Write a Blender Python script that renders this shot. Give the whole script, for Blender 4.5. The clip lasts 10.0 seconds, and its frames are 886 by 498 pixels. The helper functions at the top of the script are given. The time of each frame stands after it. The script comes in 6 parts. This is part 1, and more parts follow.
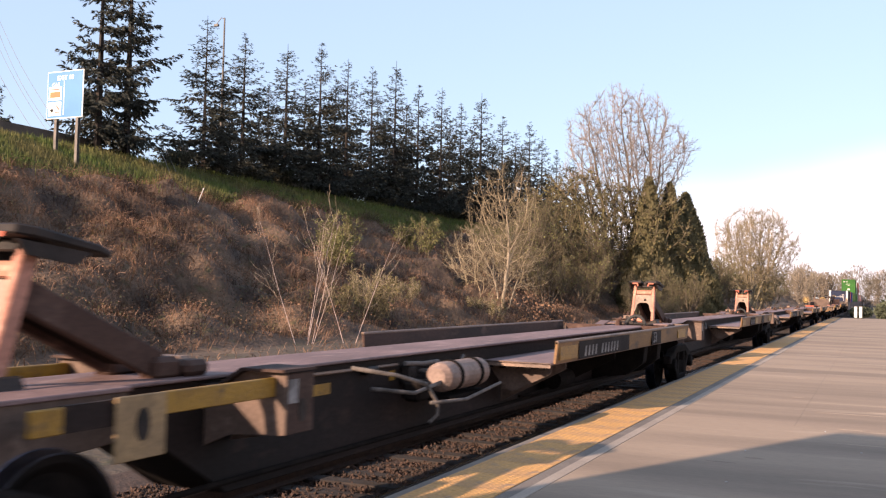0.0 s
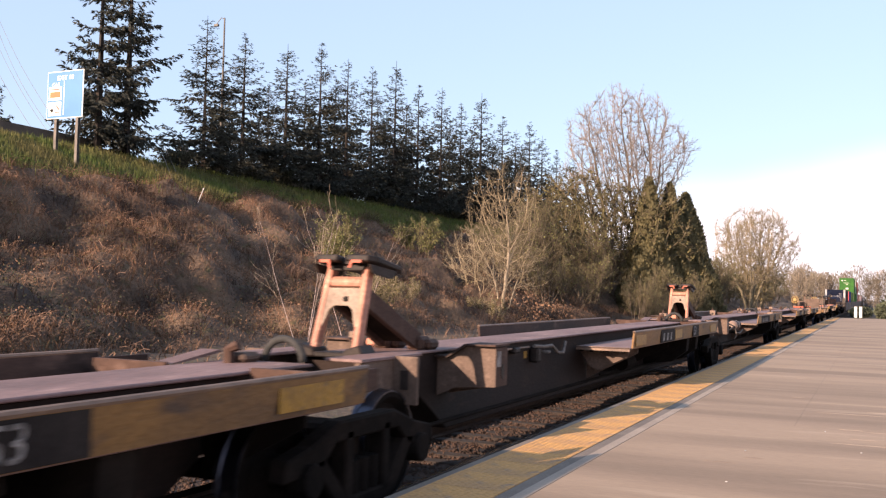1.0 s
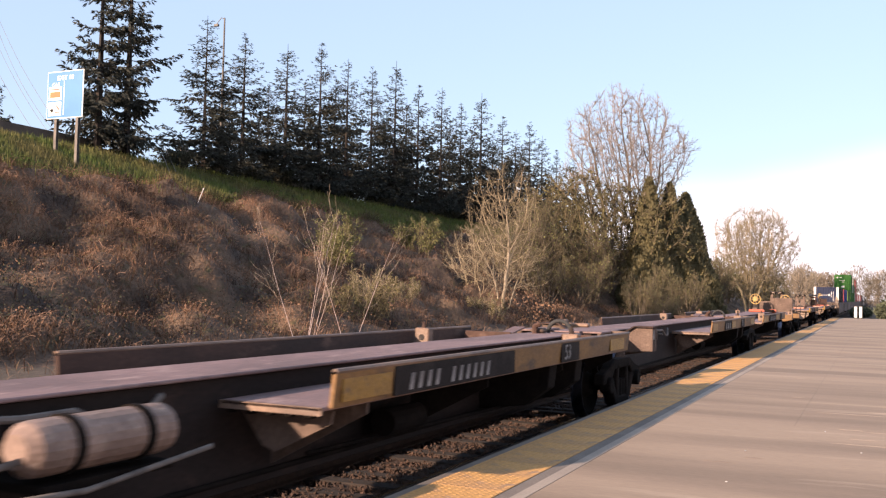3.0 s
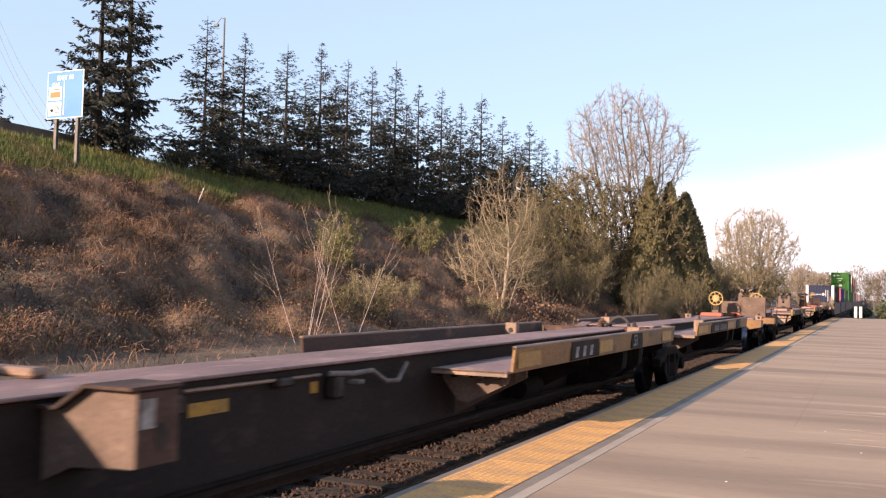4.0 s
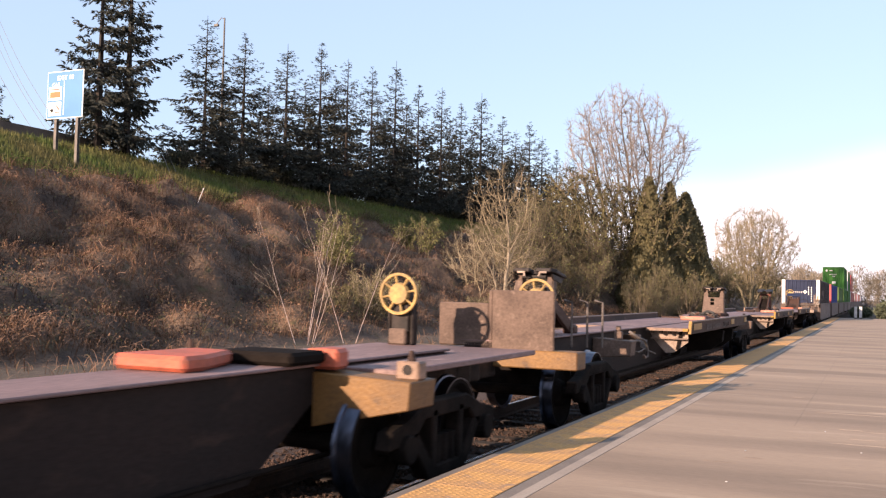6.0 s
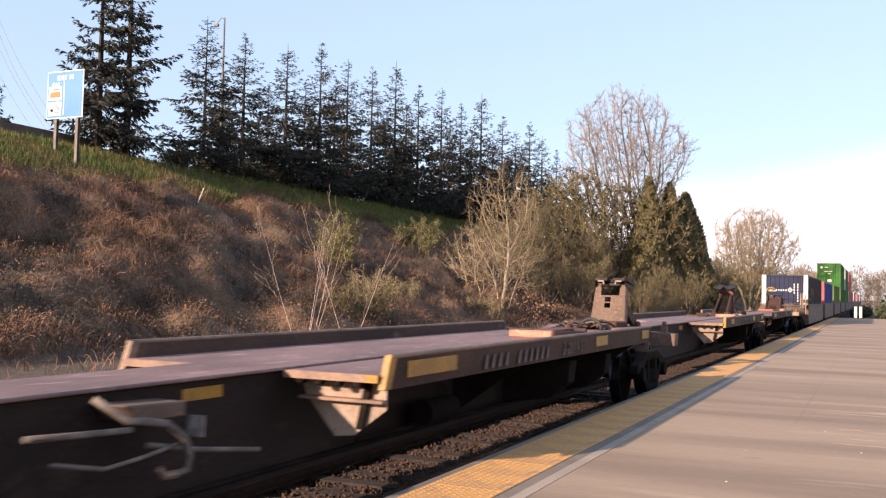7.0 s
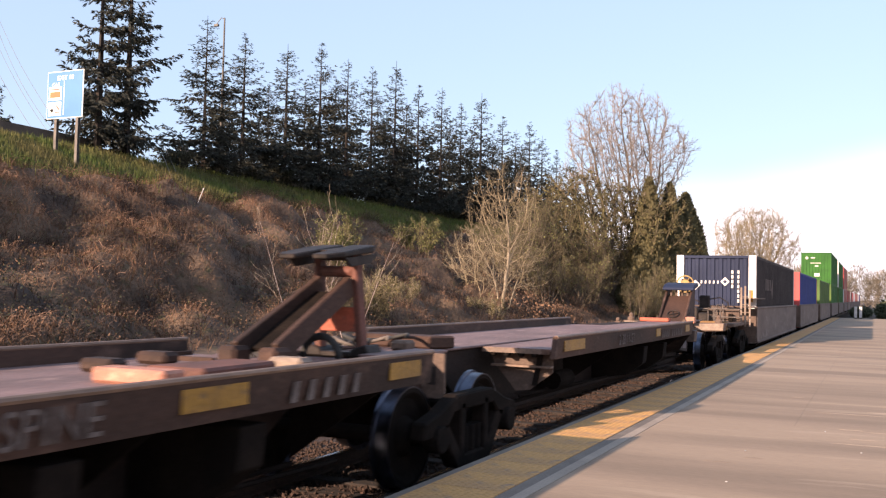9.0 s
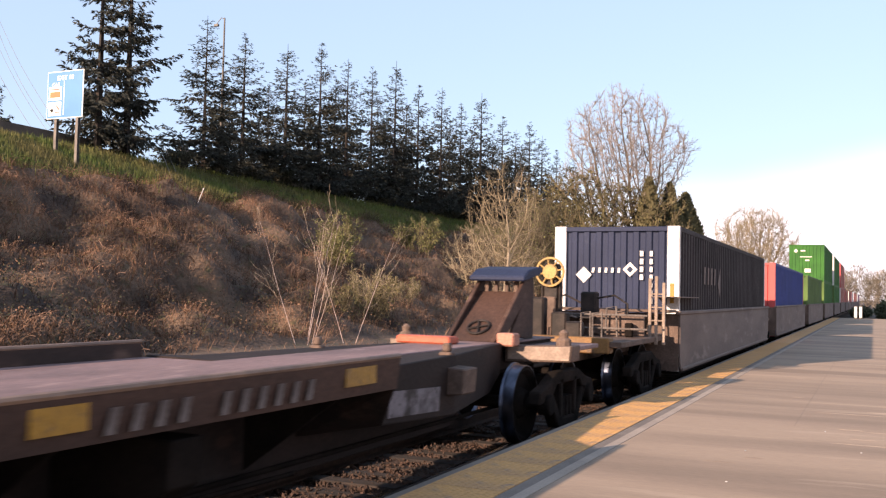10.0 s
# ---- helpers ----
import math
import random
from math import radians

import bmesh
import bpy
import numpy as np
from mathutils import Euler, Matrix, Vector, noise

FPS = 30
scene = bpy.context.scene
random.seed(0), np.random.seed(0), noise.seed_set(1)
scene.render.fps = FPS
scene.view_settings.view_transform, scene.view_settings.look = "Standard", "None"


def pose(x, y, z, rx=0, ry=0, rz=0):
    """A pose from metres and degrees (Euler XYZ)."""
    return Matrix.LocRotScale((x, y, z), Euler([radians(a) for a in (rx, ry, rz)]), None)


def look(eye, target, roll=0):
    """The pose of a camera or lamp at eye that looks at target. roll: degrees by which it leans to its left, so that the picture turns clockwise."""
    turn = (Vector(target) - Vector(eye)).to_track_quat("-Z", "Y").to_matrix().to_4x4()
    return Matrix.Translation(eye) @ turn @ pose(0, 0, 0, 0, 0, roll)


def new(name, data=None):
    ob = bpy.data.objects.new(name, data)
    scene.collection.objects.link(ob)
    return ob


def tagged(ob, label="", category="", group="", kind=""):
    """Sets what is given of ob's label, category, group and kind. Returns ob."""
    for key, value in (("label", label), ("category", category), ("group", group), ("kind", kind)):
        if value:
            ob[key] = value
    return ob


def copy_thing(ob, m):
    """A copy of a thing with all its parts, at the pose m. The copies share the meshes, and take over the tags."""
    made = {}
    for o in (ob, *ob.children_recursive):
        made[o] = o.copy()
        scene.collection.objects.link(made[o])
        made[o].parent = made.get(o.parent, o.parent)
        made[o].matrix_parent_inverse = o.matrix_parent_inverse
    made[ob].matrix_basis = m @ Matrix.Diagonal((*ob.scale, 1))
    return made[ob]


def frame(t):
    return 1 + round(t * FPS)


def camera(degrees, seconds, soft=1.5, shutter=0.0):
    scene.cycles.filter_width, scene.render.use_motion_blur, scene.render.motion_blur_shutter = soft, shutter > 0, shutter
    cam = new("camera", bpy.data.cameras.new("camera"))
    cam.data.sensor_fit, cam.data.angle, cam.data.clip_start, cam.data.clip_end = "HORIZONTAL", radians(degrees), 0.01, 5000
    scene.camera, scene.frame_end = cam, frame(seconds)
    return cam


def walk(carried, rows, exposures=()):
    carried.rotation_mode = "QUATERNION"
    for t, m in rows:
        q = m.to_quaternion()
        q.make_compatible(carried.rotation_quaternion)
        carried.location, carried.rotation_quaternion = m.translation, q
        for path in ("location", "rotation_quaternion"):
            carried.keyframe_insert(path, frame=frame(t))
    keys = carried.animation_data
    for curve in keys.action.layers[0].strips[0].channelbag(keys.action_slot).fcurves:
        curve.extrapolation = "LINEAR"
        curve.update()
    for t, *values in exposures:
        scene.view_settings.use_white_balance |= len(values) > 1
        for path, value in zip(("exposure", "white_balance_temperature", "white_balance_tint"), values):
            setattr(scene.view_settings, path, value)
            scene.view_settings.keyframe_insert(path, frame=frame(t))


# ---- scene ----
EYE = Vector((0.0, 0.0, 1.87))
YAW, PITCH, LEAN = 24.72, 2.565, 1.294
AIM = EYE + Vector((-math.sin(radians(YAW)) * math.cos(radians(PITCH)), math.cos(radians(YAW)) * math.cos(radians(PITCH)), math.sin(radians(PITCH))))
cam = camera(50.63, 10.0, soft=1.25, shutter=0.14)
walk(cam, [(0.0, look(EYE, AIM, LEAN)), (10.0, look(EYE, AIM, LEAN))], exposures=[(0.0, 1.11, 6650, 20), (10.0, 1.11, 6650, 20)])

TRACK = -4.82        # x of the track's centre line, rail tops at z = 0
SPEED = 13.48        # metres a second, towards the camera
DECK = 0.36          # platform height over the rails
SUN_WAY = Vector((3.49, 7.9, -2.9)).normalized()

# ---- light ----
world = bpy.data.worlds.new("world")
scene.world = world
world.use_nodes = True
wn, wl = world.node_tree.nodes, world.node_tree.links
sky = wn.new("ShaderNodeTexSky")
sky.sky_type, sky.sun_disc = "NISHITA", False
sky.sun_elevation = math.asin(-SUN_WAY.z)
sky.sun_rotation = math.atan2(-SUN_WAY.x, -SUN_WAY.y)
sky.air_density, sky.dust_density, sky.ozone_density = 1.0, 1.0, 1.0
coord = wn.new("ShaderNodeTexCoord")
split = wn.new("ShaderNodeSeparateXYZ")
wl.new(coord.outputs["Generated"], split.inputs[0])
# a white cloud bank low over the horizon along the railway
cloud_noise = wn.new("ShaderNodeTexNoise")
cloud_noise.inputs["Scale"].default_value = 3.0
cloud_noise.inputs["Detail"].default_value = 4.0
wl.new(coord.outputs["Generated"], cloud_noise.inputs["Vector"])
rise = wn.new("ShaderNodeMath")
rise.operation = "MULTIPLY_ADD"
wl.new(split.outputs["X"], rise.inputs[0])
rise.inputs[1].default_value, rise.inputs[2].default_value = 0.18, 0.12
wob = wn.new("ShaderNodeMath")
wob.operation = "MULTIPLY_ADD"
wl.new(cloud_noise.outputs["Fac"], wob.inputs[0])
wob.inputs[1].default_value = 0.06
wl.new(rise.outputs[0], wob.inputs[2])
below = wn.new("ShaderNodeMath")
below.operation = "SUBTRACT"
wl.new(wob.outputs[0], below.inputs[0])
wl.new(split.outputs["Z"], below.inputs[1])
soft_edge = wn.new("ShaderNodeMapRange")
soft_edge.interpolation_type = "SMOOTHSTEP"
wl.new(below.outputs[0], soft_edge.inputs["Value"])
soft_edge.inputs["From Min"].default_value, soft_edge.inputs["From Max"].default_value = -0.02, 0.06
cloud_mix = wn.new("ShaderNodeMix")
cloud_mix.data_type = "RGBA"
wl.new(soft_edge.outputs["Result"], cloud_mix.inputs["Factor"])
haze = wn.new("ShaderNodeMix")          # thin high haze pales the blue
haze.data_type = "RGBA"
haze.inputs["Factor"].default_value = 0.6
wl.new(sky.outputs[0], haze.inputs[6])
haze.inputs[7].default_value = (3.2, 4.42, 5.85, 1.0)
wl.new(haze.outputs[2], cloud_mix.inputs[6])
cloud_mix.inputs[7].default_value = (6.5, 6.4, 6.6, 1.0)
wl.new(cloud_mix.outputs[2], wn["Background"].inputs["Color"])
wn["Background"].inputs["Strength"].default_value = 0.1
sun_data = bpy.data.lights.new("sun", "SUN")
sun_data.energy, sun_data.angle, sun_data.color = 5.5, radians(0.6), (1.0, 0.78, 0.57)
sun = new("sun", sun_data)
sun.matrix_world = look((-20, -30, 30), Vector((-20, -30, 30)) + SUN_WAY)


# ---- materials ----
def mat(name, base, other=None, third=None, scale=2.0, fine=30.0, rough=0.75, metal=0.0, bump=0.25, grain=0.25,
        stretch=(1, 1, 1), vary=0.0, amount=0.5, third_amount=0.35, spec=0.4, island=False, through_light=0.0):
    """Two or three tones blended by broad and fine noise, a fine grain and relief, in the object's own metres."""
    m = bpy.data.materials.new(name)
    m.use_nodes = True
    n, l = m.node_tree.nodes, m.node_tree.links
    b = n["Principled BSDF"]
    b.inputs["Roughness"].default_value, b.inputs["Metallic"].default_value = rough, metal
    b.inputs["Specular IOR Level"].default_value = spec
    tc, mp = n.new("ShaderNodeTexCoord"), n.new("ShaderNodeMapping")
    mp.inputs["Scale"].default_value = stretch
    l.new(tc.outputs["Object"], mp.inputs["Vector"])

    def noisy(s, detail, lo, hi):
        t, r = n.new("ShaderNodeTexNoise"), n.new("ShaderNodeMapRange")
        t.inputs["Scale"].default_value, t.inputs["Detail"].default_value = s, detail
        l.new(mp.outputs[0], t.inputs["Vector"])
        r.inputs["From Min"].default_value, r.inputs["From Max"].default_value = lo, hi
        l.new(t.outputs["Fac"], r.inputs["Value"])
        return r.outputs["Result"], t.outputs["Fac"]

    def blend(fac, a, c, mode="MIX"):
        x = n.new("ShaderNodeMix")
        x.data_type, x.blend_type = "RGBA", mode
        for value, slot in ((fac, 0), (a, 6), (c, 7)):
            if isinstance(value, (int, float)):
                x.inputs[slot].default_value = value
            elif isinstance(value, tuple):
                x.inputs[slot].default_value = (*value, 1)
            else:
                l.new(value, x.inputs[slot])
        return x.outputs[2]

    colour = base
    if other:
        colour = blend(noisy(scale, 6, 0.62 - amount * 0.4, 0.82 - amount * 0.4)[0], base, other)
    if third:
        colour = blend(noisy(scale * 3.7, 8, 0.72 - third_amount * 0.4, 0.84 - third_amount * 0.4)[0], colour, third)
    g, raw = noisy(fine, 4, 0.25, 0.75)
    shade = n.new("ShaderNodeMapRange")
    l.new(g, shade.inputs["Value"])
    shade.inputs["To Min"].default_value, shade.inputs["To Max"].default_value = 1 - grain, 1 + grain
    tone = shade.outputs["Result"]
    if vary:
        info = n.new("ShaderNodeNewGeometry" if island else "ShaderNodeObjectInfo")
        vr, mul = n.new("ShaderNodeMapRange"), n.new("ShaderNodeMath")
        l.new(info.outputs["Random Per Island" if island else "Random"], vr.inputs["Value"])
        vr.inputs["To Min"].default_value, vr.inputs["To Max"].default_value = 1 - vary, 1 + vary
        mul.operation = "MULTIPLY"
        l.new(tone, mul.inputs[0])
        l.new(vr.outputs["Result"], mul.inputs[1])
        tone = mul.outputs[0]
    comb = n.new("ShaderNodeCombineColor")
    for i in range(3):
        l.new(tone, comb.inputs[i])
    colour = blend(1.0, colour, comb.outputs[0], "MULTIPLY")
    l.new(colour, b.inputs["Base Color"])
    if bump:
        bp = n.new("ShaderNodeBump")
        bp.inputs["Strength"].default_value, bp.inputs["Distance"].default_value = bump, 0.6 / fine
        l.new(raw, bp.inputs["Height"])
        l.new(bp.outputs[0], b.inputs["Normal"])
    if through_light:
        tr, ad = n.new("ShaderNodeBsdfTranslucent"), n.new("ShaderNodeMixShader")
        l.new(colour, tr.inputs["Color"])
        ad.inputs[0].default_value = through_light
        l.new(b.outputs[0], ad.inputs[1])
        l.new(tr.outputs[0], ad.inputs[2])
        l.new(ad.outputs[0], n["Material Output"].inputs["Surface"])
    return m


M = {}
M["spine"] = mat("brown_car_paint", (0.056, 0.03, 0.022), (0.026, 0.016, 0.013), (0.088, 0.052, 0.04), scale=1.2, rough=0.75, stretch=(1, 0.4, 1), spec=0.25)
# darker copy of the brown paint: the shade on the spine's sides is in it
M["spine_dark"] = mat("shade_dark_brown_car_paint", (0.02, 0.0125, 0.0105), (0.012, 0.009, 0.008), (0.035, 0.021, 0.016), scale=1.2, rough=0.8, stretch=(1, 0.4, 1), spec=0.2)
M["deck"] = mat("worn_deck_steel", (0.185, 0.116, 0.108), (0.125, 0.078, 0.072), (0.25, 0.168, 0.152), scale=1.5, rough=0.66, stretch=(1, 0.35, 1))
# grimy steel, with the deep shade under the cars darkened into its colour
M["under"] = mat("grimy_shaded_underframe", (0.0095, 0.0075, 0.0066), (0.016, 0.012, 0.01), scale=2.5, rough=0.9, spec=0.05)
M["yellow"] = mat("weathered_yellow_paint", (0.175, 0.088, 0.026), (0.115, 0.06, 0.024), (0.06, 0.036, 0.024), scale=1.3, rough=0.6, stretch=(1, 0.4, 1))
M["reflector"] = mat("yellow_reflective_strip", (0.29, 0.15, 0.015), (0.21, 0.108, 0.015), (0.12, 0.07, 0.03), scale=3, rough=0.5)
M["blackpaint"] = mat("black_stencil_panel", (0.014, 0.011, 0.0105), (0.025, 0.02, 0.018), scale=3, rough=0.8, spec=0.15)
M["letter"] = mat("faded_white_stencil", (0.24, 0.22, 0.21), (0.1, 0.088, 0.083), scale=9, rough=0.8)
M["letter_faint"] = mat("nearly_worn_off_stencil", (0.12, 0.098, 0.09), (0.07, 0.052, 0.046), scale=9, rough=0.85)
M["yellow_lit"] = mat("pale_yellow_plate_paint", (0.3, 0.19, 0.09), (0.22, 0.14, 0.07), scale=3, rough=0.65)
M["spray"] = mat("blotchy_pale_spray_paint", (0.03, 0.022, 0.02), (0.16, 0.14, 0.15), (0.02, 0.015, 0.013), scale=4, rough=0.8, amount=0.6)
M["rust_dark"] = mat("dull_red_brown_steel", (0.13, 0.05, 0.036), (0.08, 0.036, 0.028), scale=3, rough=0.75)
M["lip"] = mat("rubbed_steel_edge", (0.2, 0.125, 0.085), (0.12, 0.078, 0.058), scale=3, rough=0.55, stretch=(1, 0.3, 1))
M["salmon"] = mat("faded_red_hitch_paint", (0.42, 0.185, 0.125), (0.3, 0.135, 0.092), (0.48, 0.26, 0.18), scale=3, rough=0.65)
M["tan"] = mat("tan_grey_hitch_plate", (0.27, 0.2, 0.155), (0.19, 0.14, 0.108), scale=4, rough=0.75)
M["orange"] = mat("orange_red_hitch_paint", (0.42, 0.095, 0.05), (0.3, 0.08, 0.046), (0.24, 0.09, 0.06), scale=3, rough=0.65)
M["grease"] = mat("black_greasy_steel", (0.014, 0.011, 0.01), (0.03, 0.022, 0.019), scale=5, rough=0.6, spec=0.2)
# truck castings: near-black because the shade below the deck is painted in
M["truck"] = mat("dusty_shaded_cast_steel", (0.009, 0.0072, 0.0062), (0.017, 0.0125, 0.0105), scale=4, rough=0.9, spec=0.05)
M["tread"] = mat("polished_wheel_tread", (0.1, 0.112, 0.15), (0.05, 0.056, 0.075), scale=8, rough=0.3, metal=1.0, grain=0.1, bump=0.05)
# wheel faces are blackened likewise, for shade more than for grime
M["wheel"] = mat("grimy_shaded_wheel_face", (0.007, 0.0058, 0.0052), (0.013, 0.01, 0.0085), scale=4, rough=0.9, spec=0.05)
M["tank"] = mat("tan_air_tank_paint", (0.22, 0.15, 0.12), (0.15, 0.1, 0.08), (0.27, 0.2, 0.16), scale=4, rough=0.65)
M["hose"] = mat("pale_dusty_hose", (0.13, 0.108, 0.095), (0.075, 0.062, 0.055), scale=6, rough=0.85)
M["handwheel"] = mat("mustard_brake_wheel", (0.36, 0.23, 0.075), (0.24, 0.155, 0.06), scale=6, rough=0.65)
M["greyplate"] = mat("dull_grey_brown_plate", (0.12, 0.082, 0.064), (0.085, 0.058, 0.046), (0.15, 0.105, 0.082), scale=2.5, rough=0.75, spec=0.2)
M["well"] = mat("grey_brown_well_side", (0.165, 0.128, 0.112), (0.125, 0.098, 0.087), (0.21, 0.165, 0.146), scale=0.7, rough=0.8, stretch=(1, 0.5, 2), spec=0.15)
# rust brown, lowered further so that it holds the train's shade
M["rail"] = mat("rusty_shaded_rail_web", (0.05, 0.03, 0.022), (0.035, 0.022, 0.017), scale=6, rough=0.8)
M["railtop"] = mat("shiny_rail_head", (0.55, 0.55, 0.56), (0.45, 0.44, 0.44), scale=6, rough=0.25, metal=1.0)
# oily timber, its tone also cut down for shade below the cars
M["sleeper"] = mat("oily_shaded_timber_sleeper", (0.018, 0.013, 0.011), (0.03, 0.022, 0.018), scale=5, rough=0.9, stretch=(0.3, 3, 1), vary=0.2)
M["ballast"] = mat("brown_ballast", (0.046, 0.026, 0.018), (0.03, 0.018, 0.0135), (0.068, 0.041, 0.029), scale=4, fine=22, rough=0.95, bump=0.9, grain=0.45)
# near-black ground tone that paints the shade between near rail and platform
M["kerb_shade"] = mat("black_kerb_gap_shade", (0.016, 0.012, 0.01), (0.026, 0.02, 0.016), scale=3, fine=25, rough=0.95, spec=0.1)
M["stone"] = mat("ballast_stones", (0.056, 0.032, 0.0225), (0.034, 0.021, 0.0155), scale=3, fine=25, rough=0.95, vary=0.35, island=True)
M["concrete"] = mat("grey_platform_concrete", (0.278, 0.204, 0.145), (0.188, 0.137, 0.098), (0.345, 0.264, 0.193), scale=0.5, fine=60, rough=0.9, grain=0.13, bump=0.12, stretch=(0.2, 1.5, 1), third_amount=0.33)
M["scuff"] = mat("pale_worn_concrete", (0.34, 0.262, 0.2), (0.29, 0.22, 0.165), scale=6, fine=60, rough=0.95)
M["stain"] = mat("old_dark_concrete_stain", (0.2, 0.146, 0.107), (0.24, 0.18, 0.13), scale=6, fine=60, rough=0.9)
M["edge"] = mat("pale_edge_concrete", (0.295, 0.243, 0.197), (0.24, 0.196, 0.16), scale=2, fine=50, rough=0.9, grain=0.15)
M["kerb"] = mat("grey_kerb_concrete", (0.16, 0.132, 0.11), (0.12, 0.1, 0.085), scale=2, fine=50, rough=0.9)
M["tactile"] = mat("yellow_tactile_tile", (0.46, 0.248, 0.082), (0.37, 0.205, 0.085), (0.24, 0.16, 0.105), scale=1.5, fine=30, rough=0.8, vary=0.05)
M["grass"] = mat("spring_grass", (0.05, 0.06, 0.02), (0.07, 0.066, 0.028), (0.034, 0.04, 0.015), scale=0.35, fine=9, rough=0.95, grain=0.3, bump=0.8)
M["blade"] = mat("grass_blades", (0.105, 0.138, 0.034), (0.145, 0.13, 0.05), (0.058, 0.064, 0.026), scale=0.3, fine=3, rough=0.9, vary=0.2, island=True, through_light=0.3)
M["brush"] = mat("bramble_litter", (0.12, 0.079, 0.052), (0.05, 0.034, 0.026), (0.07, 0.06, 0.03), scale=0.5, fine=6, rough=0.95, grain=0.3, bump=0.9)
# dark patches: darker growth, and shaded hollows among the canes painted in
M["cane"] = mat("dry_bramble_canes", (0.26, 0.154, 0.101), (0.058, 0.039, 0.03), (0.105, 0.082, 0.044), scale=0.5, fine=2, rough=0.95, vary=0.12, island=True, amount=0.58, spec=0.1)
M["dirt"] = mat("bare_trackside_dirt", (0.075, 0.055, 0.04), (0.05, 0.04, 0.027), (0.055, 0.05, 0.025), scale=0.5, fine=8, rough=0.95, grain=0.35, bump=0.7)
M["asphalt"] = mat("motorway_asphalt", (0.06, 0.058, 0.055), (0.05, 0.048, 0.046), scale=0.5, fine=30, rough=0.9)
M["barrier"] = mat("weathered_road_barrier", (0.1, 0.08, 0.066), (0.075, 0.06, 0.05), scale=0.8, fine=15, rough=0.9)
M["bark_dark"] = mat("dark_conifer_bark", (0.02, 0.016, 0.014), (0.034, 0.026, 0.021), scale=3, fine=12, rough=0.95)
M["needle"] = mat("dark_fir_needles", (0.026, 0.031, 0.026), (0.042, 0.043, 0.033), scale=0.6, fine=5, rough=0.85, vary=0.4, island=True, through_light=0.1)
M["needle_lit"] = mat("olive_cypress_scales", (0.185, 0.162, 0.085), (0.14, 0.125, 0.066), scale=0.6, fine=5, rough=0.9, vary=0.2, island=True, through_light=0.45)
M["bark_pale"] = mat("pale_grey_birch_bark", (0.42, 0.33, 0.3), (0.3, 0.22, 0.2), scale=2, fine=10, rough=0.8)
M["bark"] = mat("mossy_grey_bark", (0.2, 0.165, 0.11), (0.14, 0.12, 0.075), scale=1.5, fine=10, rough=0.9)
M["twig"] = mat("grey_brown_twigs", (0.3, 0.235, 0.18), (0.22, 0.175, 0.13), scale=0.6, fine=6, rough=0.9, vary=0.25, island=True)
M["bark_maple"] = mat("grey_brown_maple_bark", (0.12, 0.092, 0.068), (0.08, 0.064, 0.045), scale=1.5, fine=10, rough=0.9)
M["twig_maple"] = mat("thin_maple_twigs", (0.2, 0.168, 0.15), (0.14, 0.115, 0.095), scale=0.6, fine=6, rough=0.9, vary=0.25, island=True)
M["twig_olive"] = mat("olive_budding_twigs", (0.245, 0.195, 0.13), (0.175, 0.14, 0.09), scale=0.5, fine=6, rough=0.9, vary=0.25, island=True)
M["twig_moss"] = mat("dark_mossy_twigs", (0.12, 0.095, 0.055), (0.075, 0.06, 0.036), scale=0.5, fine=6, rough=0.9, vary=0.3, island=True)
M["bud_green"] = mat("fresh_green_buds", (0.17, 0.165, 0.062), (0.125, 0.125, 0.05), scale=0.7, fine=5, rough=0.85, vary=0.3, island=True, through_light=0.35)
M["moss"] = mat("olive_moss_and_buds", (0.125, 0.108, 0.045), (0.08, 0.07, 0.032), scale=0.7, fine=5, rough=0.9, vary=0.35, island=True, through_light=0.2)
M["bud"] = mat("yellow_green_buds", (0.26, 0.21, 0.095), (0.2, 0.16, 0.075), scale=0.7, fine=5, rough=0.85, vary=0.3, island=True, through_light=0.4)
M["bark_fan"] = mat("pale_upswept_bark", (0.29, 0.235, 0.17), (0.2, 0.16, 0.115), scale=1.5, fine=10, rough=0.9)
M["undergrowth"] = mat("dark_evergreen_undergrowth", (0.03, 0.034, 0.02), (0.045, 0.042, 0.026), scale=0.8, fine=5, rough=0.9, vary=0.4, island=True)
M["joint"] = mat("platform_joint_filler", (0.2, 0.15, 0.112), (0.17, 0.128, 0.097), scale=2, rough=0.95)
M["bud_pink"] = mat("pinkish_maple_buds", (0.32, 0.25, 0.22), (0.26, 0.21, 0.15), scale=0.7, fine=5, rough=0.85, vary=0.3, island=True)
M["deadleaf"] = mat("dry_orange_leaves", (0.2, 0.115, 0.07), (0.15, 0.09, 0.056), scale=1, fine=5, rough=0.9, vary=0.3, island=True)
M["signblue"] = mat("blue_road_sign_sheet", (0.045, 0.18, 0.55), (0.04, 0.165, 0.5), scale=1, rough=0.45, grain=0.03, bump=0.0)
M["signwhite"] = mat("white_sign_sheet", (0.8, 0.8, 0.8), (0.75, 0.75, 0.75), scale=1, rough=0.5, grain=0.03, bump=0.0)
M["signorange"] = mat("orange_logo_panel", (0.55, 0.13, 0.035), (0.5, 0.11, 0.035), scale=1, rough=0.5, grain=0.03, bump=0.0)
M["signred"] = mat("red_logo_mark", (0.55, 0.07, 0.05), (0.5, 0.06, 0.05), scale=1, rough=0.5, grain=0.03, bump=0.0)
M["post"] = mat("galvanised_post", (0.13, 0.115, 0.1), (0.085, 0.075, 0.068), scale=3, rough=0.6, metal=0.2)
M["wire"] = mat("dull_wire", (0.2, 0.2, 0.2), (0.15, 0.15, 0.15), scale=3, rough=0.6)
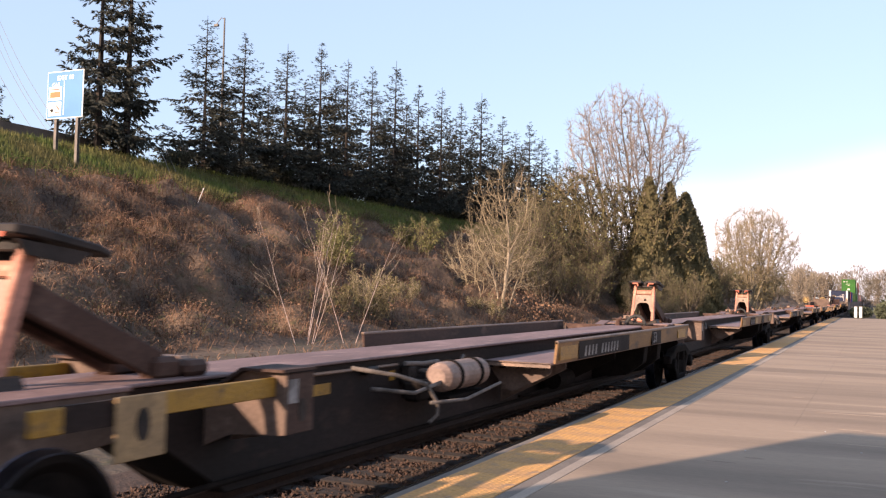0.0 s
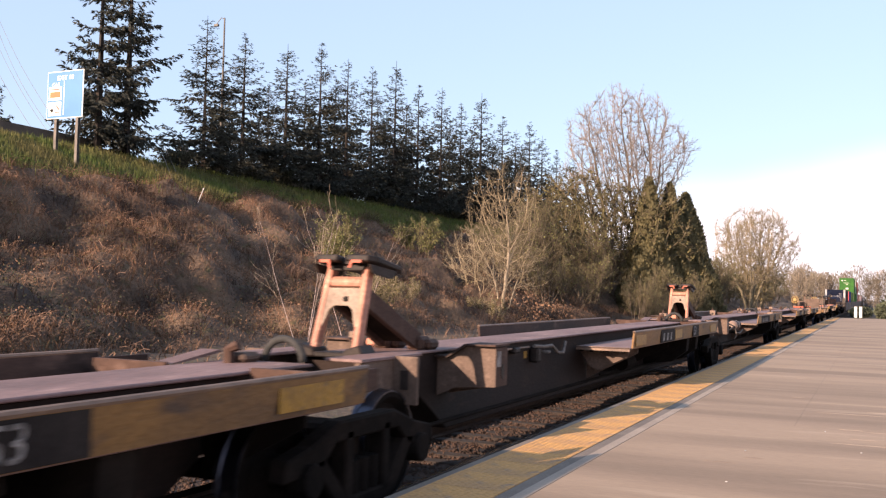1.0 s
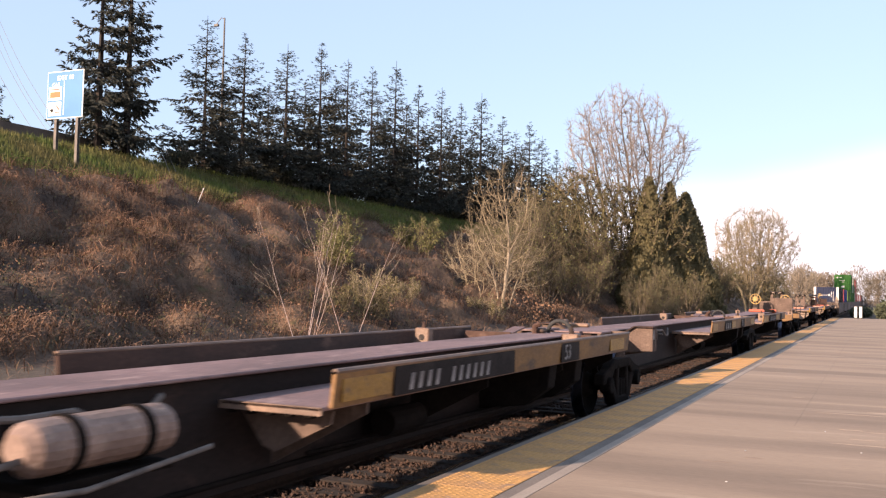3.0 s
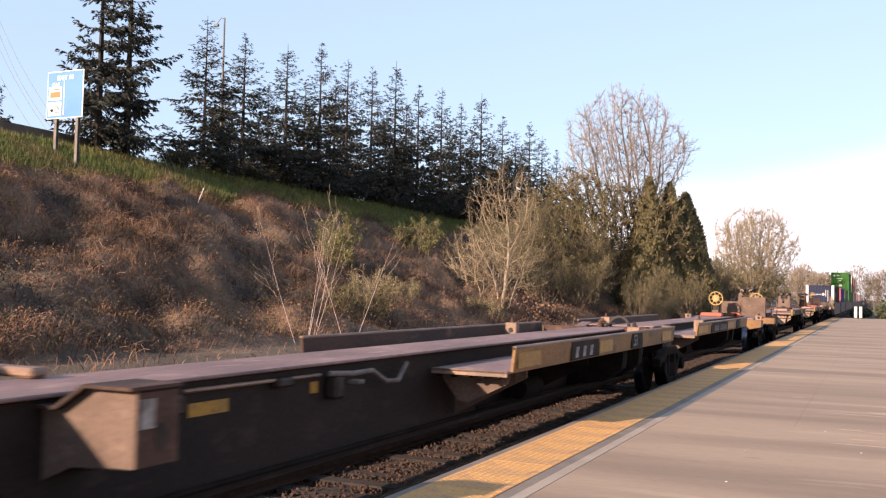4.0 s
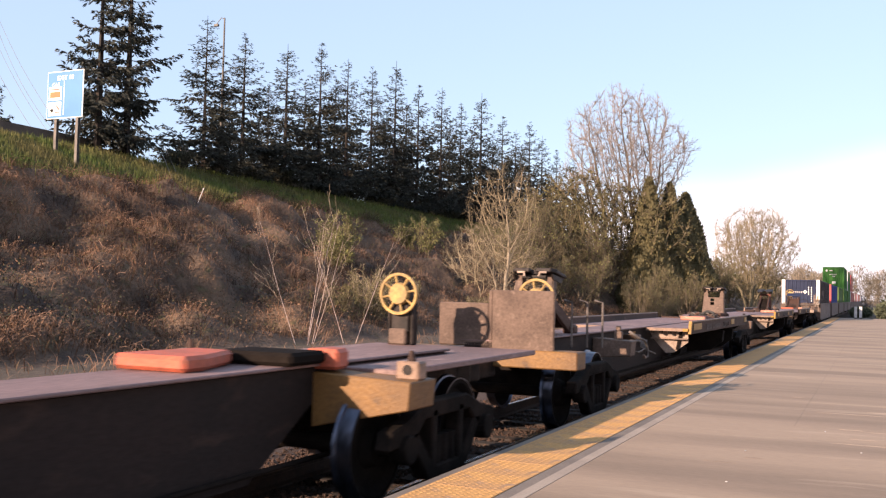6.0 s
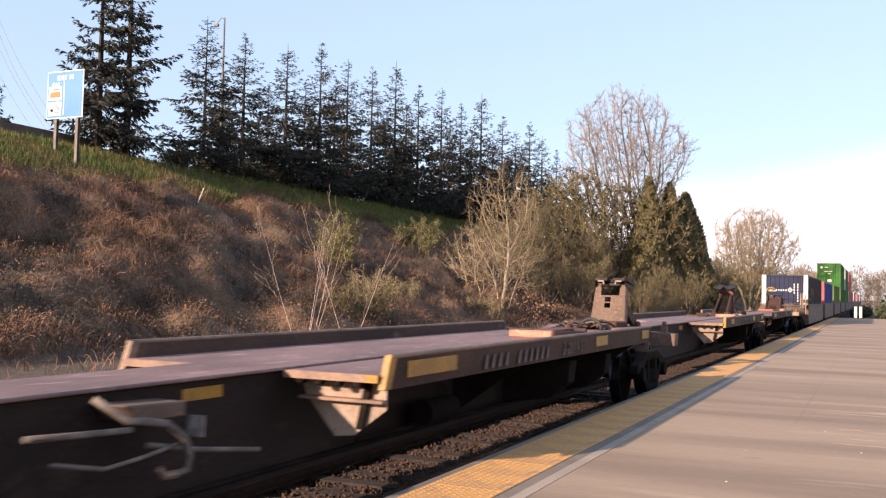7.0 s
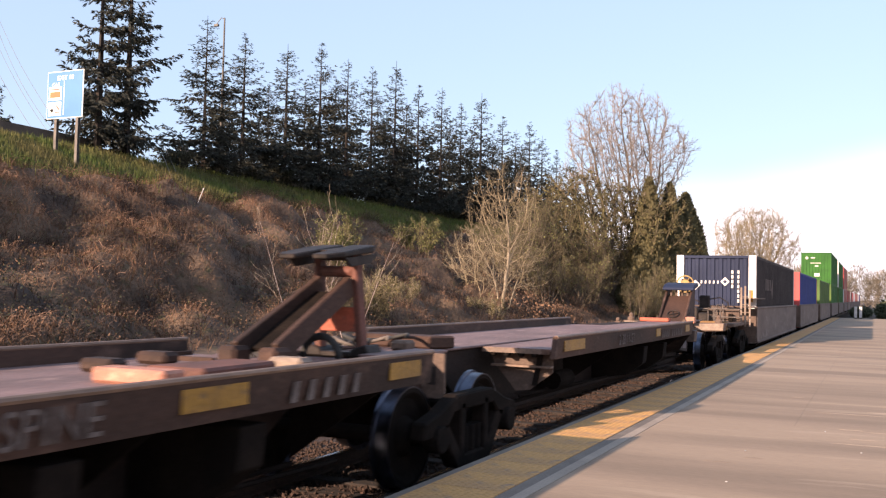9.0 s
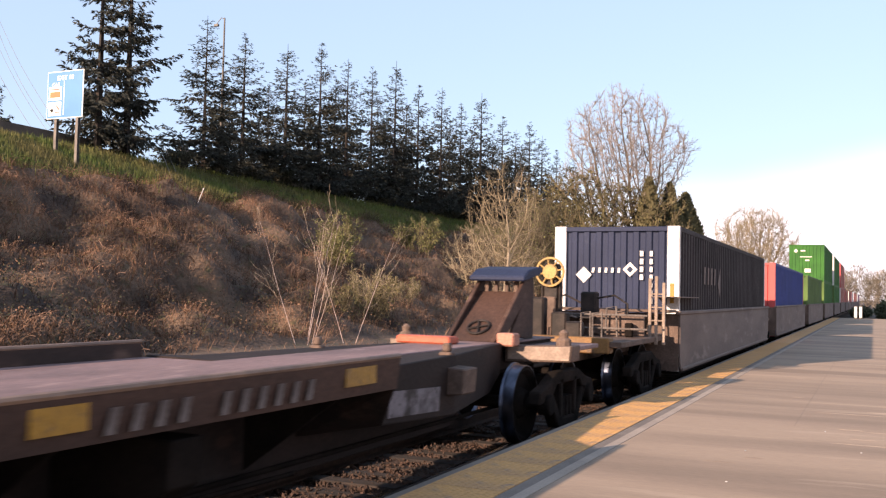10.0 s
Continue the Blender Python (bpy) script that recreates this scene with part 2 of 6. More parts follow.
M["navy"] = mat("navy_container_steel", (0.018, 0.025, 0.055), (0.014, 0.02, 0.045), (0.03, 0.037, 0.06), scale=1, rough=0.65, third_amount=0.15, spec=0.2)
M["boxside"] = mat("dark_grey_container_side", (0.042, 0.034, 0.034), (0.03, 0.025, 0.025), (0.065, 0.053, 0.05), scale=1, rough=0.75, third_amount=0.2, spec=0.12)
M["white"] = mat("white_container_post", (0.6, 0.57, 0.55), (0.48, 0.45, 0.43), scale=2, rough=0.6)
M["red"] = mat("red_container_steel", (0.45, 0.06, 0.055), (0.36, 0.052, 0.048), scale=1, rough=0.5)
M["blue"] = mat("blue_container_steel", (0.03, 0.05, 0.19), (0.025, 0.042, 0.155), scale=1, rough=0.7, spec=0.15)
M["green"] = mat("green_container_steel", (0.035, 0.125, 0.026), (0.028, 0.096, 0.024), scale=1, rough=0.7, spec=0.15)
M["olive"] = mat("faded_green_container_steel", (0.085, 0.14, 0.042), (0.062, 0.105, 0.035), scale=1, rough=0.7, spec=0.15)
M["rust"] = mat("rust_red_container_steel", (0.35, 0.1, 0.07), (0.25, 0.08, 0.06), scale=1, rough=0.6)
M["trailer"] = mat("white_trailer_side", (0.7, 0.69, 0.67), (0.6, 0.58, 0.56), scale=1, rough=0.5)
M["rubber"] = mat("black_rubber", (0.025, 0.025, 0.025), (0.04, 0.038, 0.036), scale=4, rough=0.85)
M["plastic"] = mat("greyed_white_plastic", (0.5, 0.49, 0.48), (0.4, 0.39, 0.385), scale=3, rough=0.5)
# pale blue of distance haze, painted as the hill's own colour
M["hill"] = mat("haze_tinted_far_hill", (0.3, 0.36, 0.42), (0.27, 0.32, 0.37), scale=0.01, fine=0.1, rough=1.0, bump=0)
M["farwood"] = mat("far_spring_wood", (0.18, 0.145, 0.11), (0.14, 0.12, 0.09), scale=0.2, fine=3, rough=0.95, vary=0.35, island=True)
M["hedge"] = mat("dark_green_shrub", (0.09, 0.1, 0.06), (0.065, 0.074, 0.043), scale=0.6, fine=5, rough=0.9, vary=0.3, island=True)


# ---- mesh helpers ----
def mesh_object(name, verts, faces, material, parent=None, label="", smooth=False):
    me = bpy.data.meshes.new(name)
    me.from_pydata([tuple(v) for v in verts], [], [tuple(int(i) for i in f) for f in faces])
    me.materials.append(material)
    if smooth:
        me.polygons.foreach_set("use_smooth", [True] * len(me.polygons))
    ob = new(name, me)
    if parent:
        ob.parent = parent
    return tagged(ob, label)


def soup(name, verts, corners, material, parent=None, label=""):
    """A mesh of many loose faces with the same number of corners, from an array of vertices."""
    verts = np.asarray(verts, dtype=np.float32).reshape(-1, 3)
    count = len(verts) // corners
    me = bpy.data.meshes.new(name)
    me.vertices.add(len(verts))
    me.vertices.foreach_set("co", verts.ravel())
    me.loops.add(len(verts))
    me.loops.foreach_set("vertex_index", np.arange(len(verts), dtype=np.int32))
    me.polygons.add(count)
    me.polygons.foreach_set("loop_start", np.arange(count, dtype=np.int32) * corners)
    me.update(calc_edges=True)
    me.materials.append(material)
    ob = new(name, me)
    if parent:
        ob.parent = parent
    return tagged(ob, label)


def part(name, bm, material, parent=None, label="", bevel=0.0, smooth=False):
    me = bpy.data.meshes.new(name)
    bmesh.ops.recalc_face_normals(bm, faces=bm.faces)
    bm.to_mesh(me)
    bm.free()
    me.materials.append(material)
    if smooth:
        me.polygons.foreach_set("use_smooth", [True] * len(me.polygons))
    ob = new(name, me)
    if parent:
        ob.parent = parent
    if bevel:
        mod = ob.modifiers.new("worn_edges", "BEVEL")
        mod.width, mod.segments, mod.limit_method, mod.angle_limit = bevel, 1, "ANGLE", radians(40)
    return tagged(ob, label)


def empty(name, m, label, category, group="", kind=""):
    ob = new(name)
    ob.empty_display_size = 0.3
    ob.matrix_basis = m
    return tagged(ob, label, category, group, kind)


def box(bm, x0, x1, y0, y1, z0, z1):
    v = [bm.verts.new((x, y, z)) for z in (z0, z1) for y in (y0, y1) for x in (x0, x1)]
    for f in ((0, 1, 3, 2), (4, 6, 7, 5), (0, 4, 5, 1), (2, 3, 7, 6), (0, 2, 6, 4), (1, 5, 7, 3)):
        bm.faces.new([v[i] for i in f])
    return bm


def prism(bm, outline, axis, a, b):
    """Extrudes an outline of (u, w) along an axis from a to b: x takes (y, z), y takes (x, z), z takes (x, y)."""
    def at(u, w, d):
        return {"x": (d, u, w), "y": (u, d, w), "z": (u, w, d)}[axis]
    lo = [bm.verts.new(at(u, w, a)) for u, w in outline]
    hi = [bm.verts.new(at(u, w, b)) for u, w in outline]
    bm.faces.new(lo)
    bm.faces.new(hi[::-1])
    for i in range(len(outline)):
        j = (i + 1) % len(outline)
        bm.faces.new((lo[i], lo[j], hi[j], hi[i]))
    return bm


def tube(bm, points, r, n=8, ends=True):
    """A round bar through points, with one radius or one for each point."""
    points = [Vector(p) for p in points]
    radii = r if isinstance(r, (list, tuple)) else [r] * len(points)
    rings = []
    for i, p in enumerate(points):
        way = (points[min(i + 1, len(points) - 1)] - points[max(i - 1, 0)]).normalized()
        side = way.orthogonal().normalized() if not rings else (side - way * side.dot(way)).normalized()
        up = way.cross(side)
        rings.append([bm.verts.new(p + radii[i] * (math.cos(k * math.tau / n) * side + math.sin(k * math.tau / n) * up)) for k in range(n)])
    for a, b in zip(rings, rings[1:]):
        for k in range(n):
            bm.faces.new((a[k], a[(k + 1) % n], b[(k + 1) % n], b[k]))
    if ends:
        bm.faces.new(rings[0][::-1])
        bm.faces.new(rings[-1])
    return bm


def lathe(bm, profile, centre, n=24, axis="x"):
    """Turns a closed profile of (along, radius) about an axis through centre."""
    rings = []
    for k in range(n):
        c, s = math.cos(k * math.tau / n), math.sin(k * math.tau / n)
        ring = []
        for d, r in profile:
            p = (d, r * c, r * s) if axis == "x" else (r * c, d, r * s)
            ring.append(bm.verts.new(Vector(centre) + Vector(p)))
        rings.append(ring)
    m = len(profile)
    for k in range(n):
        a, b = rings[k], rings[(k + 1) % n]
        for i in range(m):
            j = (i + 1) % m
            bm.faces.new((a[i], a[j], b[j], b[i]))
    return bm


def lettering(name, text, size, material, parent, m, label="", shear=0.0):
    data = bpy.data.curves.new(name, "FONT")
    data.body, data.size, data.extrude, data.shear = text, size, 0.004, shear
    data.align_x, data.align_y = "LEFT", "BOTTOM_BASELINE"
    carrier = bpy.data.objects.new(name, data)
    me = bpy.data.meshes.new_from_object(carrier)
    bpy.data.objects.remove(carrier)
    me.materials.append(material)
    ob = new(name, me)
    ob.parent = parent
    ob.matrix_basis = m
    return tagged(ob, label)


def bars(count, width, height, gap, shear, thick=0.004):
    """Slanted upright bars that stand for writing, in a bmesh lying in x, y."""
    bm = bmesh.new()
    for i in range(count):
        if i in gap:
            continue
        u = i * width
        prism(bm, [(u, 0), (u + width * 0.38, 0), (u + width * 0.38 + shear * height, height), (u + shear * height, height)], "z", 0, thick)
    return bm


SIDE = Matrix(((0, 0, 1, 0), (1, 0, 0, 0), (0, 1, 0, 0), (0, 0, 0, 1)))      # writing on a face that looks to +x, reading along +y
FRONT = Matrix(((1, 0, 0, 0), (0, 0, -1, 0), (0, 1, 0, 0), (0, 0, 0, 1)))    # writing on a face that looks to -y
MOVERS = []          # (thing, distance along the train at the start)
WHEELS = []          # wheelsets that roll


# ---- ground, track and platform ----
def slope(x, y):
    """Height of the land: level by the track, a bank up to the road."""
    pts = ((-4000, 9.9), (-44, 9.9), (-42.3, 9.75), (-38.9, 8.15), (-36, 6.7), (-29, 3.1), (-22.5, 0.1), (-20, -0.28), (-9.5, -0.3), (-8.0, -0.34), (-6.7, -0.2), (-3.4, -0.2), (-3.3, -0.35), (4000, -0.35))
    z = np.interp(x, [p[0] for p in pts], [p[1] for p in pts])
    fade = np.clip((700 - y) / 500, 0, 1)
    return -0.3 + (z + 0.3) * fade


def chance(i, j, k):
    """A fixed random number from 0 to 1 for each cell (i, j)."""
    v = np.sin(i * 127.1 + j * 311.7 + k * 74.7) * 43758.5453
    return v - np.floor(v)


def lumps(x, y, cell, k):
    """Rounded bramble mounds of uneven size, about one to each square cell, with creases where they meet."""
    x, y = np.asarray(x, dtype=float), np.asarray(y, dtype=float)
    ci, cj = np.floor(x / cell), np.floor(y / cell)
    best = np.zeros(np.broadcast(x, y).shape)
    for di in (-1, 0, 1):
        for dj in (-1, 0, 1):
            i, j = ci + di, cj + dj
            dx, dy = x - (i + chance(i, j, k)) * cell, y - (j + chance(i, j, k + 1)) * cell
            r = cell * (0.55 + 0.45 * chance(i, j, k + 2))
            best = np.maximum(best, (0.35 + 0.65 * chance(i, j, k + 3)) * np.sqrt(np.clip(1 - (dx * dx + dy * dy) / (r * r), 0, 1)))
    return best


def mounds(x, y):
    """Uneven growth over the bank."""
    on = np.clip((-x - 19.5) / 3, 0, 1) * np.clip((x + 37.2) / 2.2, 0, 1)
    w = 0.55 * np.sin(0.62 * x + 1.3 * np.sin(0.31 * y)) * np.sin(0.47 * y + 0.8 * np.sin(0.5 * x)) + 0.3 * np.sin(1.7 * x + 0.6 * y) * np.sin(1.3 * y - 0.7 * x)
    return on * (-0.6 + 0.8 * w + 1.75 * lumps(x, y, 3.1, 1) + 0.5 * lumps(x, y, 1.2, 9))


def make_ground():
    xs = np.concatenate(([-3500, -1200, -400, -150, -80, -60, -50], np.arange(-46, -37, 0.55), np.arange(-37, -19, 0.28), np.arange(-19, -7.9, 0.55), np.arange(-7.6, -2.6, 0.2), [-1, 2, 5, 9, 15, 30, 80, 250, 900, 3500]))
    ys = np.concatenate(([-800, -200, -60, -20], np.arange(-8, 14, 0.8), np.arange(14, 62, 0.32), np.arange(62, 110, 0.6), np.arange(110, 170, 1.4), np.arange(172, 400, 8), [450, 550, 700, 1000, 1600, 2600, 4500]))
    gx, gy = np.meshgrid(xs, ys)
    gz = slope(gx, gy) + mounds(gx, gy)
    bed = (gx > -7.5) & (gx < -3.0)
    gz = gz + np.where(bed, 0.03 * np.sin(gx * 9 + 3 * np.sin(gy * 3)) * np.sin(gy * 8), 0)
    # added dip along the kerb, there to deepen the shade in the gap
    gz = np.where((gx > -4.0) & (gx < -2.7), -0.2 - np.clip((gx + 4.0) / 0.45, 0, 1) * 0.5, gz)
    nx, ny = len(xs), len(ys)
    idx = np.arange(nx * ny).reshape(ny, nx)
    faces = np.stack((idx[:-1, :-1], idx[:-1, 1:], idx[1:, 1:], idx[1:, :-1]), -1).reshape(-1, 4)
    me = bpy.data.meshes.new("ground")
    me.from_pydata(np.stack((gx, gy, gz), -1).reshape(-1, 3).tolist(), [], faces.tolist())
    for k in ("dirt", "ballast", "brush", "grass", "asphalt", "kerb_shade"):
        me.materials.append(M[k])
    cx = gx[:-1, :-1].ravel() + 0.3 + 0.9 * np.sin(gy[:-1, :-1].ravel() * 0.35) * np.sin(gy[:-1, :-1].ravel() * 0.13 + 1)
    raw = gx[:-1, :-1].ravel()
    kind = np.zeros(len(cx), dtype=np.int32)
    kind[(raw > -8.2) & (raw < -2.6)] = 1
    # painted shade: the strip beside the kerb gets the near-black tone
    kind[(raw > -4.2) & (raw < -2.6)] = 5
    kind[(cx < -19.0) & (cx > -36.0)] = 2
    kind[(cx <= -36.0)] = 3
    kind[raw < -46.5] = 4
    kind[raw < -70] = 3
    me.polygons.foreach_set("material_index", kind)
    me.polygons.foreach_set("use_smooth", [True] * len(me.polygons))
    tagged(new("ground", me), "trackside earth with a brambly bank rising to a grassy crest", "ground", kind="structure")


make_ground()


def make_platform():
    slab = new("platform")
    tagged(slab, "long low grey concrete station platform", "platform", kind="structure")
    bm = box(bmesh.new(), -2.326, 7.0, -30, 86, -0.5, DECK)
    part("slab", bm, M["concrete"], slab)
    bm = box(bmesh.new(), -2.43, -2.33, -30, 86, -0.5, DECK + 0.003)
    part("pale_strip", bm, M["edge"], slab, "pale smooth concrete strip")
    # the platform's front: a kerb with a narrow grey lip outside the yellow tiles
    bm = prism(bmesh.new(), [(-3.245, -0.8), (-2.434, -0.8), (-2.434, DECK), (-2.54, DECK), (-2.54, DECK - 0.02), (-3.145, DECK - 0.02), (-3.145, DECK), (-3.23, DECK), (-3.245, DECK - 0.012)], "y", -30, 86)
    part("kerb", bm, M["kerb"], slab, "grey concrete kerb along the track")
    # a worn seam along the slab and shallow drag marks across it
    part("joint", box(bmesh.new(), -0.856, -0.851, 12, 60, DECK, DECK + 0.0015), M["joint"], slab)
    rng = random.Random(21)
    for k in range(60):
        y, x = 5 + 45 * rng.random() ** 1.6, rng.uniform(-2.2, 2.5)
        w, d = rng.uniform(0.15, 0.9), rng.uniform(0.01, 0.035)
        bm = prism(bmesh.new(), [(x, y), (x + 0.3 * w, y - d), (x + w, y - 0.3 * d), (x + 0.8 * w, y + 0.6 * d), (x + 0.2 * w, y + d)], "z", DECK - 0.002, DECK + 0.0012)
        part("drag_mark", bm, M["scuff"] if rng.random() < 0.6 else M["stain"], slab)
    return slab


platform = make_platform()


def make_rails():
    profile = [(-0.07, -0.172), (0.07, -0.172), (0.07, -0.155), (0.012, -0.135), (0.012, -0.045), (0.036, -0.035), (0.036, -0.004), (-0.036, -0.004), (-0.036, -0.035), (-0.012, -0.045), (-0.012, -0.135), (-0.07, -0.155)]
    track = tagged(new("sleepers"), "timber sleepers under the rails", "sleepers", kind="structure")
    me = bpy.data.meshes.new("sleeper")
    bm = box(bmesh.new(), -1.22, 1.22, -0.115, 0.115, -0.34, -0.172)
    bmesh.ops.bevel(bm, geom=bm.edges[:], offset=0.015, segments=1, affect="EDGES")
    bm.to_mesh(me)
    bm.free()
    me.materials.append(M["sleeper"])
    for k in range(150):
        ob = new("sleeper", me)
        ob.parent = track
        ob.location = (TRACK + 0.02 * math.sin(k * 3.1), -4 + k * 0.53, 0.012 * math.sin(k * 1.9))
    for side in (-0.7535, 0.7535):
        rail = part("rail", prism(bmesh.new(), [(TRACK + side + u, w) for u, w in profile], "y", -60, 620), M["rail"])
        tagged(rail, "rust-brown steel rail with a bright worn head", "rail", "running rails", "structure")
        part("rail_head", box(bmesh.new(), TRACK + side - 0.026, TRACK + side + 0.026, -60, 620, -0.004, 0.0), M["railtop"], rail)


make_rails()


# ---- the train ----
def wheelset(parent, y, r=0.483):
    ob = new("wheelset")
    ob.parent = parent
    ob.location = (0, y, r)
    for s in (-1, 1):
        bm = lathe(bmesh.new(), [(s * 0.715, r - 0.018), (s * 0.685, r + 0.028), (s * 0.715, r + 0.02), (s * 0.722, r), (s * 0.85, r - 0.006), (s * 0.85, r - 0.018)], (0, 0, 0), 28)
        part("tread", bm, M["tread"], ob, "bright polished wheel tread", smooth=False)
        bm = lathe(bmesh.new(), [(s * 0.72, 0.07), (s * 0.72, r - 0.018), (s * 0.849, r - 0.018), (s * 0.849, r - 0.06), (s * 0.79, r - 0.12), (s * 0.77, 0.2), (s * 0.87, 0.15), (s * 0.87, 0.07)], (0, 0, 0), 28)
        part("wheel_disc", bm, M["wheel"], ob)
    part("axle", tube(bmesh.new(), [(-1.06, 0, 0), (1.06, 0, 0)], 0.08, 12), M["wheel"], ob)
    WHEELS.append((ob, y, r))
    return ob


def truck(thing, y):
    """A two-axle freight truck about the place y."""
    ob = part("truck", box(bmesh.new(), -0.95, 0.95, y - 0.2, y + 0.2, 0.42, 0.78), M["truck"], thing, "dusty cast-steel three-piece truck, shade in its colour", bevel=0.04)
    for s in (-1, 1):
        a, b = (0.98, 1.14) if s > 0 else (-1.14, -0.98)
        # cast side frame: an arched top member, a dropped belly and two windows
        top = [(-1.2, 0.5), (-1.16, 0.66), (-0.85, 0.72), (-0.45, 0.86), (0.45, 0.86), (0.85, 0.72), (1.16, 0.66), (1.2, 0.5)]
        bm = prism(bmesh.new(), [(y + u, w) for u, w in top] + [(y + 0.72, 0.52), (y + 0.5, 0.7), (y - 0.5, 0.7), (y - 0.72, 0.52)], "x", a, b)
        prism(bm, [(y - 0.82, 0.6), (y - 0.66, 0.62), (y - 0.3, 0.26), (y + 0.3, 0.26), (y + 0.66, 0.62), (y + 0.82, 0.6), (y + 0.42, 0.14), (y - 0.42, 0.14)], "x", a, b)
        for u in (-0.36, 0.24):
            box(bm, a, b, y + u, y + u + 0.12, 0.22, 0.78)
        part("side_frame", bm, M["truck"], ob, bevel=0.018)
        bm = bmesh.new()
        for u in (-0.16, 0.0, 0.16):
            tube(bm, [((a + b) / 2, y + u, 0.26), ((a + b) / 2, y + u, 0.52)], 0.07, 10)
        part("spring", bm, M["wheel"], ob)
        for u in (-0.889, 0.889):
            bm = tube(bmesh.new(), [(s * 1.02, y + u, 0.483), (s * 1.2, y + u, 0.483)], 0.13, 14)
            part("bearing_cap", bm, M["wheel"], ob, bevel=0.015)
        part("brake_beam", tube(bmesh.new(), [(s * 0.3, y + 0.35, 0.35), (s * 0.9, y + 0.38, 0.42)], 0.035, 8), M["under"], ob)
    for u in (-0.889, 0.889):
        wheelset(ob, y + u)
    return ob


def slanted(bm, p, q, half, thick):
    """A flat bar from p to q, both in one plane of x: half its width across, thick along x."""
    p, q = Vector(p), Vector(q)
    d = (q - p).normalized()
    n, w = Vector((0, -d.z, d.y)) * half, Vector((thick / 2, 0, 0))
    v = [bm.verts.new(e + a * n + b * w) for e in (p, q) for a, b in ((1, 1), (1, -1), (-1, -1), (-1, 1))]
    for f in ((0, 1, 2, 3), (7, 6, 5, 4), (0, 4, 5, 1), (1, 5, 6, 2), (2, 6, 7, 3), (3, 7, 4, 0)):
        bm.faces.new([v[i] for i in f])
    return bm


def hitch(thing, y, way, paint, plate, base=1.2, solid=False, height=0.9, lean=0.28):
    """A raised trailer hitch: two leaning legs, a shield, a strut that runs back, and a greasy split top plate."""
    ob = part("hitch", box(bmesh.new(), -0.36, 0.36, y - 0.12, y + 0.14, base, base + 0.05), paint if solid else M["grease"], thing, "raised trailer hitch with a greasy black top plate", bevel=0.01)
    top = base + height
    for s in (-1, 1):
        bm = bmesh.new()
        if solid:
            prism(bm, [(s * 0.37, base), (s * 0.25, base), (s * 0.2, top), (s * 0.31, top)], "y", y - 0.06, y + 0.12)
        else:
            prism(bm, [(s * 0.275, base), (s * 0.205, base), (s * 0.17, top), (s * 0.24, top)], "y", y - 0.06, y + 0.07)
        part("leg", bm, paint, ob, bevel=0.012)
        bm = prism(bmesh.new(), [(s * 0.4, base), (s * 0.14, base), (s * 0.18, base + 0.08), (s * 0.34, base + 0.13)], "y", y - 0.13, y + 0.16)
        part("foot", bm, M["grease"] if not solid else paint, ob, bevel=0.015)
    if solid:
        bm = bmesh.new()
        for z0, z1, gap in ((0.02, 0.13, None), (0.13, 0.18, (-0.18, 0.18)), (0.18, 0.45, None), (0.45, 0.545, (-0.1, 0.02)), (0.545, 0.57, None), (0.57, 0.665, (-0.1, 0.02)), (0.665, 0.7, None), (0.7, 0.86, (-0.19, 0.19))):
            w0, w1 = 0.355 - 0.07 * z0, 0.355 - 0.07 * z1
            spans = [(-1, 1)] if gap is None else [(-1, gap[0]), (gap[1], 1)]
            for a, b in spans:
                lo0, hi0 = (-w0 if a == -1 else a), (w0 if b == 1 else b)
                lo1, hi1 = (-w1 if a == -1 else a), (w1 if b == 1 else b)
                prism(bm, [(lo0, base + z0), (hi0, base + z0), (hi1, base + z1), (lo1, base + z1)], "y", y - 0.075, y - 0.045)
        bmesh.ops.remove_doubles(bm, verts=bm.verts[:], dist=0.0005)
    else:
        z = base + 0.33
        if way < 0:
            bm = box(bmesh.new(), -0.2, 0.2, y - 0.05, y - 0.02, z - 0.08, z + 0.16)
        else:
            bm = prism(bmesh.new(), [(-0.24, z - 0.12), (-0.17, z), (-0.13, z + 0.13), (-0.08, z + 0.17), (0.08, z + 0.17), (0.13, z + 0.13), (0.17, z), (0.24, z - 0.12), (0.21, z + 0.35), (-0.21, z + 0.35)], "y", y - 0.05, y - 0.02)
    part("shield", bm, plate, ob, bevel=0.0 if solid else 0.006)
    if not solid:
        part("slot", tube(bmesh.new(), [(0.02, y - 0.054, top - 0.33), (0.06, y - 0.054, top - 0.33)], 0.026, 8), M["grease"], ob)
        part("roller", tube(bmesh.new(), [(-0.17, y, top - 0.16), (0.17, y, top - 0.16)], 0.055, 10), paint, ob)
    part("head_block", box(bmesh.new(), -0.22, 0.22, y - 0.06, y + 0.1, top - 0.05, top + 0.02), M["grease"], ob, bevel=0.012)
    # the top plate: two long lobes with a slot between, sloping down away from the legs
    for s in (-1, 1):
        bm = bmesh.new()
        outline = [(s * 0.05, -0.22), (s * 0.3, -0.22), (s * 0.36, -0.1), (s * 0.35, 0.45), (s * 0.26, 0.64), (s * 0.1, 0.62), (s * 0.06, 0.2)]
        lo = [bm.verts.new((u, y + v * way, top + 0.02 - 0.13 * v)) for u, v in outline]
        hi = [bm.verts.new((u, y + v * way, top + 0.085 - 0.13 * v - 0.03 * max(0.0, v))) for u, v in outline]
        bm.faces.new(lo)
        bm.faces.new(hi)
        for i in range(7):
            bm.faces.new((lo[i], lo[(i + 1) % 7], hi[(i + 1) % 7], hi[i]))
        part("top_plate", bm, M["grease"], ob, bevel=0.012)
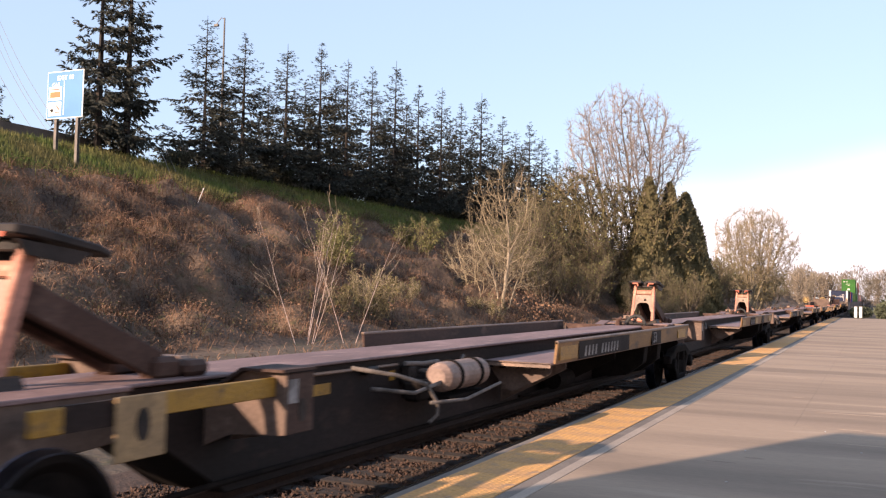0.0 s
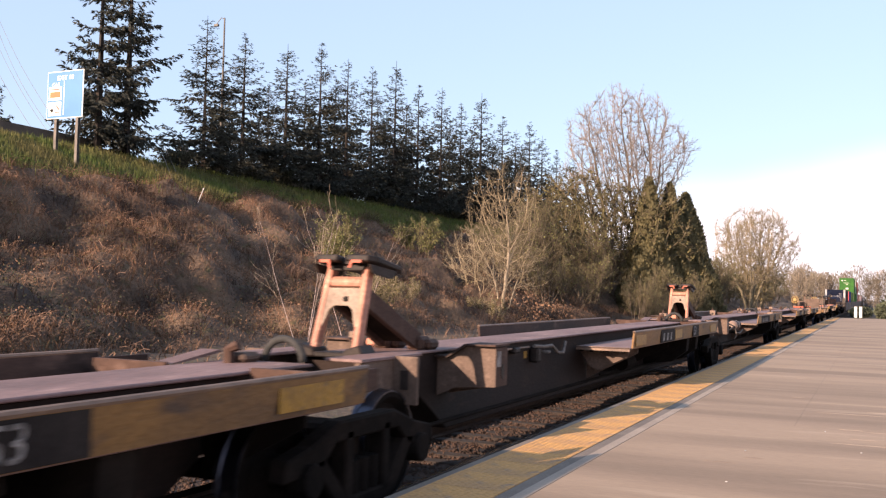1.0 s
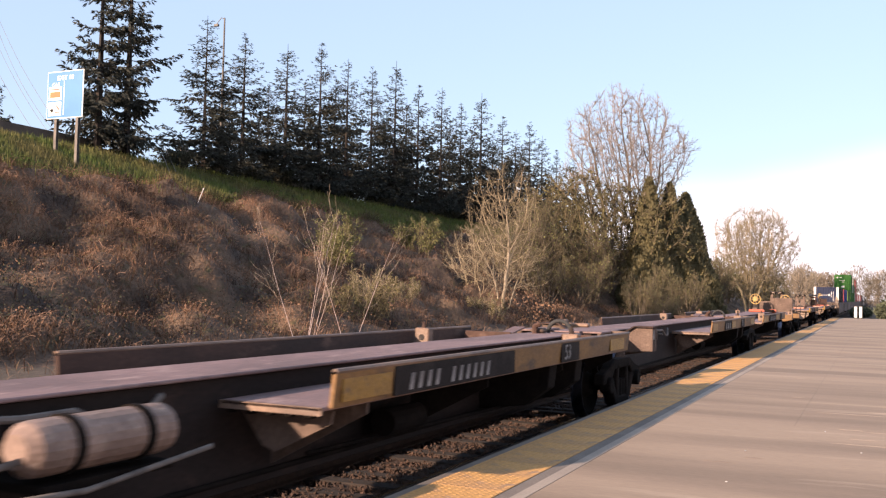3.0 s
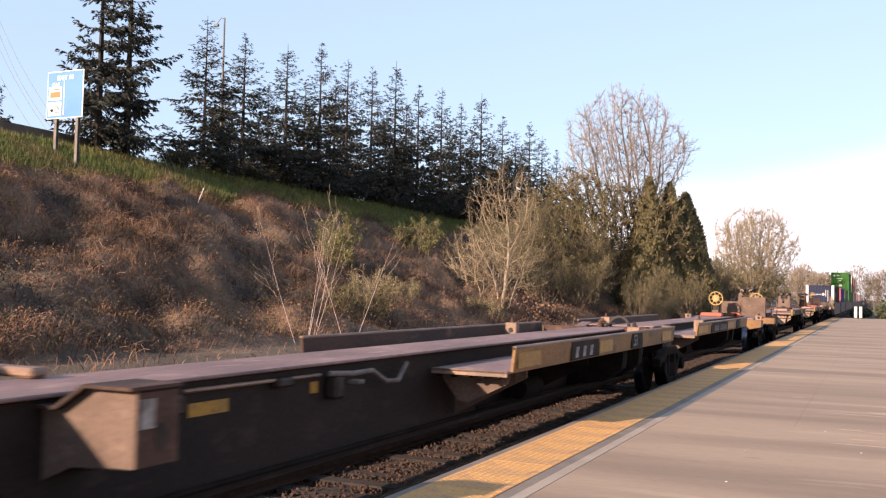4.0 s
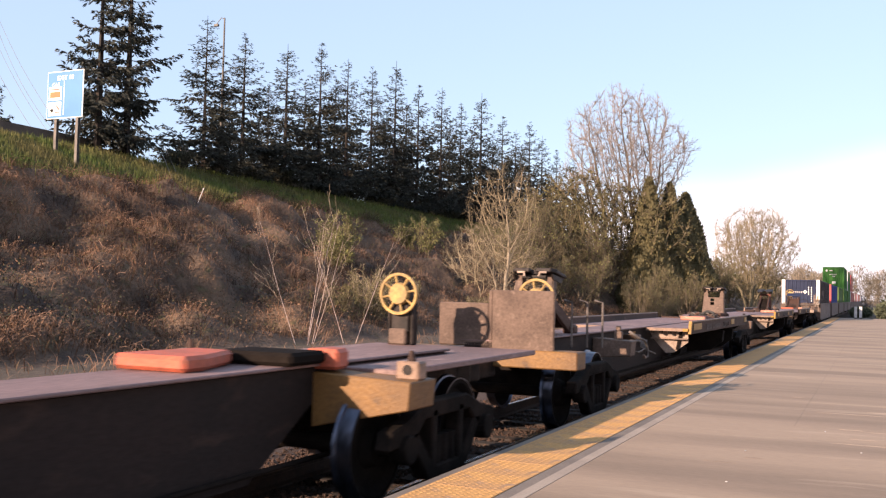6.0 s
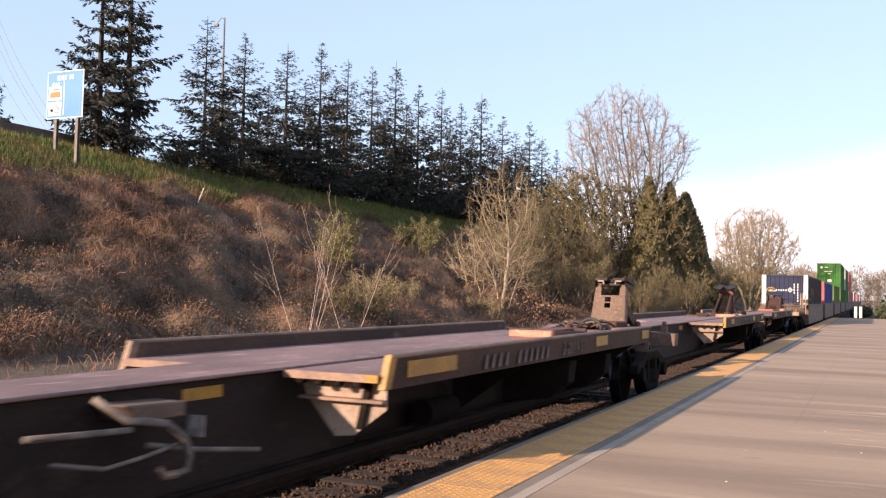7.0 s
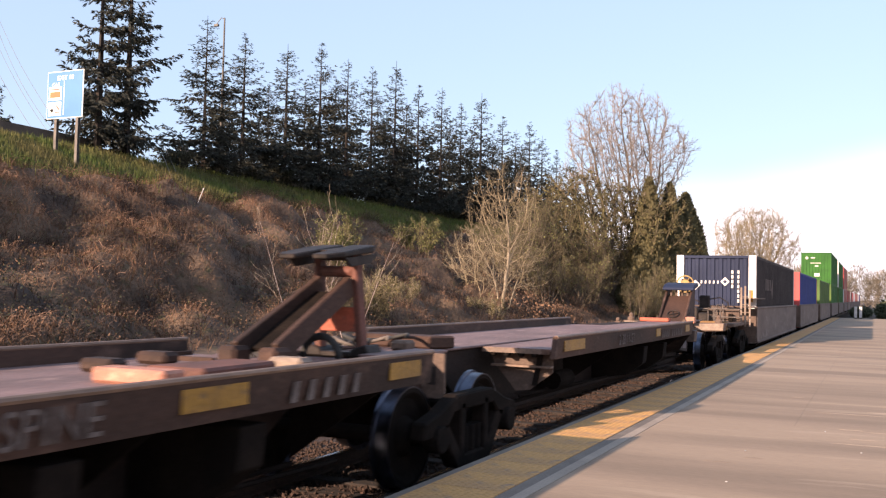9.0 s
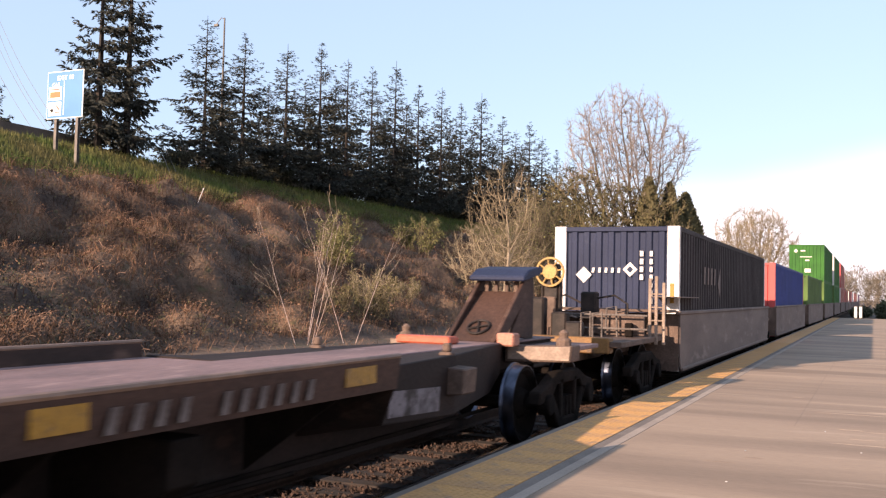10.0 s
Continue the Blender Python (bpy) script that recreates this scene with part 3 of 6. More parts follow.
        part("skirt", prism(bmesh.new(), [(y - 0.2 * way, top + 0.02), (y + 0.4 * way, top - 0.04), (y + 0.3 * way, top - 0.12), (y - 0.1 * way, top - 0.07)], "x", s * 0.3, s * 0.33), M["grease"], ob)
        if way > 0:
            part("jaw", prism(bmesh.new(), [(s * 0.1, top - 0.02), (s * 0.13, top - 0.02), (s * 0.14, top + 0.03), (s * 0.24, top + 0.03), (s * 0.24, top + 0.06), (s * 0.12, top + 0.06)], "y", y - 0.235, y - 0.222), M["orange"] if not solid else M["tan"], ob)
    bm = slanted(bmesh.new(), (0, y - 0.1 * way, top + 0.05), (0, y + 0.22 * way, top + 0.01), 0.03, 0.1)
    part("slot_bridge", bm, M["grease"], ob)
    for o in ob.children:
        if not o.name.startswith("foot"):
            for v in o.data.vertices:
                v.co.y += lean * way * max(0.0, v.co.z - base) / height
    # strut: two channels with a web between, hinged low on the deck
    for s in (-1, 1):
        a = Vector((s * 0.17, y + (lean * 0.62 + 0.08) * way, top - 0.3))
        b = Vector((s * 0.21, y + 1.42 * way, base + 0.1))
        part("strut", slanted(bmesh.new(), a, b, 0.1, 0.07), M["spine"], ob, bevel=0.01)
        part("strut_pivot", box(bmesh.new(), s * 0.21 - 0.1, s * 0.21 + 0.1, y + 1.32 * way, y + 1.58 * way, base, base + 0.16), M["spine"], ob, bevel=0.035)
    part("strut_web", slanted(bmesh.new(), (0, y + (lean * 0.62 + 0.2) * way, top - 0.38), (0, y + 1.3 * way, base + 0.12), 0.02, 0.3), M["under"], ob)
    return ob


def hand_brake(thing, x, y, z, stand):
    """A spoked brake wheel facing along the track, on a stand."""
    ob = part("brake_wheel", lathe(bmesh.new(), [(-0.02, 0.235), (-0.02, 0.275), (0.02, 0.275), (0.02, 0.235)], (x, y, z), 28, "y"), M["handwheel"], thing, "mustard-yellow spoked hand-brake wheel", bevel=0.006)
    part("hub", lathe(bmesh.new(), [(-0.03, 0.0), (-0.03, 0.13), (0.02, 0.15), (0.02, 0.0)], (x, y, z), 20, "y"), M["handwheel"], ob)
    for k in range(8):
        c, s = math.cos(k * math.tau / 8 + 0.2), math.sin(k * math.tau / 8 + 0.2)
        part("spoke", tube(bmesh.new(), [(x + 0.13 * c, y, z + 0.13 * s), (x + 0.25 * c, y, z + 0.25 * s)], 0.016, 6), M["handwheel"], ob)
    bm = box(bmesh.new(), x - 0.13, x + 0.13, y + 0.05, y + 0.28, z - 0.5, z + 0.16)
    box(bm, x - 0.19, x - 0.14, y + 0.06, y + 0.2, stand, z - 0.1)
    box(bm, x + 0.14, x + 0.19, y + 0.06, y + 0.2, stand, z - 0.1)
    part("brake_housing", bm, M["grease"], thing, bevel=0.02)
    part("chain_box", box(bmesh.new(), x - 0.15, x + 0.1, y + 0.02, y + 0.3, stand, z - 0.45), M["greyplate"], thing, bevel=0.02)


def pedestal(thing, x, y, z, h=0.22):
    """A container pedestal: a yellow block with a round hole and a pin on top."""
    ob = part("pedestal", box(bmesh.new(), x - 0.11, x + 0.11, y - 0.08, y + 0.08, z, z + h), M["lip"], thing, "ochre-brown container pedestal with a locking pin", bevel=0.015)
    part("pin_hole", tube(bmesh.new(), [(x, y - 0.086, z + h * 0.55), (x, y - 0.07, z + h * 0.55)], 0.045, 12), M["grease"], ob)
    part("pin", tube(bmesh.new(), [(x, y, z + h), (x, y, z + h + 0.09)], [0.04, 0.02], 8), M["spine"], ob)


def hose_loop(thing, pts, r=0.025, paint="hose"):
    part("air_hose", tube(bmesh.new(), pts, r, 8), M[paint], thing, smooth=True)


def arc(centre, r, a0, a1, n, plane="xz"):
    out = []
    for i in range(n + 1):
        a = radians(a0 + (a1 - a0) * i / n)
        u, w = r * math.cos(a), r * math.sin(a)
        out.append({"xz": (centre[0] + u, centre[1], centre[2] + w), "yz": (centre[0], centre[1] + u, centre[2] + w)}[plane])
    return out


def wheel_platform(thing, a, b, lip_at, paint, flush, marks, end_paint):
    """The two trays beside the spine on which trailer wheels stand, with outer guide rails."""
    floor = 1.2 if flush else 1.03
    top = 1.34 if flush else 1.28
    low = 1.085 if flush else 1.025
    for s in (-1, 1):
        tray = part("wheel_tray", box(bmesh.new(), s * (0.46 if flush else 0.42), s * 1.3, a, b, floor - 0.03, floor), M["deck"], thing, "worn steel tray for trailer wheels", bevel=0.006)
        # outer rail: a plate that leans out a little, with a rolled top
        bm = prism(bmesh.new(), [(s * 1.3, low), (s * 1.33, low - 0.01), (s * 1.36, top), (s * 1.33, top + 0.005)], "y", a + 0.1, b)
        rail = part("guide_rail", bm, paint if s > 0 else M["spine"], thing, "outer guide rail with worn paint")
        part("rolled_edge", tube(bmesh.new(), [(s * 1.345, a + 0.1, top), (s * 1.345, b, top)], 0.022, 8), M["lip"], rail)
        # front sheet of the tray and the gusset under it
        if flush:
            bm = box(bmesh.new(), s * 0.42, s * 1.19, a - 0.012, a - 0.002, floor - 0.065, floor - 0.004)
            part("front_sheet", bm, M["lip"], tray)
            part("corner_patch", box(bmesh.new(), s * 1.192, s * 1.3, a - 0.012, a - 0.002, floor - 0.065, floor - 0.004), end_paint if s > 0 else M["lip"], tray)
            z = floor
            # inner edge trimmed on a slant: the spine's shade is put into the outline
            bm = prism(bmesh.new(), [(s * 0.45, z - 0.05), (s * 1.27, z - 0.05), (s * 1.27, z - 0.3), (s * 0.98, z - 0.52), (s * 0.8, z - 0.54), (s * 0.52, z - 0.22)], "y", a + 0.2, a + 0.22)
            part("bulkhead", bm, M["tan"] if end_paint == M["reflector"] else M["greyplate"], tray, "tan plate under the deck's end, cut where shade covers it")
            part("cross_angle", box(bmesh.new(), s * 0.5, s * 1.28, a + 0.1, a + 0.197, z - 0.24, z - 0.215), M["lip"], tray)
            part("strut", prism(bmesh.new(), [(s * 1.1, z - 0.06), (s * 1.16, z - 0.06), (s * 1.08, z - 0.46), (s * 1.02, z - 0.46)], "y", a + 0.15, a + 0.19), M["under"], tray)
            for k in range(4):
                x = s * (0.55 + 0.18 * k)
                part("hanger", box(bmesh.new(), x - 0.035, x + 0.035, a + 0.01, a + 0.1, z - 0.11, z - 0.035), M["under"], tray, bevel=0.01)
        else:
            bm = prism(bmesh.new(), [(s * 0.42, floor), (s * 1.3, floor), (s * 1.3, floor - 0.06), (s * 0.42, floor - 0.06)], "y", a, a + 0.02)
            part("front_sheet", bm, M["lip"], tray)
            bm = prism(bmesh.new(), [(s * 0.37, floor - 0.06), (s * 1.22, floor - 0.06), (s * 1.2, floor - 0.16), (s * 0.72, floor - 0.4), (s * 0.6, floor - 0.36)], "y", a + 0.3, a + 0.32)
            part("bulkhead", bm, M["greyplate"], tray, "tan tapered plate under the tray's end")
            for k in range(5):
                x = s * (0.5 + 0.17 * k)
                part("hanger", box(bmesh.new(), x - 0.03, x + 0.03, a + 0.02, a + 0.1, floor - 0.09, floor - 0.031), M["under"], tray, bevel=0.01)
        for k in range(1 if flush else 0, 4):
            y = a + (b - a) * (0.08 + 0.28 * k)
            bm = prism(bmesh.new(), [(s * 0.4, floor - 0.04), (s * 1.27, floor - 0.04), (s * 1.27, floor - 0.12), (s * 0.4, 0.45)], "y", y, y + 0.03)
            part("gusset", bm, M["greyplate"] if k == 0 else M["under"], tray)
        if flush:
            part("end_plate", prism(bmesh.new(), [(a, low), (a + 0.1, low), (a + 0.2, top), (a + 0.1, top + 0.01)], "x", s * 1.3, s * 1.36), end_paint if s > 0 else M["lip"], rail)
    # reflective strips and stencilled panels on the near rail
    for y, w, kind in marks:
        x = 1.352
        lean = pose(x - 0.008, 0, 0) @ Matrix.Rotation(radians(-6), 4, "Y")
        if kind == "strip":
            z0, z1 = (low + 0.07, top - 0.05) if flush else (low + 0.03, top - 0.06)
            bm = prism(bmesh.new(), [(y, z0), (y + w, z0), (y + w, z1), (y, z1)], "x", x - 0.004, x + 0.006)
            part("reflective_strip", bm, M["reflector"], thing)
        elif kind == "black":
            bm = prism(bmesh.new(), [(y, low), (y + w, low), (y + w, top - 0.02), (y, top - 0.02)], "x", x - 0.006, x + 0.008)
            part("stencil_panel", bm, M["blackpaint"], thing)
        elif kind.startswith("bars"):
            count = int(kind[4:])
            for k in range(count):
                if count > 8 and k == 4:
                    continue
                ob = part("painted_bar", bars(1, w / count, top - low - 0.12, (), 0.3), M["letter_faint" if flush else "letter"], thing)
                ob.matrix_basis = Matrix.Translation((x + 0.010, y + k * w / count, low + 0.03)) @ SIDE
        else:
            lettering("stencil", kind, w, M["letter_faint" if flush else "letter"], thing, Matrix.Translation((x + 0.012, y, low + 0.035)) @ SIDE, shear=0.15)


def spine_unit(s0, length, trucks, tray, lip, marks, label, style="yellow", last=False, first=False, tank=None, shear_at=2.1):
    thing = empty("spine_car", pose(TRACK, s0, 0), label, "rail car", "spine cars of the train")
    flush = style == "brown"
    top = 1.215
    lo, hi = (-1.6 if first else 0.5), (length - 0.5 if not last else length + 1.6)
    # the spine: a deep box with a wider top flange
    a, b = (1.9 if not first else 1.9), (length - 1.9 if not last else length - 1.6)
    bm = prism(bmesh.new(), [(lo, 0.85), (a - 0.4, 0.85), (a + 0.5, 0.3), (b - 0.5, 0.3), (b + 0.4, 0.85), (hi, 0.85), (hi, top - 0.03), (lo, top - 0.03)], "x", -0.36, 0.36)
    # sides take the shade-darkened brown, the flange on top the pale deck tone
    part("spine", bm, M["spine_dark"], thing, "deep box-section spine, brown darkened for shade", bevel=0.012)
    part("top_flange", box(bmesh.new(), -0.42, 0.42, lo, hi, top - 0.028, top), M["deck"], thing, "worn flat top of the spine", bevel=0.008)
    for y in trucks:
        truck(thing, y)
        bm = box(bmesh.new(), -0.3, 0.3, y - 0.5, y + 0.5, 0.78, 1.19)
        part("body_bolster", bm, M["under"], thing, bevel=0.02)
    # shear box: a wide bracket that carries the container's corners
    if shear_at is not None:
        y = shear_at
        for s in (-1, 1):
            if style == "brown":
                bm = prism(bmesh.new(), [(s * 0.37, 0.78), (s * 1.04, 0.82), (s * 1.06, 1.08), (s * 0.37, 1.12)], "y", y - 0.05, y + 0.3)
                ob = part("shear_box", bm, M["greyplate"], thing, "short steel outrigger box", bevel=0.012)
                part("lock_post", box(bmesh.new(), s * 0.72, s * 0.86, y + 0.05, y + 0.18, 1.08, 1.24), M["greyplate"], ob, bevel=0.015)
                part("lock_head", box(bmesh.new(), s * 0.75, s * 0.83, y + 0.07, y + 0.16, 1.24, 1.33), M["greyplate"], ob, bevel=0.015)
                continue
            bm = prism(bmesh.new(), [(s * 0.37, 0.7), (s * 0.6, 0.8), (s * 1.08, 0.83), (s * 1.08, 1.27), (s * 0.74, 1.27), (s * 0.52, 1.13), (s * 0.37, 1.13)], "y", y, y + 0.02)
            prism(bm, [(s * 0.37, 0.7), (s * 1.06, 0.83), (s * 1.06, 1.2), (s * 0.37, 1.15)], "y", y + 0.32, y + 0.34)
            ob = part("shear_box", bm, M["greyplate"], thing, "wide tan steel bracket with an oval hole", bevel=0.005)
            part("side_plate", box(bmesh.new(), s * 1.06, s * 1.078, y + 0.022, y + 0.36, 0.83, 1.26), M["spine"], ob, bevel=0.004)
            # bent flange over the bracket
            bm = prism(bmesh.new(), [(s * 0.37, 1.135), (s * 0.53, 1.135), (s * 0.75, 1.275), (s * 1.1, 1.275), (s * 1.1, 1.295), (s * 0.735, 1.295), (s * 0.52, 1.155), (s * 0.37, 1.155)], "y", y - 0.07, y + 0.36)
            part("bent_flange", bm, M["spine"], ob)
            bm = lathe(bmesh.new(), [(s * 1.07, 0.0), (s * 1.07, 0.05), (s * 1.084, 0.05), (s * 1.084, 0.0)], (0, 0, 0), 16)
            ob2 = part("oval_hole", bm, M["grease"], ob)
            ob2.matrix_basis = Matrix.Translation((0, y + 0.21, 0.99)) @ Matrix.Diagonal((1, 1, 1.7, 1))
            part("label_plate", box(bmesh.new(), s * 1.078, s * 1.083, y + 0.03, y + 0.15, 1.05, 1.22), M["letter"], ob, "faded white label plate")
        if style == "yellow":
            # small gear along the near side of the spine
            part("spine_reflector", box(bmesh.new(), 0.36, 0.366, 3.4, 3.86, 0.92, 1.02), M["reflector"], thing, "yellow reflective strip")
            part("spine_reflector", box(bmesh.new(), 0.36, 0.366, 5.0, 5.12, 0.95, 1.05), M["reflector"], thing, "yellow reflective strip")
            part("conduit", tube(bmesh.new(), [(0.4, 3.3, 1.12), (0.4, 5.1, 1.11)], 0.016, 6), M["lip"], thing)
            part("lug", box(bmesh.new(), 0.36, 0.44, 3.2, 3.3, 0.96, 1.1), M["grease"], thing, bevel=0.02)
            part("lug", box(bmesh.new(), 0.36, 0.46, 4.4, 4.62, 1.05, 1.13), M["grease"], thing, bevel=0.02)
            valve = part("cut_out_valve", box(bmesh.new(), 0.36, 0.5, 5.22, 5.38, 0.88, 1.1), M["grease"], thing, bevel=0.03)
            part("valve_pipe", tube(bmesh.new(), [(0.46, 5.15, 1.12), (0.5, 5.5, 1.1), (0.48, 5.9, 1.1), (0.5, 6.15, 0.98), (0.5, 6.4, 0.97), (0.44, 6.7, 1.12)], 0.024, 8), M["hose"], valve)
            part("valve_handle", box(bmesh.new(), 0.44, 0.56, 5.5, 5.62, 1.0, 1.04), M["hose"], valve, bevel=0.01)
    if tank:
        y0, x, z, r = tank, 0.8, 0.99, 0.155
        bm = lathe(bmesh.new(), [(0, 0.0), (0.0, r * 0.6), (0.06, r * 0.95), (0.12, r), (1.02, r), (1.08, r * 0.95), (1.14, r * 0.6), (1.14, 0.0)], (x, y0, z), 20, "y")
        ob = part("air_tank", bm, M["tank"], thing, "tan cylindrical air reservoir", smooth=False)
        for u in (0.28, 0.82):
            part("tank_strap", lathe(bmesh.new(), [(u, r), (u, r + 0.012), (u + 0.06, r + 0.012), (u + 0.06, r)], (x, y0, z), 20, "y"), M["under"], ob)
        part("tank_bracket", box(bmesh.new(), 0.36, 0.9, y0 + 0.1, y0 + 1.1, z - 0.24, z - 0.19), M["under"], ob)
        hose_loop(thing, [(0.5, y0 - 1.2, 1.15), (0.8, y0 - 0.9, 1.08), (0.95, y0 - 0.55, 0.98), (0.98, y0 - 0.35, 0.78), (0.95, y0 - 0.3, 0.66), (0.93, y0 - 0.42, 0.6)], 0.02)
        hose_loop(thing, [(0.6, y0 - 1.0, 0.95), (0.8, y0 - 0.5, 0.88), (0.85, y0 + 0.02, 0.95)], 0.02)
        hose_loop(thing, [(0.98, y0 - 0.5, 0.8), (1.0, y0 + 0.3, 0.76), (0.95, y0 + 1.4, 0.84)], 0.018)
        part("valve", box(bmesh.new(), 0.62, 0.8, y0 - 0.4, y0 - 0.12, 0.78, 0.98), M["under"], thing, bevel=0.03)
    wheel_platform(thing, tray[0], tray[1], tray[0] if lip == 0 else tray[1], M["yellow"] if not flush else M["spine"], flush, marks, M["spine"] if last else M["reflector"])
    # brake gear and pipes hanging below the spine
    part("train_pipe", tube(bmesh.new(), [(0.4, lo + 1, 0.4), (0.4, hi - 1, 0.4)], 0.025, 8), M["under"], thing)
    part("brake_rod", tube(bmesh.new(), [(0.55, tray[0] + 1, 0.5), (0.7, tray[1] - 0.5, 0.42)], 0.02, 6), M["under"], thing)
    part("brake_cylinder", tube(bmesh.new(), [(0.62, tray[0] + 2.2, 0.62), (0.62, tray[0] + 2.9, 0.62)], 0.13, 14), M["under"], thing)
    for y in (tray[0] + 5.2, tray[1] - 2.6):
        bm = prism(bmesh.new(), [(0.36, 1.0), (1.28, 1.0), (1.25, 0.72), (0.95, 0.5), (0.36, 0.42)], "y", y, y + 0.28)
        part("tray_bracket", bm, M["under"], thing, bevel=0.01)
    MOVERS.append((thing, TRACK, s0))
    return thing


def articulation(thing, y, paint="greyplate", bracket=True):
    """Plates, side bearers and small gear over the shared truck."""
    for s in (-1, 1):
        bm = prism(bmesh.new(), [(y - 0.35, 1.0), (y - 0.2, 0.86), (y + 0.75, 0.92), (y + 0.85, 1.12), (y + 0.85, 1.24), (y - 0.35, 1.22)], "x", s * 0.66, s * 0.72)
        ob = part("side_bearer", bm, M[paint], thing, "upright side plate over the truck", bevel=0.008)
        part("bearer_cap", box(bmesh.new(), s * 0.36, s * 0.74, y - 0.36, y + 0.86, 1.22, 1.25), M["deck"], ob, bevel=0.006)
        part("bearer_slot", box(bmesh.new(), s * 0.5, s * 0.6, y - 0.368, y - 0.35, 1.02, 1.16), M["grease"], ob)
        if not bracket:
            continue
        end = part("bearer_end", prism(bmesh.new(), [(s * 0.66, 0.86), (s * 0.74, 0.8), (s * 0.97, 0.8), (s * 0.97, 1.25), (s * 0.66, 1.25)], "y", y + 0.28, y + 0.32), M["greyplate"], thing, "upright bracket plate with a slot", bevel=0.006)
        part("end_slot", box(bmesh.new(), s * 0.8, s * 0.88, y + 0.27, y + 0.279, 0.94, 1.12), M["grease"], end)
        bm = prism(bmesh.new(), [(s * 0.42, 1.0), (s * 1.2, 1.06), (s * 1.2, 1.24), (s * 0.42, 1.24)], "y", y - 1.55, y - 1.5)
        box(bm, s * 1.17, s * 1.2, y - 1.5, y - 0.9, 1.06, 1.24)
        part("end_bracket", bm, M["spine"], thing, bevel=0.006)
    hose_loop(thing, arc((0.1, y - 0.62, 1.22), 0.2, 180, 0, 10, "xz"), 0.035, "rubber")
    part("junction_box", box(bmesh.new(), -0.3, -0.08, y - 0.95, y - 0.7, 1.215, 1.3), M["greyplate"], thing, bevel=0.03)
    part("anchor_stub", tube(bmesh.new(), [(-0.2, y - 1.0, 1.21), (-0.2, y - 1.0, 1.33), (-0.12, y - 0.98, 1.37)], 0.05, 8), M["spine"], thing)
    part("diagonal_plate", prism(bmesh.new(), [(y - 1.5, 1.22), (y - 1.35, 1.22), (y - 0.8, 1.29), (y - 0.85, 1.31)], "x", -0.62, -0.42), M["deck"], thing)


YELLOW_LABEL = "brown spine car unit with yellow tray rails"
for i, s0 in enumerate((-14.0, 3.45, 20.95, 38.75, 55.9)):
    marks = [(7.55, 0.75, "strip")]
    if i in (1, 3):
        marks += [(8.35, 2.75, "black"), (8.6, 1.85, "bars11")]
    else:
        marks += [(9.5, 1.3, "black"), (9.65, 1.0, "bars3"), (10.85, 0.7, "strip")]
    marks += [(12.75, 0.75, "black"), (12.85, 0.26, "53"), (15.1, 0.8, "strip")]
    unit = spine_unit(s0, 17.45, ((-0.5, -0.6, -0.8, -0.52, -0.4)[i],), (7.35, 16.25), 0, marks, YELLOW_LABEL + (" and raised hitch" if i != 4 else " and no hitch"), tank=5.2 if i in (1, 3) else None, shear_at=2.1)
    articulation(unit, 0.1, bracket=i != 1)
    if i == 1:
        for s in (-1, 1):
            beam = part("side_beam", box(bmesh.new(), s * 0.96, s * 1.0, 0.96, 2.09, 1.1, 1.235), M["reflector"], unit, "yellow side beam over the truck", bevel=0.006)
            part("beam_end", box(bmesh.new(), s * 0.96, s * 1.0, -0.02, 0.19, 1.08, 1.22), M["reflector"], unit, bevel=0.006)
            part("beam_link", box(bmesh.new(), s * 0.955, s * 0.99, 0.19, 0.96, 1.08, 1.225), M["spine_dark"], unit)
            bm = prism(bmesh.new(), [(0.54, 0.87), (0.95, 0.87), (0.95, 1.24), (0.54, 1.24)], "x", s * 1.0, s * 1.02)
            oval = part("oval_plate", bm, M["yellow_lit"], unit, "pale yellow plate with a large oval hole", bevel=0.006)
            bm = lathe(bmesh.new(), [(s * 1.012, 0.0), (s * 1.012, 0.055), (s * 1.024, 0.055), (s * 1.024, 0.0)], (0, 0, 0), 18)
            hole = part("oval_hole", bm, M["grease"], oval)
            hole.matrix_basis = Matrix.Translation((0, 0.75, 1.07)) @ Matrix.Diagonal((1, 1, 1.75, 1))
    if i != 4:
        hitch(unit, 0.34 if i == 1 else 0.5, 1, M["salmon"], M["tan"])
        for x, c in ((-0.35, "salmon"), (-0.12, "spine"), (0.28, "spine")):
            part("hitch_pivot", box(bmesh.new(), x - 0.1, x + 0.1, 1.9, 2.15, 1.215, 1.33), M[c], unit, bevel=0.035)
    part("cross_block", box(bmesh.new(), -0.9, -0.3, 2.6, 2.75, 1.22, 1.29), M["lip"], unit, bevel=0.02)
    pedestal(unit, -0.75, 2.3, 1.25, 0.12)
    if i in (3, 4):
        pedestal(unit, -1.12, 14.0, 1.03, 0.3)
        pedestal(unit, 1.1, 14.0, 1.03, 0.3)

unit = spine_unit(73.4, 15.7, (-0.33, 15.7), (1.3, 10.15), 0, [(1.45, 1.3, "strip"), (3.3, 2.6, "black"), (3.75, 2.0, "bars11"), (7.7, 0.9, "black"), (8.25, 0.26, "53"), (6.0, 1.2, "strip")],
                  "brown spine car end unit with yellow rails and folded orange hitch", last=True, shear_at=None)
articulation(unit, 0.1)
for x in (-1.12, 1.1):
    pedestal(unit, x, 3.05, 1.03, 0.3)
for s in (-1, 1):
    # end platform bolster with corner pedestals
    bm = prism(bmesh.new(), [(s * 0.36, 0.66), (s * 1.3, 0.86), (s * 1.32, 1.1), (s * 0.36, 1.14)], "y", 14.5, 15.0)
    part("end_bolster", bm, M["yellow"], unit, "ochre end bolster", bevel=0.01)
    pedestal(unit, s * 1.2, 14.75, 1.1, 0.16)
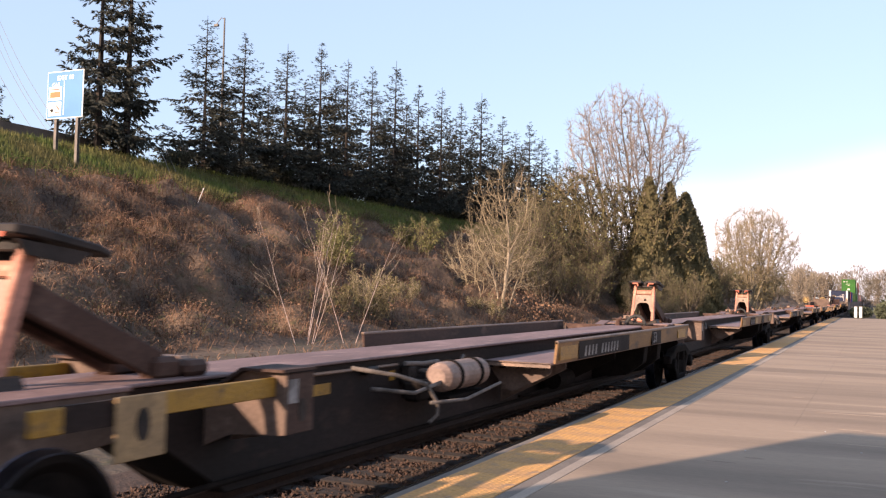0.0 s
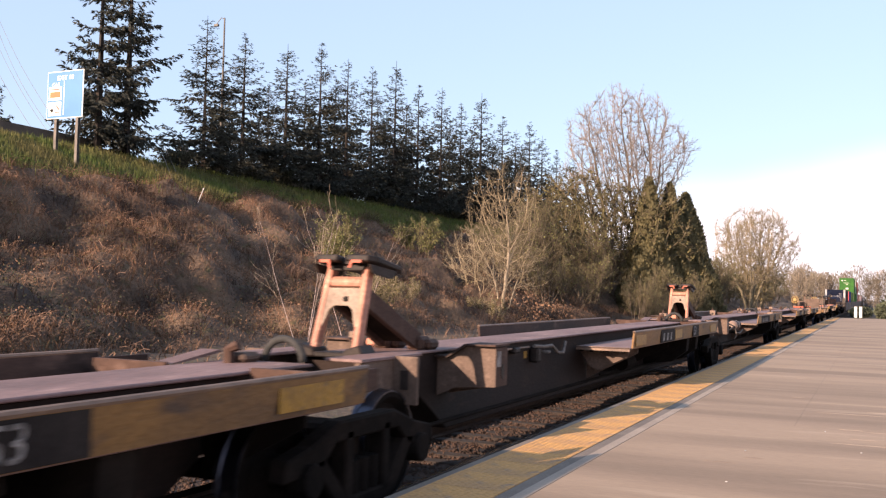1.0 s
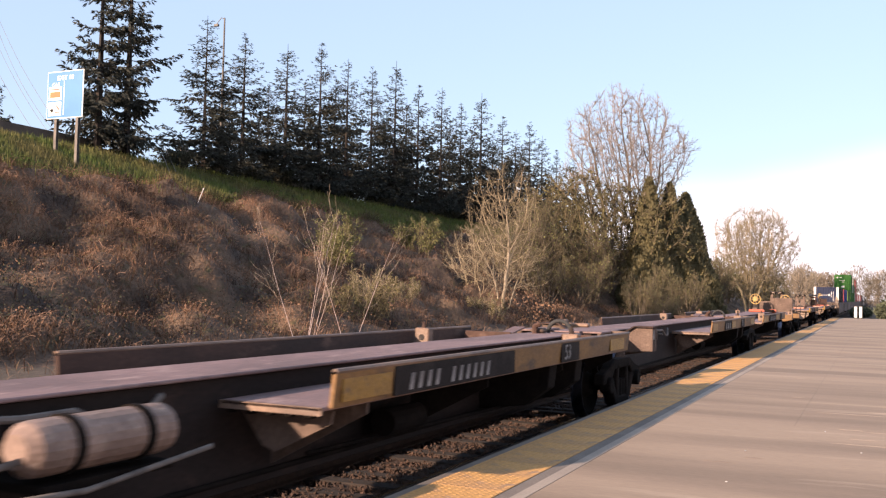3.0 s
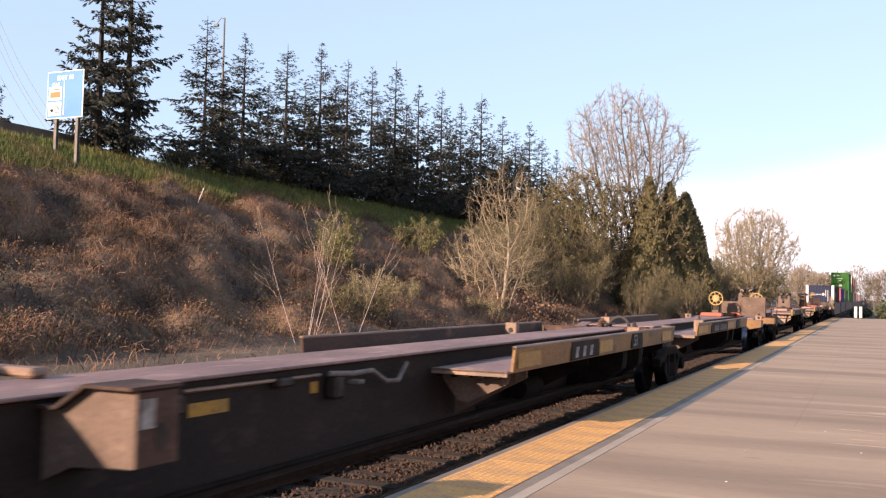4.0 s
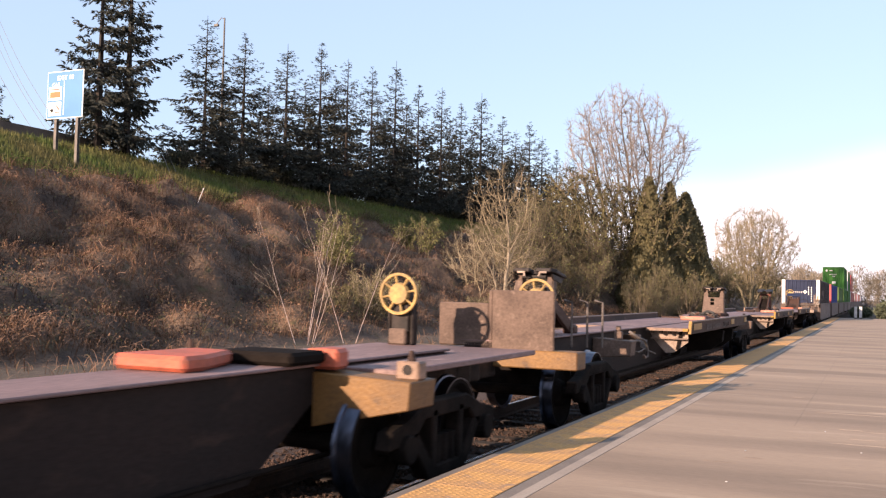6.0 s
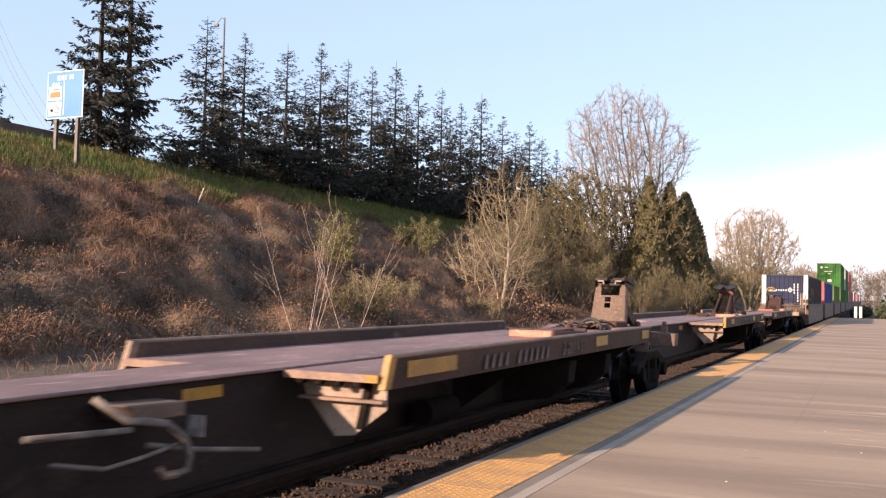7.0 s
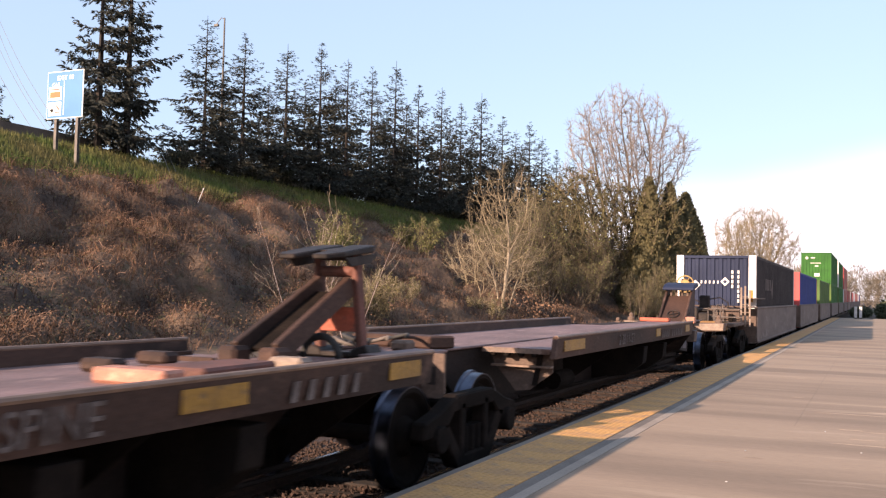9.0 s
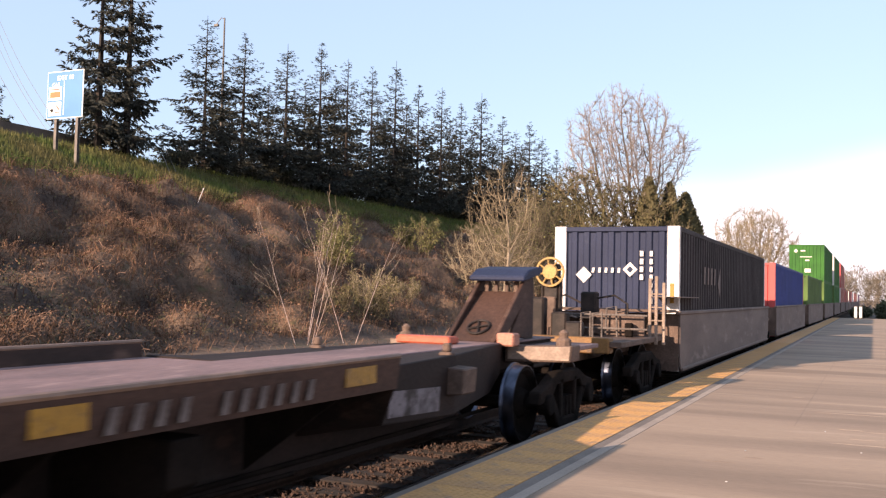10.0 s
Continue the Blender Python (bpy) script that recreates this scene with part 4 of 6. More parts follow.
part("folded_hitch", prism(bmesh.new(), [(-0.5, 13.0), (0.2, 13.0), (0.2, 13.25), (-0.05, 13.9), (-0.45, 13.9), (-0.5, 13.25)], "z", 1.22, 1.34), M["orange"], unit, "faded orange folded hitch", bevel=0.03)
part("folded_top", box(bmesh.new(), -0.3, 0.5, 13.95, 14.5, 1.22, 1.33), M["under"], unit, bevel=0.03)
part("folded_jaw", prism(bmesh.new(), [(0.25, 14.52), (0.6, 14.52), (0.55, 14.8), (0.3, 14.9)], "z", 1.16, 1.34), M["orange"], unit, bevel=0.03)
part("end_deck", box(bmesh.new(), -1.25, 1.0, 14.9, 18.6, 1.1, 1.16), M["deck"], unit, bevel=0.01)
hand_brake(unit, -0.78, 18.3, 1.82, 1.16)
part("coupler", prism(bmesh.new(), [(-0.12, 17.0), (0.12, 17.0), (0.1, 18.5), (0.22, 18.7), (0.1, 18.9), (-0.22, 18.9), (-0.12, 18.5)], "z", 0.72, 1.0), M["grease"], unit, bevel=0.02)

def folded_hitch(thing, x0, x1, y, long, paint, label):
    """A hitch lying folded on the deck: a bright front bar, two side plates, cross bars and a pivot."""
    bar = part("folded_hitch", box(bmesh.new(), x0, x1, y, y + 0.16, 1.215, 1.325), paint, thing, label, bevel=0.02)
    for x in (x0 + 0.08, x1 - 0.14):
        part("side_plate", prism(bmesh.new(), [(y + 0.16, 1.217), (y + long, 1.217), (y + long, 1.27), (y + 0.5, 1.315), (y + 0.16, 1.315)], "x", x, x + 0.06), M["rust_dark"], bar, bevel=0.008)
    for k in range(3):
        u = y + 0.35 + (long - 0.5) * k / 2
        part("cross_bar", box(bmesh.new(), x0 + 0.14, x1 - 0.14, u, u + 0.1, 1.22, 1.28), M["spine"], bar, bevel=0.015)
    part("pivot", tube(bmesh.new(), [(x0 + 0.04, y + long, 1.27), (x1 - 0.04, y + long, 1.27)], 0.05, 8), M["spine"], bar)
    part("folded_plate", box(bmesh.new(), x0 + 0.18, x1 - 0.18, y + 0.6, y + long - 0.2, 1.285, 1.32), M["rust_dark"], bar, bevel=0.01)


# the second car: full-width decks with brown sides
BROWN = "brown spine car unit with flush decks"
unit = spine_unit(94.5, 17.4, (0,), (6.35, 15.95), 0, [(6.75, 1.0, "strip"), (8.4, 2.1, "bars11"), (10.95, 0.22, "2-28 / 1-57"), (12.5, 0.6, "strip"), (15.3, 0.5, "strip")], BROWN + " and grey end plate", style="brown", first=True, tank=None, shear_at=2.4)
hitch(unit, 0.1, 1, M["greyplate"], M["greyplate"], solid=True, height=0.95)
bm = box(bmesh.new(), -0.75, 0.0, -1.6, -1.56, 1.12, 1.72)
box(bm, 0.06, 0.95, -1.62, -1.58, 0.98, 1.9)
box(bm, 0.0, 0.06, -1.6, -1.3, 1.0, 1.9)
part("end_plate", bm, M["greyplate"], unit, "tall dull grey end plate", bevel=0.015)
hand_brake(unit, 0.55, -1.2, 1.8, 1.2)
part("end_sill", box(bmesh.new(), -1.3, 1.3, -1.7, -1.3, 0.86, 1.1), M["yellow"], unit, bevel=0.015)
part("coupler", prism(bmesh.new(), [(-0.12, -1.6), (0.12, -1.6), (0.1, -2.5), (0.22, -2.7), (0.1, -2.9), (-0.22, -2.9), (-0.12, -2.5)], "z", 0.72, 1.0), M["grease"], unit, bevel=0.02)
for x in (0.85, 1.05, 1.25):
    part("grab_iron", tube(bmesh.new(), [(x, -0.9 + x * 0.5, 1.1), (x, -0.9 + x * 0.5, 1.75), (x - 0.12, -0.9 + x * 0.5, 1.78)], 0.018, 6), M["hose"], unit)
hose_loop(unit, [(0.78, 3.45, 1.04), (0.8, 3.8, 1.02), (0.8, 4.2, 1.0)], 0.02)
hose_loop(unit, [(0.6, 4.1, 1.18), (0.78, 4.2, 1.05), (0.8, 4.35, 1.03), (0.8, 4.52, 1.0), (0.82, 4.66, 0.9), (0.82, 4.72, 0.78), (0.82, 4.7, 0.69), (0.8, 4.6, 0.67)], 0.026)
part("hose_coupling", tube(bmesh.new(), [(0.8, 4.62, 0.67), (0.8, 4.5, 0.68), (0.8, 4.46, 0.73)], 0.028, 8), M["lip"], unit, "bright metal hose coupling")
hose_loop(unit, [(0.7, 3.7, 0.86), (0.8, 4.0, 0.8), (0.8, 4.3, 0.82), (0.8, 4.62, 0.86)], 0.014)
hose_loop(unit, [(0.75, 4.4, 0.88), (0.8, 4.8, 0.8), (0.8, 5.5, 0.7)], 0.018)
part("bracket_box", prism(bmesh.new(), [(4.3, 1.12), (4.86, 1.1), (4.86, 1.0), (4.45, 1.0)], "x", 0.37, 0.66), M["greyplate"], unit, "tan bracket box beside the spine", bevel=0.01)
part("tag_plate", box(bmesh.new(), 0.62, 0.76, 4.92, 4.935, 0.86, 1.0), M["letter"], unit)
part("spine_reflector", box(bmesh.new(), 0.36, 0.366, 5.17, 5.62, 1.04, 1.13), M["reflector"], unit, "yellow reflective strip")
folded_hitch(unit, -0.05, 0.62, 12.8, 1.9, M["salmon"], "faded red hitch folded flat on the deck")

unit = spine_unit(111.9, 17.6, (-0.23,), (7.45, 16.8), 0, [(7.6, 0.85, "bars3"), (8.62, 0.58, "strip"), (9.33, 0.45, "bars1"), (10.75, 0.25, "ALL PURPOSE SPINE"), (13.55, 0.6, "strip"), (16.0, 0.55, "strip"), (14.6, 1.0, "bars5")], BROWN + " with a raised grey hitch", style="brown", shear_at=2.4)
articulation(unit, -0.1, "spine")
hitch(unit, 0.86, 1, M["greyplate"], M["greyplate"], solid=True, base=1.16, height=0.94, lean=0.32)
part("spine_reflector", box(bmesh.new(), 0.36, 0.366, 6.5, 6.92, 1.02, 1.12), M["reflector"], unit, "yellow reflective strip")
part("folded_block", box(bmesh.new(), 0.12, 0.74, 14.1, 14.32, 1.215, 1.32), M["salmon"], unit, bevel=0.02)
hitch(unit, 17.52, -1, M["rust_dark"], M["orange"], height=1.0, lean=0.12)
def deck_gear(thing, y):
    part("bearing_block", prism(bmesh.new(), [(-0.75, y - 0.1), (0.35, y - 0.25), (0.5, y + 0.1), (-0.6, y + 0.3)], "z", 1.22, 1.36), M["spine"], thing, bevel=0.02)
    for k in range(4):
        r = 0.16 + 0.05 * k
        pts = [(-0.45 + 0.12 * k + r * math.cos(a), y - 1.0 + 0.1 * k + r * 1.5 * math.sin(a), 1.25 + 0.03 * k + 0.04 * math.sin(2 * a)) for a in np.linspace(0.3, 5.2, 15)]
        hose_loop(thing, pts, 0.02, "rubber" if k % 2 else "hose")
    part("anchor_block", box(bmesh.new(), 0.1, 0.3, y - 0.75, y - 0.5, 1.215, 1.33), M["greyplate"], thing, bevel=0.03)


deck_gear(unit, 0.4)
part("hitch_stop", prism(bmesh.new(), [(0.22, 14.5), (0.74, 14.5), (0.7, 15.4), (0.3, 15.4)], "z", 1.215, 1.31), M["rust_dark"], unit, "dull red-brown hitch stop block", bevel=0.02)
for x, y, c in ((-0.35, 14.6, "spine"), (0.62, 15.6, "tan"), (-0.55, 15.4, "spine")):
    part("strut_block", box(bmesh.new(), x - 0.16, x + 0.16, y, y + 0.2, 1.215, 1.32), M[c], unit, bevel=0.03)
unit = spine_unit(129.6, 17.3, (0.6, 17.3), (2.5, 11.95), 0, [(2.9, 0.9, "strip"), (8.3, 0.35, "strip"), (8.75, 2.0, "bars11"), (11.1, 0.45, "strip"), (5.6, 0.22, "2-28 / 1-57")], BROWN + " and sloped end hitch", style="brown", last=True, shear_at=14.0)
articulation(unit, -0.1, "spine")
deck_gear(unit, 1.4)
for s in (-1, 1):
    bm = bmesh.new()
    lo = [bm.verts.new(v) for v in ((s * 1.3, 11.97, 1.06), (s * 1.02, 12.3, 0.72), (s * 0.84, 14.2, 0.58), (s * 0.52, 16.0, 0.62), (s * 0.42, 16.6, 0.8), (s * 0.36, 16.6, 0.8), (s * 0.36, 11.97, 0.6))]
    hi = [bm.verts.new(v) for v in ((s * 1.32, 11.97, 1.22), (s * 1.04, 12.3, 1.21), (s * 0.86, 14.2, 1.21), (s * 0.54, 16.0, 1.21), (s * 0.44, 16.6, 1.205), (s * 0.36, 16.6, 1.2), (s * 0.36, 11.97, 1.2))]
    bm.faces.new(lo)
    bm.faces.new(hi)
    for k in range(7):
        bm.faces.new((lo[k], lo[(k + 1) % 7], hi[(k + 1) % 7], hi[k]))
    # shade is painted into this side's brown too
    part("tapered_side", bm, M["spine_dark"], unit, "long tapered end side, brown darkened for shade", bevel=0.01)
    bm = bmesh.new()
    v = [bm.verts.new(c) for c in ((s * 1.022, 12.4, 0.76), (s * 0.9, 13.7, 0.68), (s * 0.915, 13.7, 0.92), (s * 1.035, 12.4, 0.99), (s * 1.01, 12.4, 0.76), (s * 0.888, 13.7, 0.68), (s * 0.903, 13.7, 0.92), (s * 1.023, 12.4, 0.99))]
    for f in ((0, 1, 2, 3), (7, 6, 5, 4), (0, 4, 5, 1), (1, 5, 6, 2), (2, 6, 7, 3), (3, 7, 4, 0)):
        bm.faces.new([v[k] for k in f])
    part("sprayed_patch", bm, M["spray"], unit, "pale sprayed paint patch")
    bm = prism(bmesh.new(), [(s * 0.4, 0.96), (s * 1.3, 0.99), (s * 1.32, 1.2), (s * 0.4, 1.17)], "y", 16.82, 17.2)
    part("end_bolster", bm, M["greyplate"], unit, bevel=0.012)
    part("bolster_face", prism(bmesh.new(), [(s * 0.45, 1.0), (s * 1.28, 1.01), (s * 1.3, 1.19), (s * 0.45, 1.16)], "y", 16.806, 16.817), M["tan"], unit, "worn tan bolster face")
    cone = part("locking_cone", tube(bmesh.new(), [(s * 1.15, 17.0, 1.18), (s * 1.15, 17.0, 1.27), (s * 1.15, 17.0, 1.3), (s * 1.15, 17.0, 1.36), (s * 1.15, 17.0, 1.4)], [0.1, 0.1, 0.06, 0.065, 0.02], 10), M["greyplate"], unit, "grey container locking cone")
    # leaning cheek of the sloped hitch
    bm = prism(bmesh.new(), [(16.55, 1.22), (16.85, 1.22), (18.05, 1.98), (18.05, 2.1), (17.75, 2.1)], "x", s * 0.3, s * 0.36)
    prism(bm, [(17.8, 1.22), (18.1, 1.22), (18.1, 2.02), (17.95, 2.02), (17.2, 1.3)], "x", s * 0.3, s * 0.345)
    part("hitch_cheek", bm, M["spine"], unit, "leaning brown hitch cheek", bevel=0.01)
# sloped hitch of the end unit: a sloping face between the cheeks, a ring on it and a tilted dark top
bm = prism(bmesh.new(), [(16.62, 1.22), (16.7, 1.22), (17.72, 1.88), (17.64, 1.88)], "x", -0.298, 0.298)
face = part("sloped_hitch", bm, M["spine"], unit, "sloped brown trailer hitch", bevel=0.008)
part("hitch_ring", tube(bmesh.new(), [(0.15 * math.cos(a), 16.86 + 0.13 * math.sin(a), 1.4 + 0.085 * math.sin(a)) for a in np.linspace(0, math.tau, 19)], 0.016, 6), M["grease"], face)
for a in (0.4, 1.9, 3.5, 5.0):
    part("ring_spoke", tube(bmesh.new(), [(0, 16.86, 1.4), (0.15 * math.cos(a), 16.86 + 0.13 * math.sin(a), 1.4 + 0.085 * math.sin(a))], 0.014, 5), M["grease"], face)
for x in (-0.22, -0.08, 0.08, 0.22):
    part("lattice_post", box(bmesh.new(), x - 0.025, x + 0.025, 17.68, 17.74, 1.88, 2.06), M["greyplate"], face)
bm = prism(bmesh.new(), [(17.5, 2.03), (17.56, 2.03), (18.2, 2.14), (18.28, 2.2), (18.2, 2.25), (17.72, 2.2), (17.5, 2.1)], "x", -0.42, 0.42)
part("hitch_top", bm, M["navy"], unit, "dark blue-grey hitch top plate", bevel=0.02)
part("folded_block", box(bmesh.new(), -0.62, 0.12, 15.66, 15.95, 1.215, 1.31), M["orange"], unit, bevel=0.02)
part("folded_block", box(bmesh.new(), 0.36, 0.6, 16.6, 16.85, 1.17, 1.34), M["salmon"], unit, bevel=0.02)
part("end_deck", box(bmesh.new(), -1.1, 1.1, 17.2, 18.9, 1.08, 1.14), M["deck"], unit, bevel=0.01)
part("coupler", prism(bmesh.new(), [(-0.12, 18.8), (0.12, 18.8), (0.1, 19.6), (0.22, 19.8), (0.1, 20.0), (-0.22, 20.0), (-0.12, 19.6)], "z", 0.72, 1.0), M["grease"], unit, bevel=0.02)


def well_unit(s0, first):
    """A drop-centre well car: two side walls with a bulged top chord, end platforms and a truck."""
    thing = empty("well_car", pose(TRACK, s0, 0), "grey-brown well car unit with deep smooth side walls", "rail car", "well cars of the train")
    truck(thing, 0.0)
    for s in (-1, 1):
        bm = prism(bmesh.new(), [(2.1, 0.42), (18.6, 0.42), (18.95, 0.7), (19.0, 1.55), (2.0, 1.55), (2.0, 0.7)], "x", s * 1.33, s * 1.36)
        part("side_wall", bm, M["well"], thing, "smooth steel well side", bevel=0.006)
        part("top_chord", box(bmesh.new(), s * 1.28, s * 1.39, 1.9, 19.1, 1.5, 1.58), M["well"], thing, bevel=0.02)
        part("bottom_chord", box(bmesh.new(), s * 1.28, s * 1.385, 2.2, 18.6, 0.38, 0.46), M["well"], thing, bevel=0.02)
        part("bulkhead_sheet", box(bmesh.new(), s * 0.002, s * 1.325, 1.95, 1.99, 0.4, 1.52), M["greyplate"], thing)
        for y in (2.0, 18.98):
            bm = prism(bmesh.new(), [(s * 0.4, 0.9), (s * 1.34, 0.72), (s * 1.34, 1.5), (s * 0.4, 1.2)], "y", y, y + 0.04)
            part("end_bulkhead", bm, M["greyplate"], thing)
    part("floor_beam", box(bmesh.new(), -1.3, 1.3, 2.2, 18.8, 0.32, 0.37), M["under"], thing)
    bm = box(bmesh.new(), -1.1, 1.1, -1.7 if first else -0.9, 2.0, 1.0, 1.1)
    box(bm, -0.35, 0.35, -1.6 if first else -0.9, 2.0, 0.75, 1.0)
    part("end_platform", bm, M["greyplate"], thing, "grey-brown end platform", bevel=0.015)
    bm = box(bmesh.new(), -1.1, 1.1, 19.0, 19.9, 1.0, 1.1)
    box(bm, -0.35, 0.35, 19.0, 19.9, 0.75, 1.0)
    part("end_platform", bm, M["greyplate"], thing, bevel=0.015)
    if first:
        part("walkway_sheet", box(bmesh.new(), -0.9, 1.0, 0.4, 0.46, 1.12, 1.5), M["greyplate"], thing, bevel=0.015)
        part("walkway_sheet", box(bmesh.new(), -1.15, 1.3, 1.2, 1.9, 1.55, 1.6), M["greyplate"], thing, bevel=0.01)
        part("cross_sill", box(bmesh.new(), -1.3, 0.9, -1.75, -1.45, 0.9, 1.16), M["yellow"], thing, "ochre end sill", bevel=0.015)
        for x, z in ((0.98, 2.2), (1.1, 2.24), (1.24, 2.12)):
            bm = box(bmesh.new(), x - 0.028, x + 0.028, 0.93, 0.98, 0.95, z)
            part("ladder_rail", bm, M["tan"], thing, "tan upright grab post", bevel=0.006)
        for z in (1.15, 1.4, 1.65, 1.9):
            part("rung", tube(bmesh.new(), [(0.98, 0.95, z), (1.24, 0.95, z)], 0.014, 6), M["tan"], thing)
        for x in (0.3, 0.5, -0.9):
            part("grab_iron", tube(bmesh.new(), [(x, -1.3, 1.1), (x, -1.3, 1.55), (x + 0.16, -1.3, 1.58), (x + 0.16, -1.3, 1.1)], 0.016, 6), M["hose"], thing)
        # dark brake rigging behind the wheel: a tall valve box, pipes and a bent rail
        part("valve_box", box(bmesh.new(), -0.28, 0.02, 0.62, 0.9, 1.12, 1.92), M["grease"], thing, "black brake valve box", bevel=0.03)
        part("rigging_plate", prism(bmesh.new(), [(0.05, 1.2), (0.62, 1.22), (0.62, 1.56), (0.12, 1.6)], "y", 0.55, 0.6), M["greyplate"], thing, bevel=0.01)
        part("rigging_shelf", box(bmesh.new(), -0.55, 0.1, 0.1, 0.45, 1.42, 1.46), M["grease"], thing, bevel=0.008)
        for k, pts in enumerate((((-0.9, 0.7, 1.1), (-0.9, 0.7, 1.75), (-0.6, 0.7, 1.85), (-0.28, 0.7, 1.7)), ((0.02, 0.75, 1.8), (0.35, 0.75, 1.86), (0.6, 0.75, 1.7), (0.62, 0.75, 1.12)), ((0.3, 0.3, 1.1), (0.32, 0.3, 1.62), (0.5, 0.3, 1.66), (0.52, 0.3, 1.1)), ((-0.7, -0.2, 1.1), (-0.72, -0.2, 1.6), (-0.4, -0.2, 1.5), (-0.2, 0.1, 1.44)))):
            part("brake_pipe", tube(bmesh.new(), pts, 0.02, 6), M["grease"] if k < 2 else M["hose"], thing)
        for x in (-0.85, -0.66, 0.75):
            part("chain_guard", box(bmesh.new(), x - 0.07, x + 0.07, 0.2, 0.34, 1.1, 1.36), M["under"], thing, bevel=0.02)
        for z in (1.25, 1.5):
            part("hand_rail", tube(bmesh.new(), [(-1.1, 0.2, z), (1.1, 0.2, z)], 0.02, 6), M["hose"], thing)
        hand_brake(thing, -0.53, -0.5, 2.26, 1.1)
        for x, y, h in ((-0.55, -1.1, 0.7), (-0.2, -0.9, 0.45), (0.15, -1.2, 0.3)):
            part("brake_gear", box(bmesh.new(), x - 0.14, x + 0.14, y - 0.1, y + 0.15, 1.1, 1.1 + h), M["grease"], thing, bevel=0.03)
        part("coupler", prism(bmesh.new(), [(-0.12, -1.6), (0.12, -1.6), (0.1, -2.2), (0.22, -2.4), (0.1, -2.6), (-0.22, -2.6), (-0.12, -2.2)], "z", 0.72, 1.0), M["grease"], thing, bevel=0.02)
        part("flared_guide", box(bmesh.new(), 0.85, 1.45, 1.5, 3.6, 1.84, 1.86), M["well"], thing, bevel=0.005)
    MOVERS.append((thing, TRACK, s0))
    return thing


def container(s, z0, front, side, label, posts=None, length=16.15, high=2.9, ribs=True):
    """A corrugated freight container with corner posts, rails and castings."""
    thing = empty("container", pose(TRACK, s, z0), label, "container", "containers on the train")
    hw = 1.295
    # corrugated end, looking along the train
    def folded(lo, hi, depth, pitch):
        pts, u = [], lo
        while u < hi - 1e-6:
            for du, d in ((0, 0), (pitch * 0.4, 0), (pitch * 0.5, depth), (pitch * 0.9, depth)):
                if u + du < hi:
                    pts.append((u + du, d))
            u += pitch
        return pts + [(hi, 0)]
    for y, out in ((0.03, 1), (length - 0.03, -1)):
        line = folded(-hw + 0.1, hw - 0.1, 0.04, 0.26)
        v = [(x, y + out * (0.0 + d), z) for x, d in line for z in (0.12, high - 0.1)]
        f = [(2 * i, 2 * i + 2, 2 * i + 3, 2 * i + 1) for i in range(len(line) - 1)]
        mesh_object("end_wall", v, f, front, thing)
    for s_ in (-1, 1):
        line = folded(0.1, length - 0.1, 0.035, 0.32)
        v = [(s_ * (hw - 0.005 - d), y, z) for y, d in line for z in (0.12, high - 0.1)]
        f = [(2 * i, 2 * i + 2, 2 * i + 3, 2 * i + 1) for i in range(len(line) - 1)]
        mesh_object("side_wall", v, f, side, thing)
        part("top_rail", box(bmesh.new(), s_ * (hw - 0.07), s_ * hw, 0.1, length - 0.1, high - 0.1, high), side, thing, bevel=0.008)
        part("bottom_rail", box(bmesh.new(), s_ * (hw - 0.07), s_ * hw, 0.1, length - 0.1, 0.0, 0.13), side, thing, bevel=0.008)
    for y in (0.0, length - 0.1):
        part("end_header", box(bmesh.new(), -hw + 0.2, hw - 0.2, y, y + 0.1, high - 0.1, high - 0.005), front, thing, bevel=0.008)
        part("end_sill", box(bmesh.new(), -hw + 0.2, hw - 0.2, y, y + 0.1, 0.0, 0.13), front, thing, bevel=0.008)
    for x in (-1, 1):
        for y in (0.0, length - 0.12):
            part("corner_post", box(bmesh.new(), x * (hw - (0.24 if posts else 0.12)), x * (hw + 0.004), y - 0.004, y + 0.12, 0.0, high + 0.004), posts or front, thing, bevel=0.01)
    part("roof", box(bmesh.new(), -hw + 0.03, hw - 0.03, 0.05, length - 0.05, high - 0.06, high - 0.02), side, thing)
    MOVERS.append((thing, TRACK, s))
    return thing


box_1 = container(153.75, 0.375, M["navy"], M["boxside"], "dark navy container with white corner posts and plain white marks", M["white"])
# marks on its end: a row of bars, a ring-like diamond, a white diamond, two columns of bars, a yellow plate
def flat_mark(outline, y, material, thing, name="painted_mark"):
    part(name, prism(bmesh.new(), outline, "y", y, y + 0.006), material, thing)
def diamond(x, z, r, y, material, thing):
    flat_mark([(x - r, z), (x, z - r), (x + r, z), (x, z + r)], y, material, thing)
for k in range(5):
    ob = part("painted_bar", bars(1, 0.135, 0.1, (), 0.1), M["white"], box_1)
    ob.matrix_basis = Matrix.Translation((-0.5 + k * 0.135, 0.02, 1.95)) @ FRONT
diamond(0.3, 2.02, 0.15, 0.018, M["white"], box_1)
diamond(0.3, 2.02, 0.07, 0.012, M["navy"], box_1)
diamond(-0.67, 1.9, 0.17, 0.018, M["white"], box_1)
for k in range(4):
    flat_mark([(0.5, 2.4 - k * 0.16), (0.57, 2.4 - k * 0.16), (0.57, 2.29 - k * 0.16), (0.5, 2.29 - k * 0.16)], 0.018, M["white"], box_1)
for k in range(7):
    flat_mark([(0.7, 2.4 - k * 0.16), (0.76, 2.4 - k * 0.16), (0.76, 2.29 - k * 0.16), (0.7, 2.29 - k * 0.16)], 0.018, M["white"], box_1)
flat_mark([(1.12, 1.35), (1.2, 1.35), (1.2, 1.75), (1.12, 1.75)], -0.014, M["reflector"], box_1, "yellow_plate")
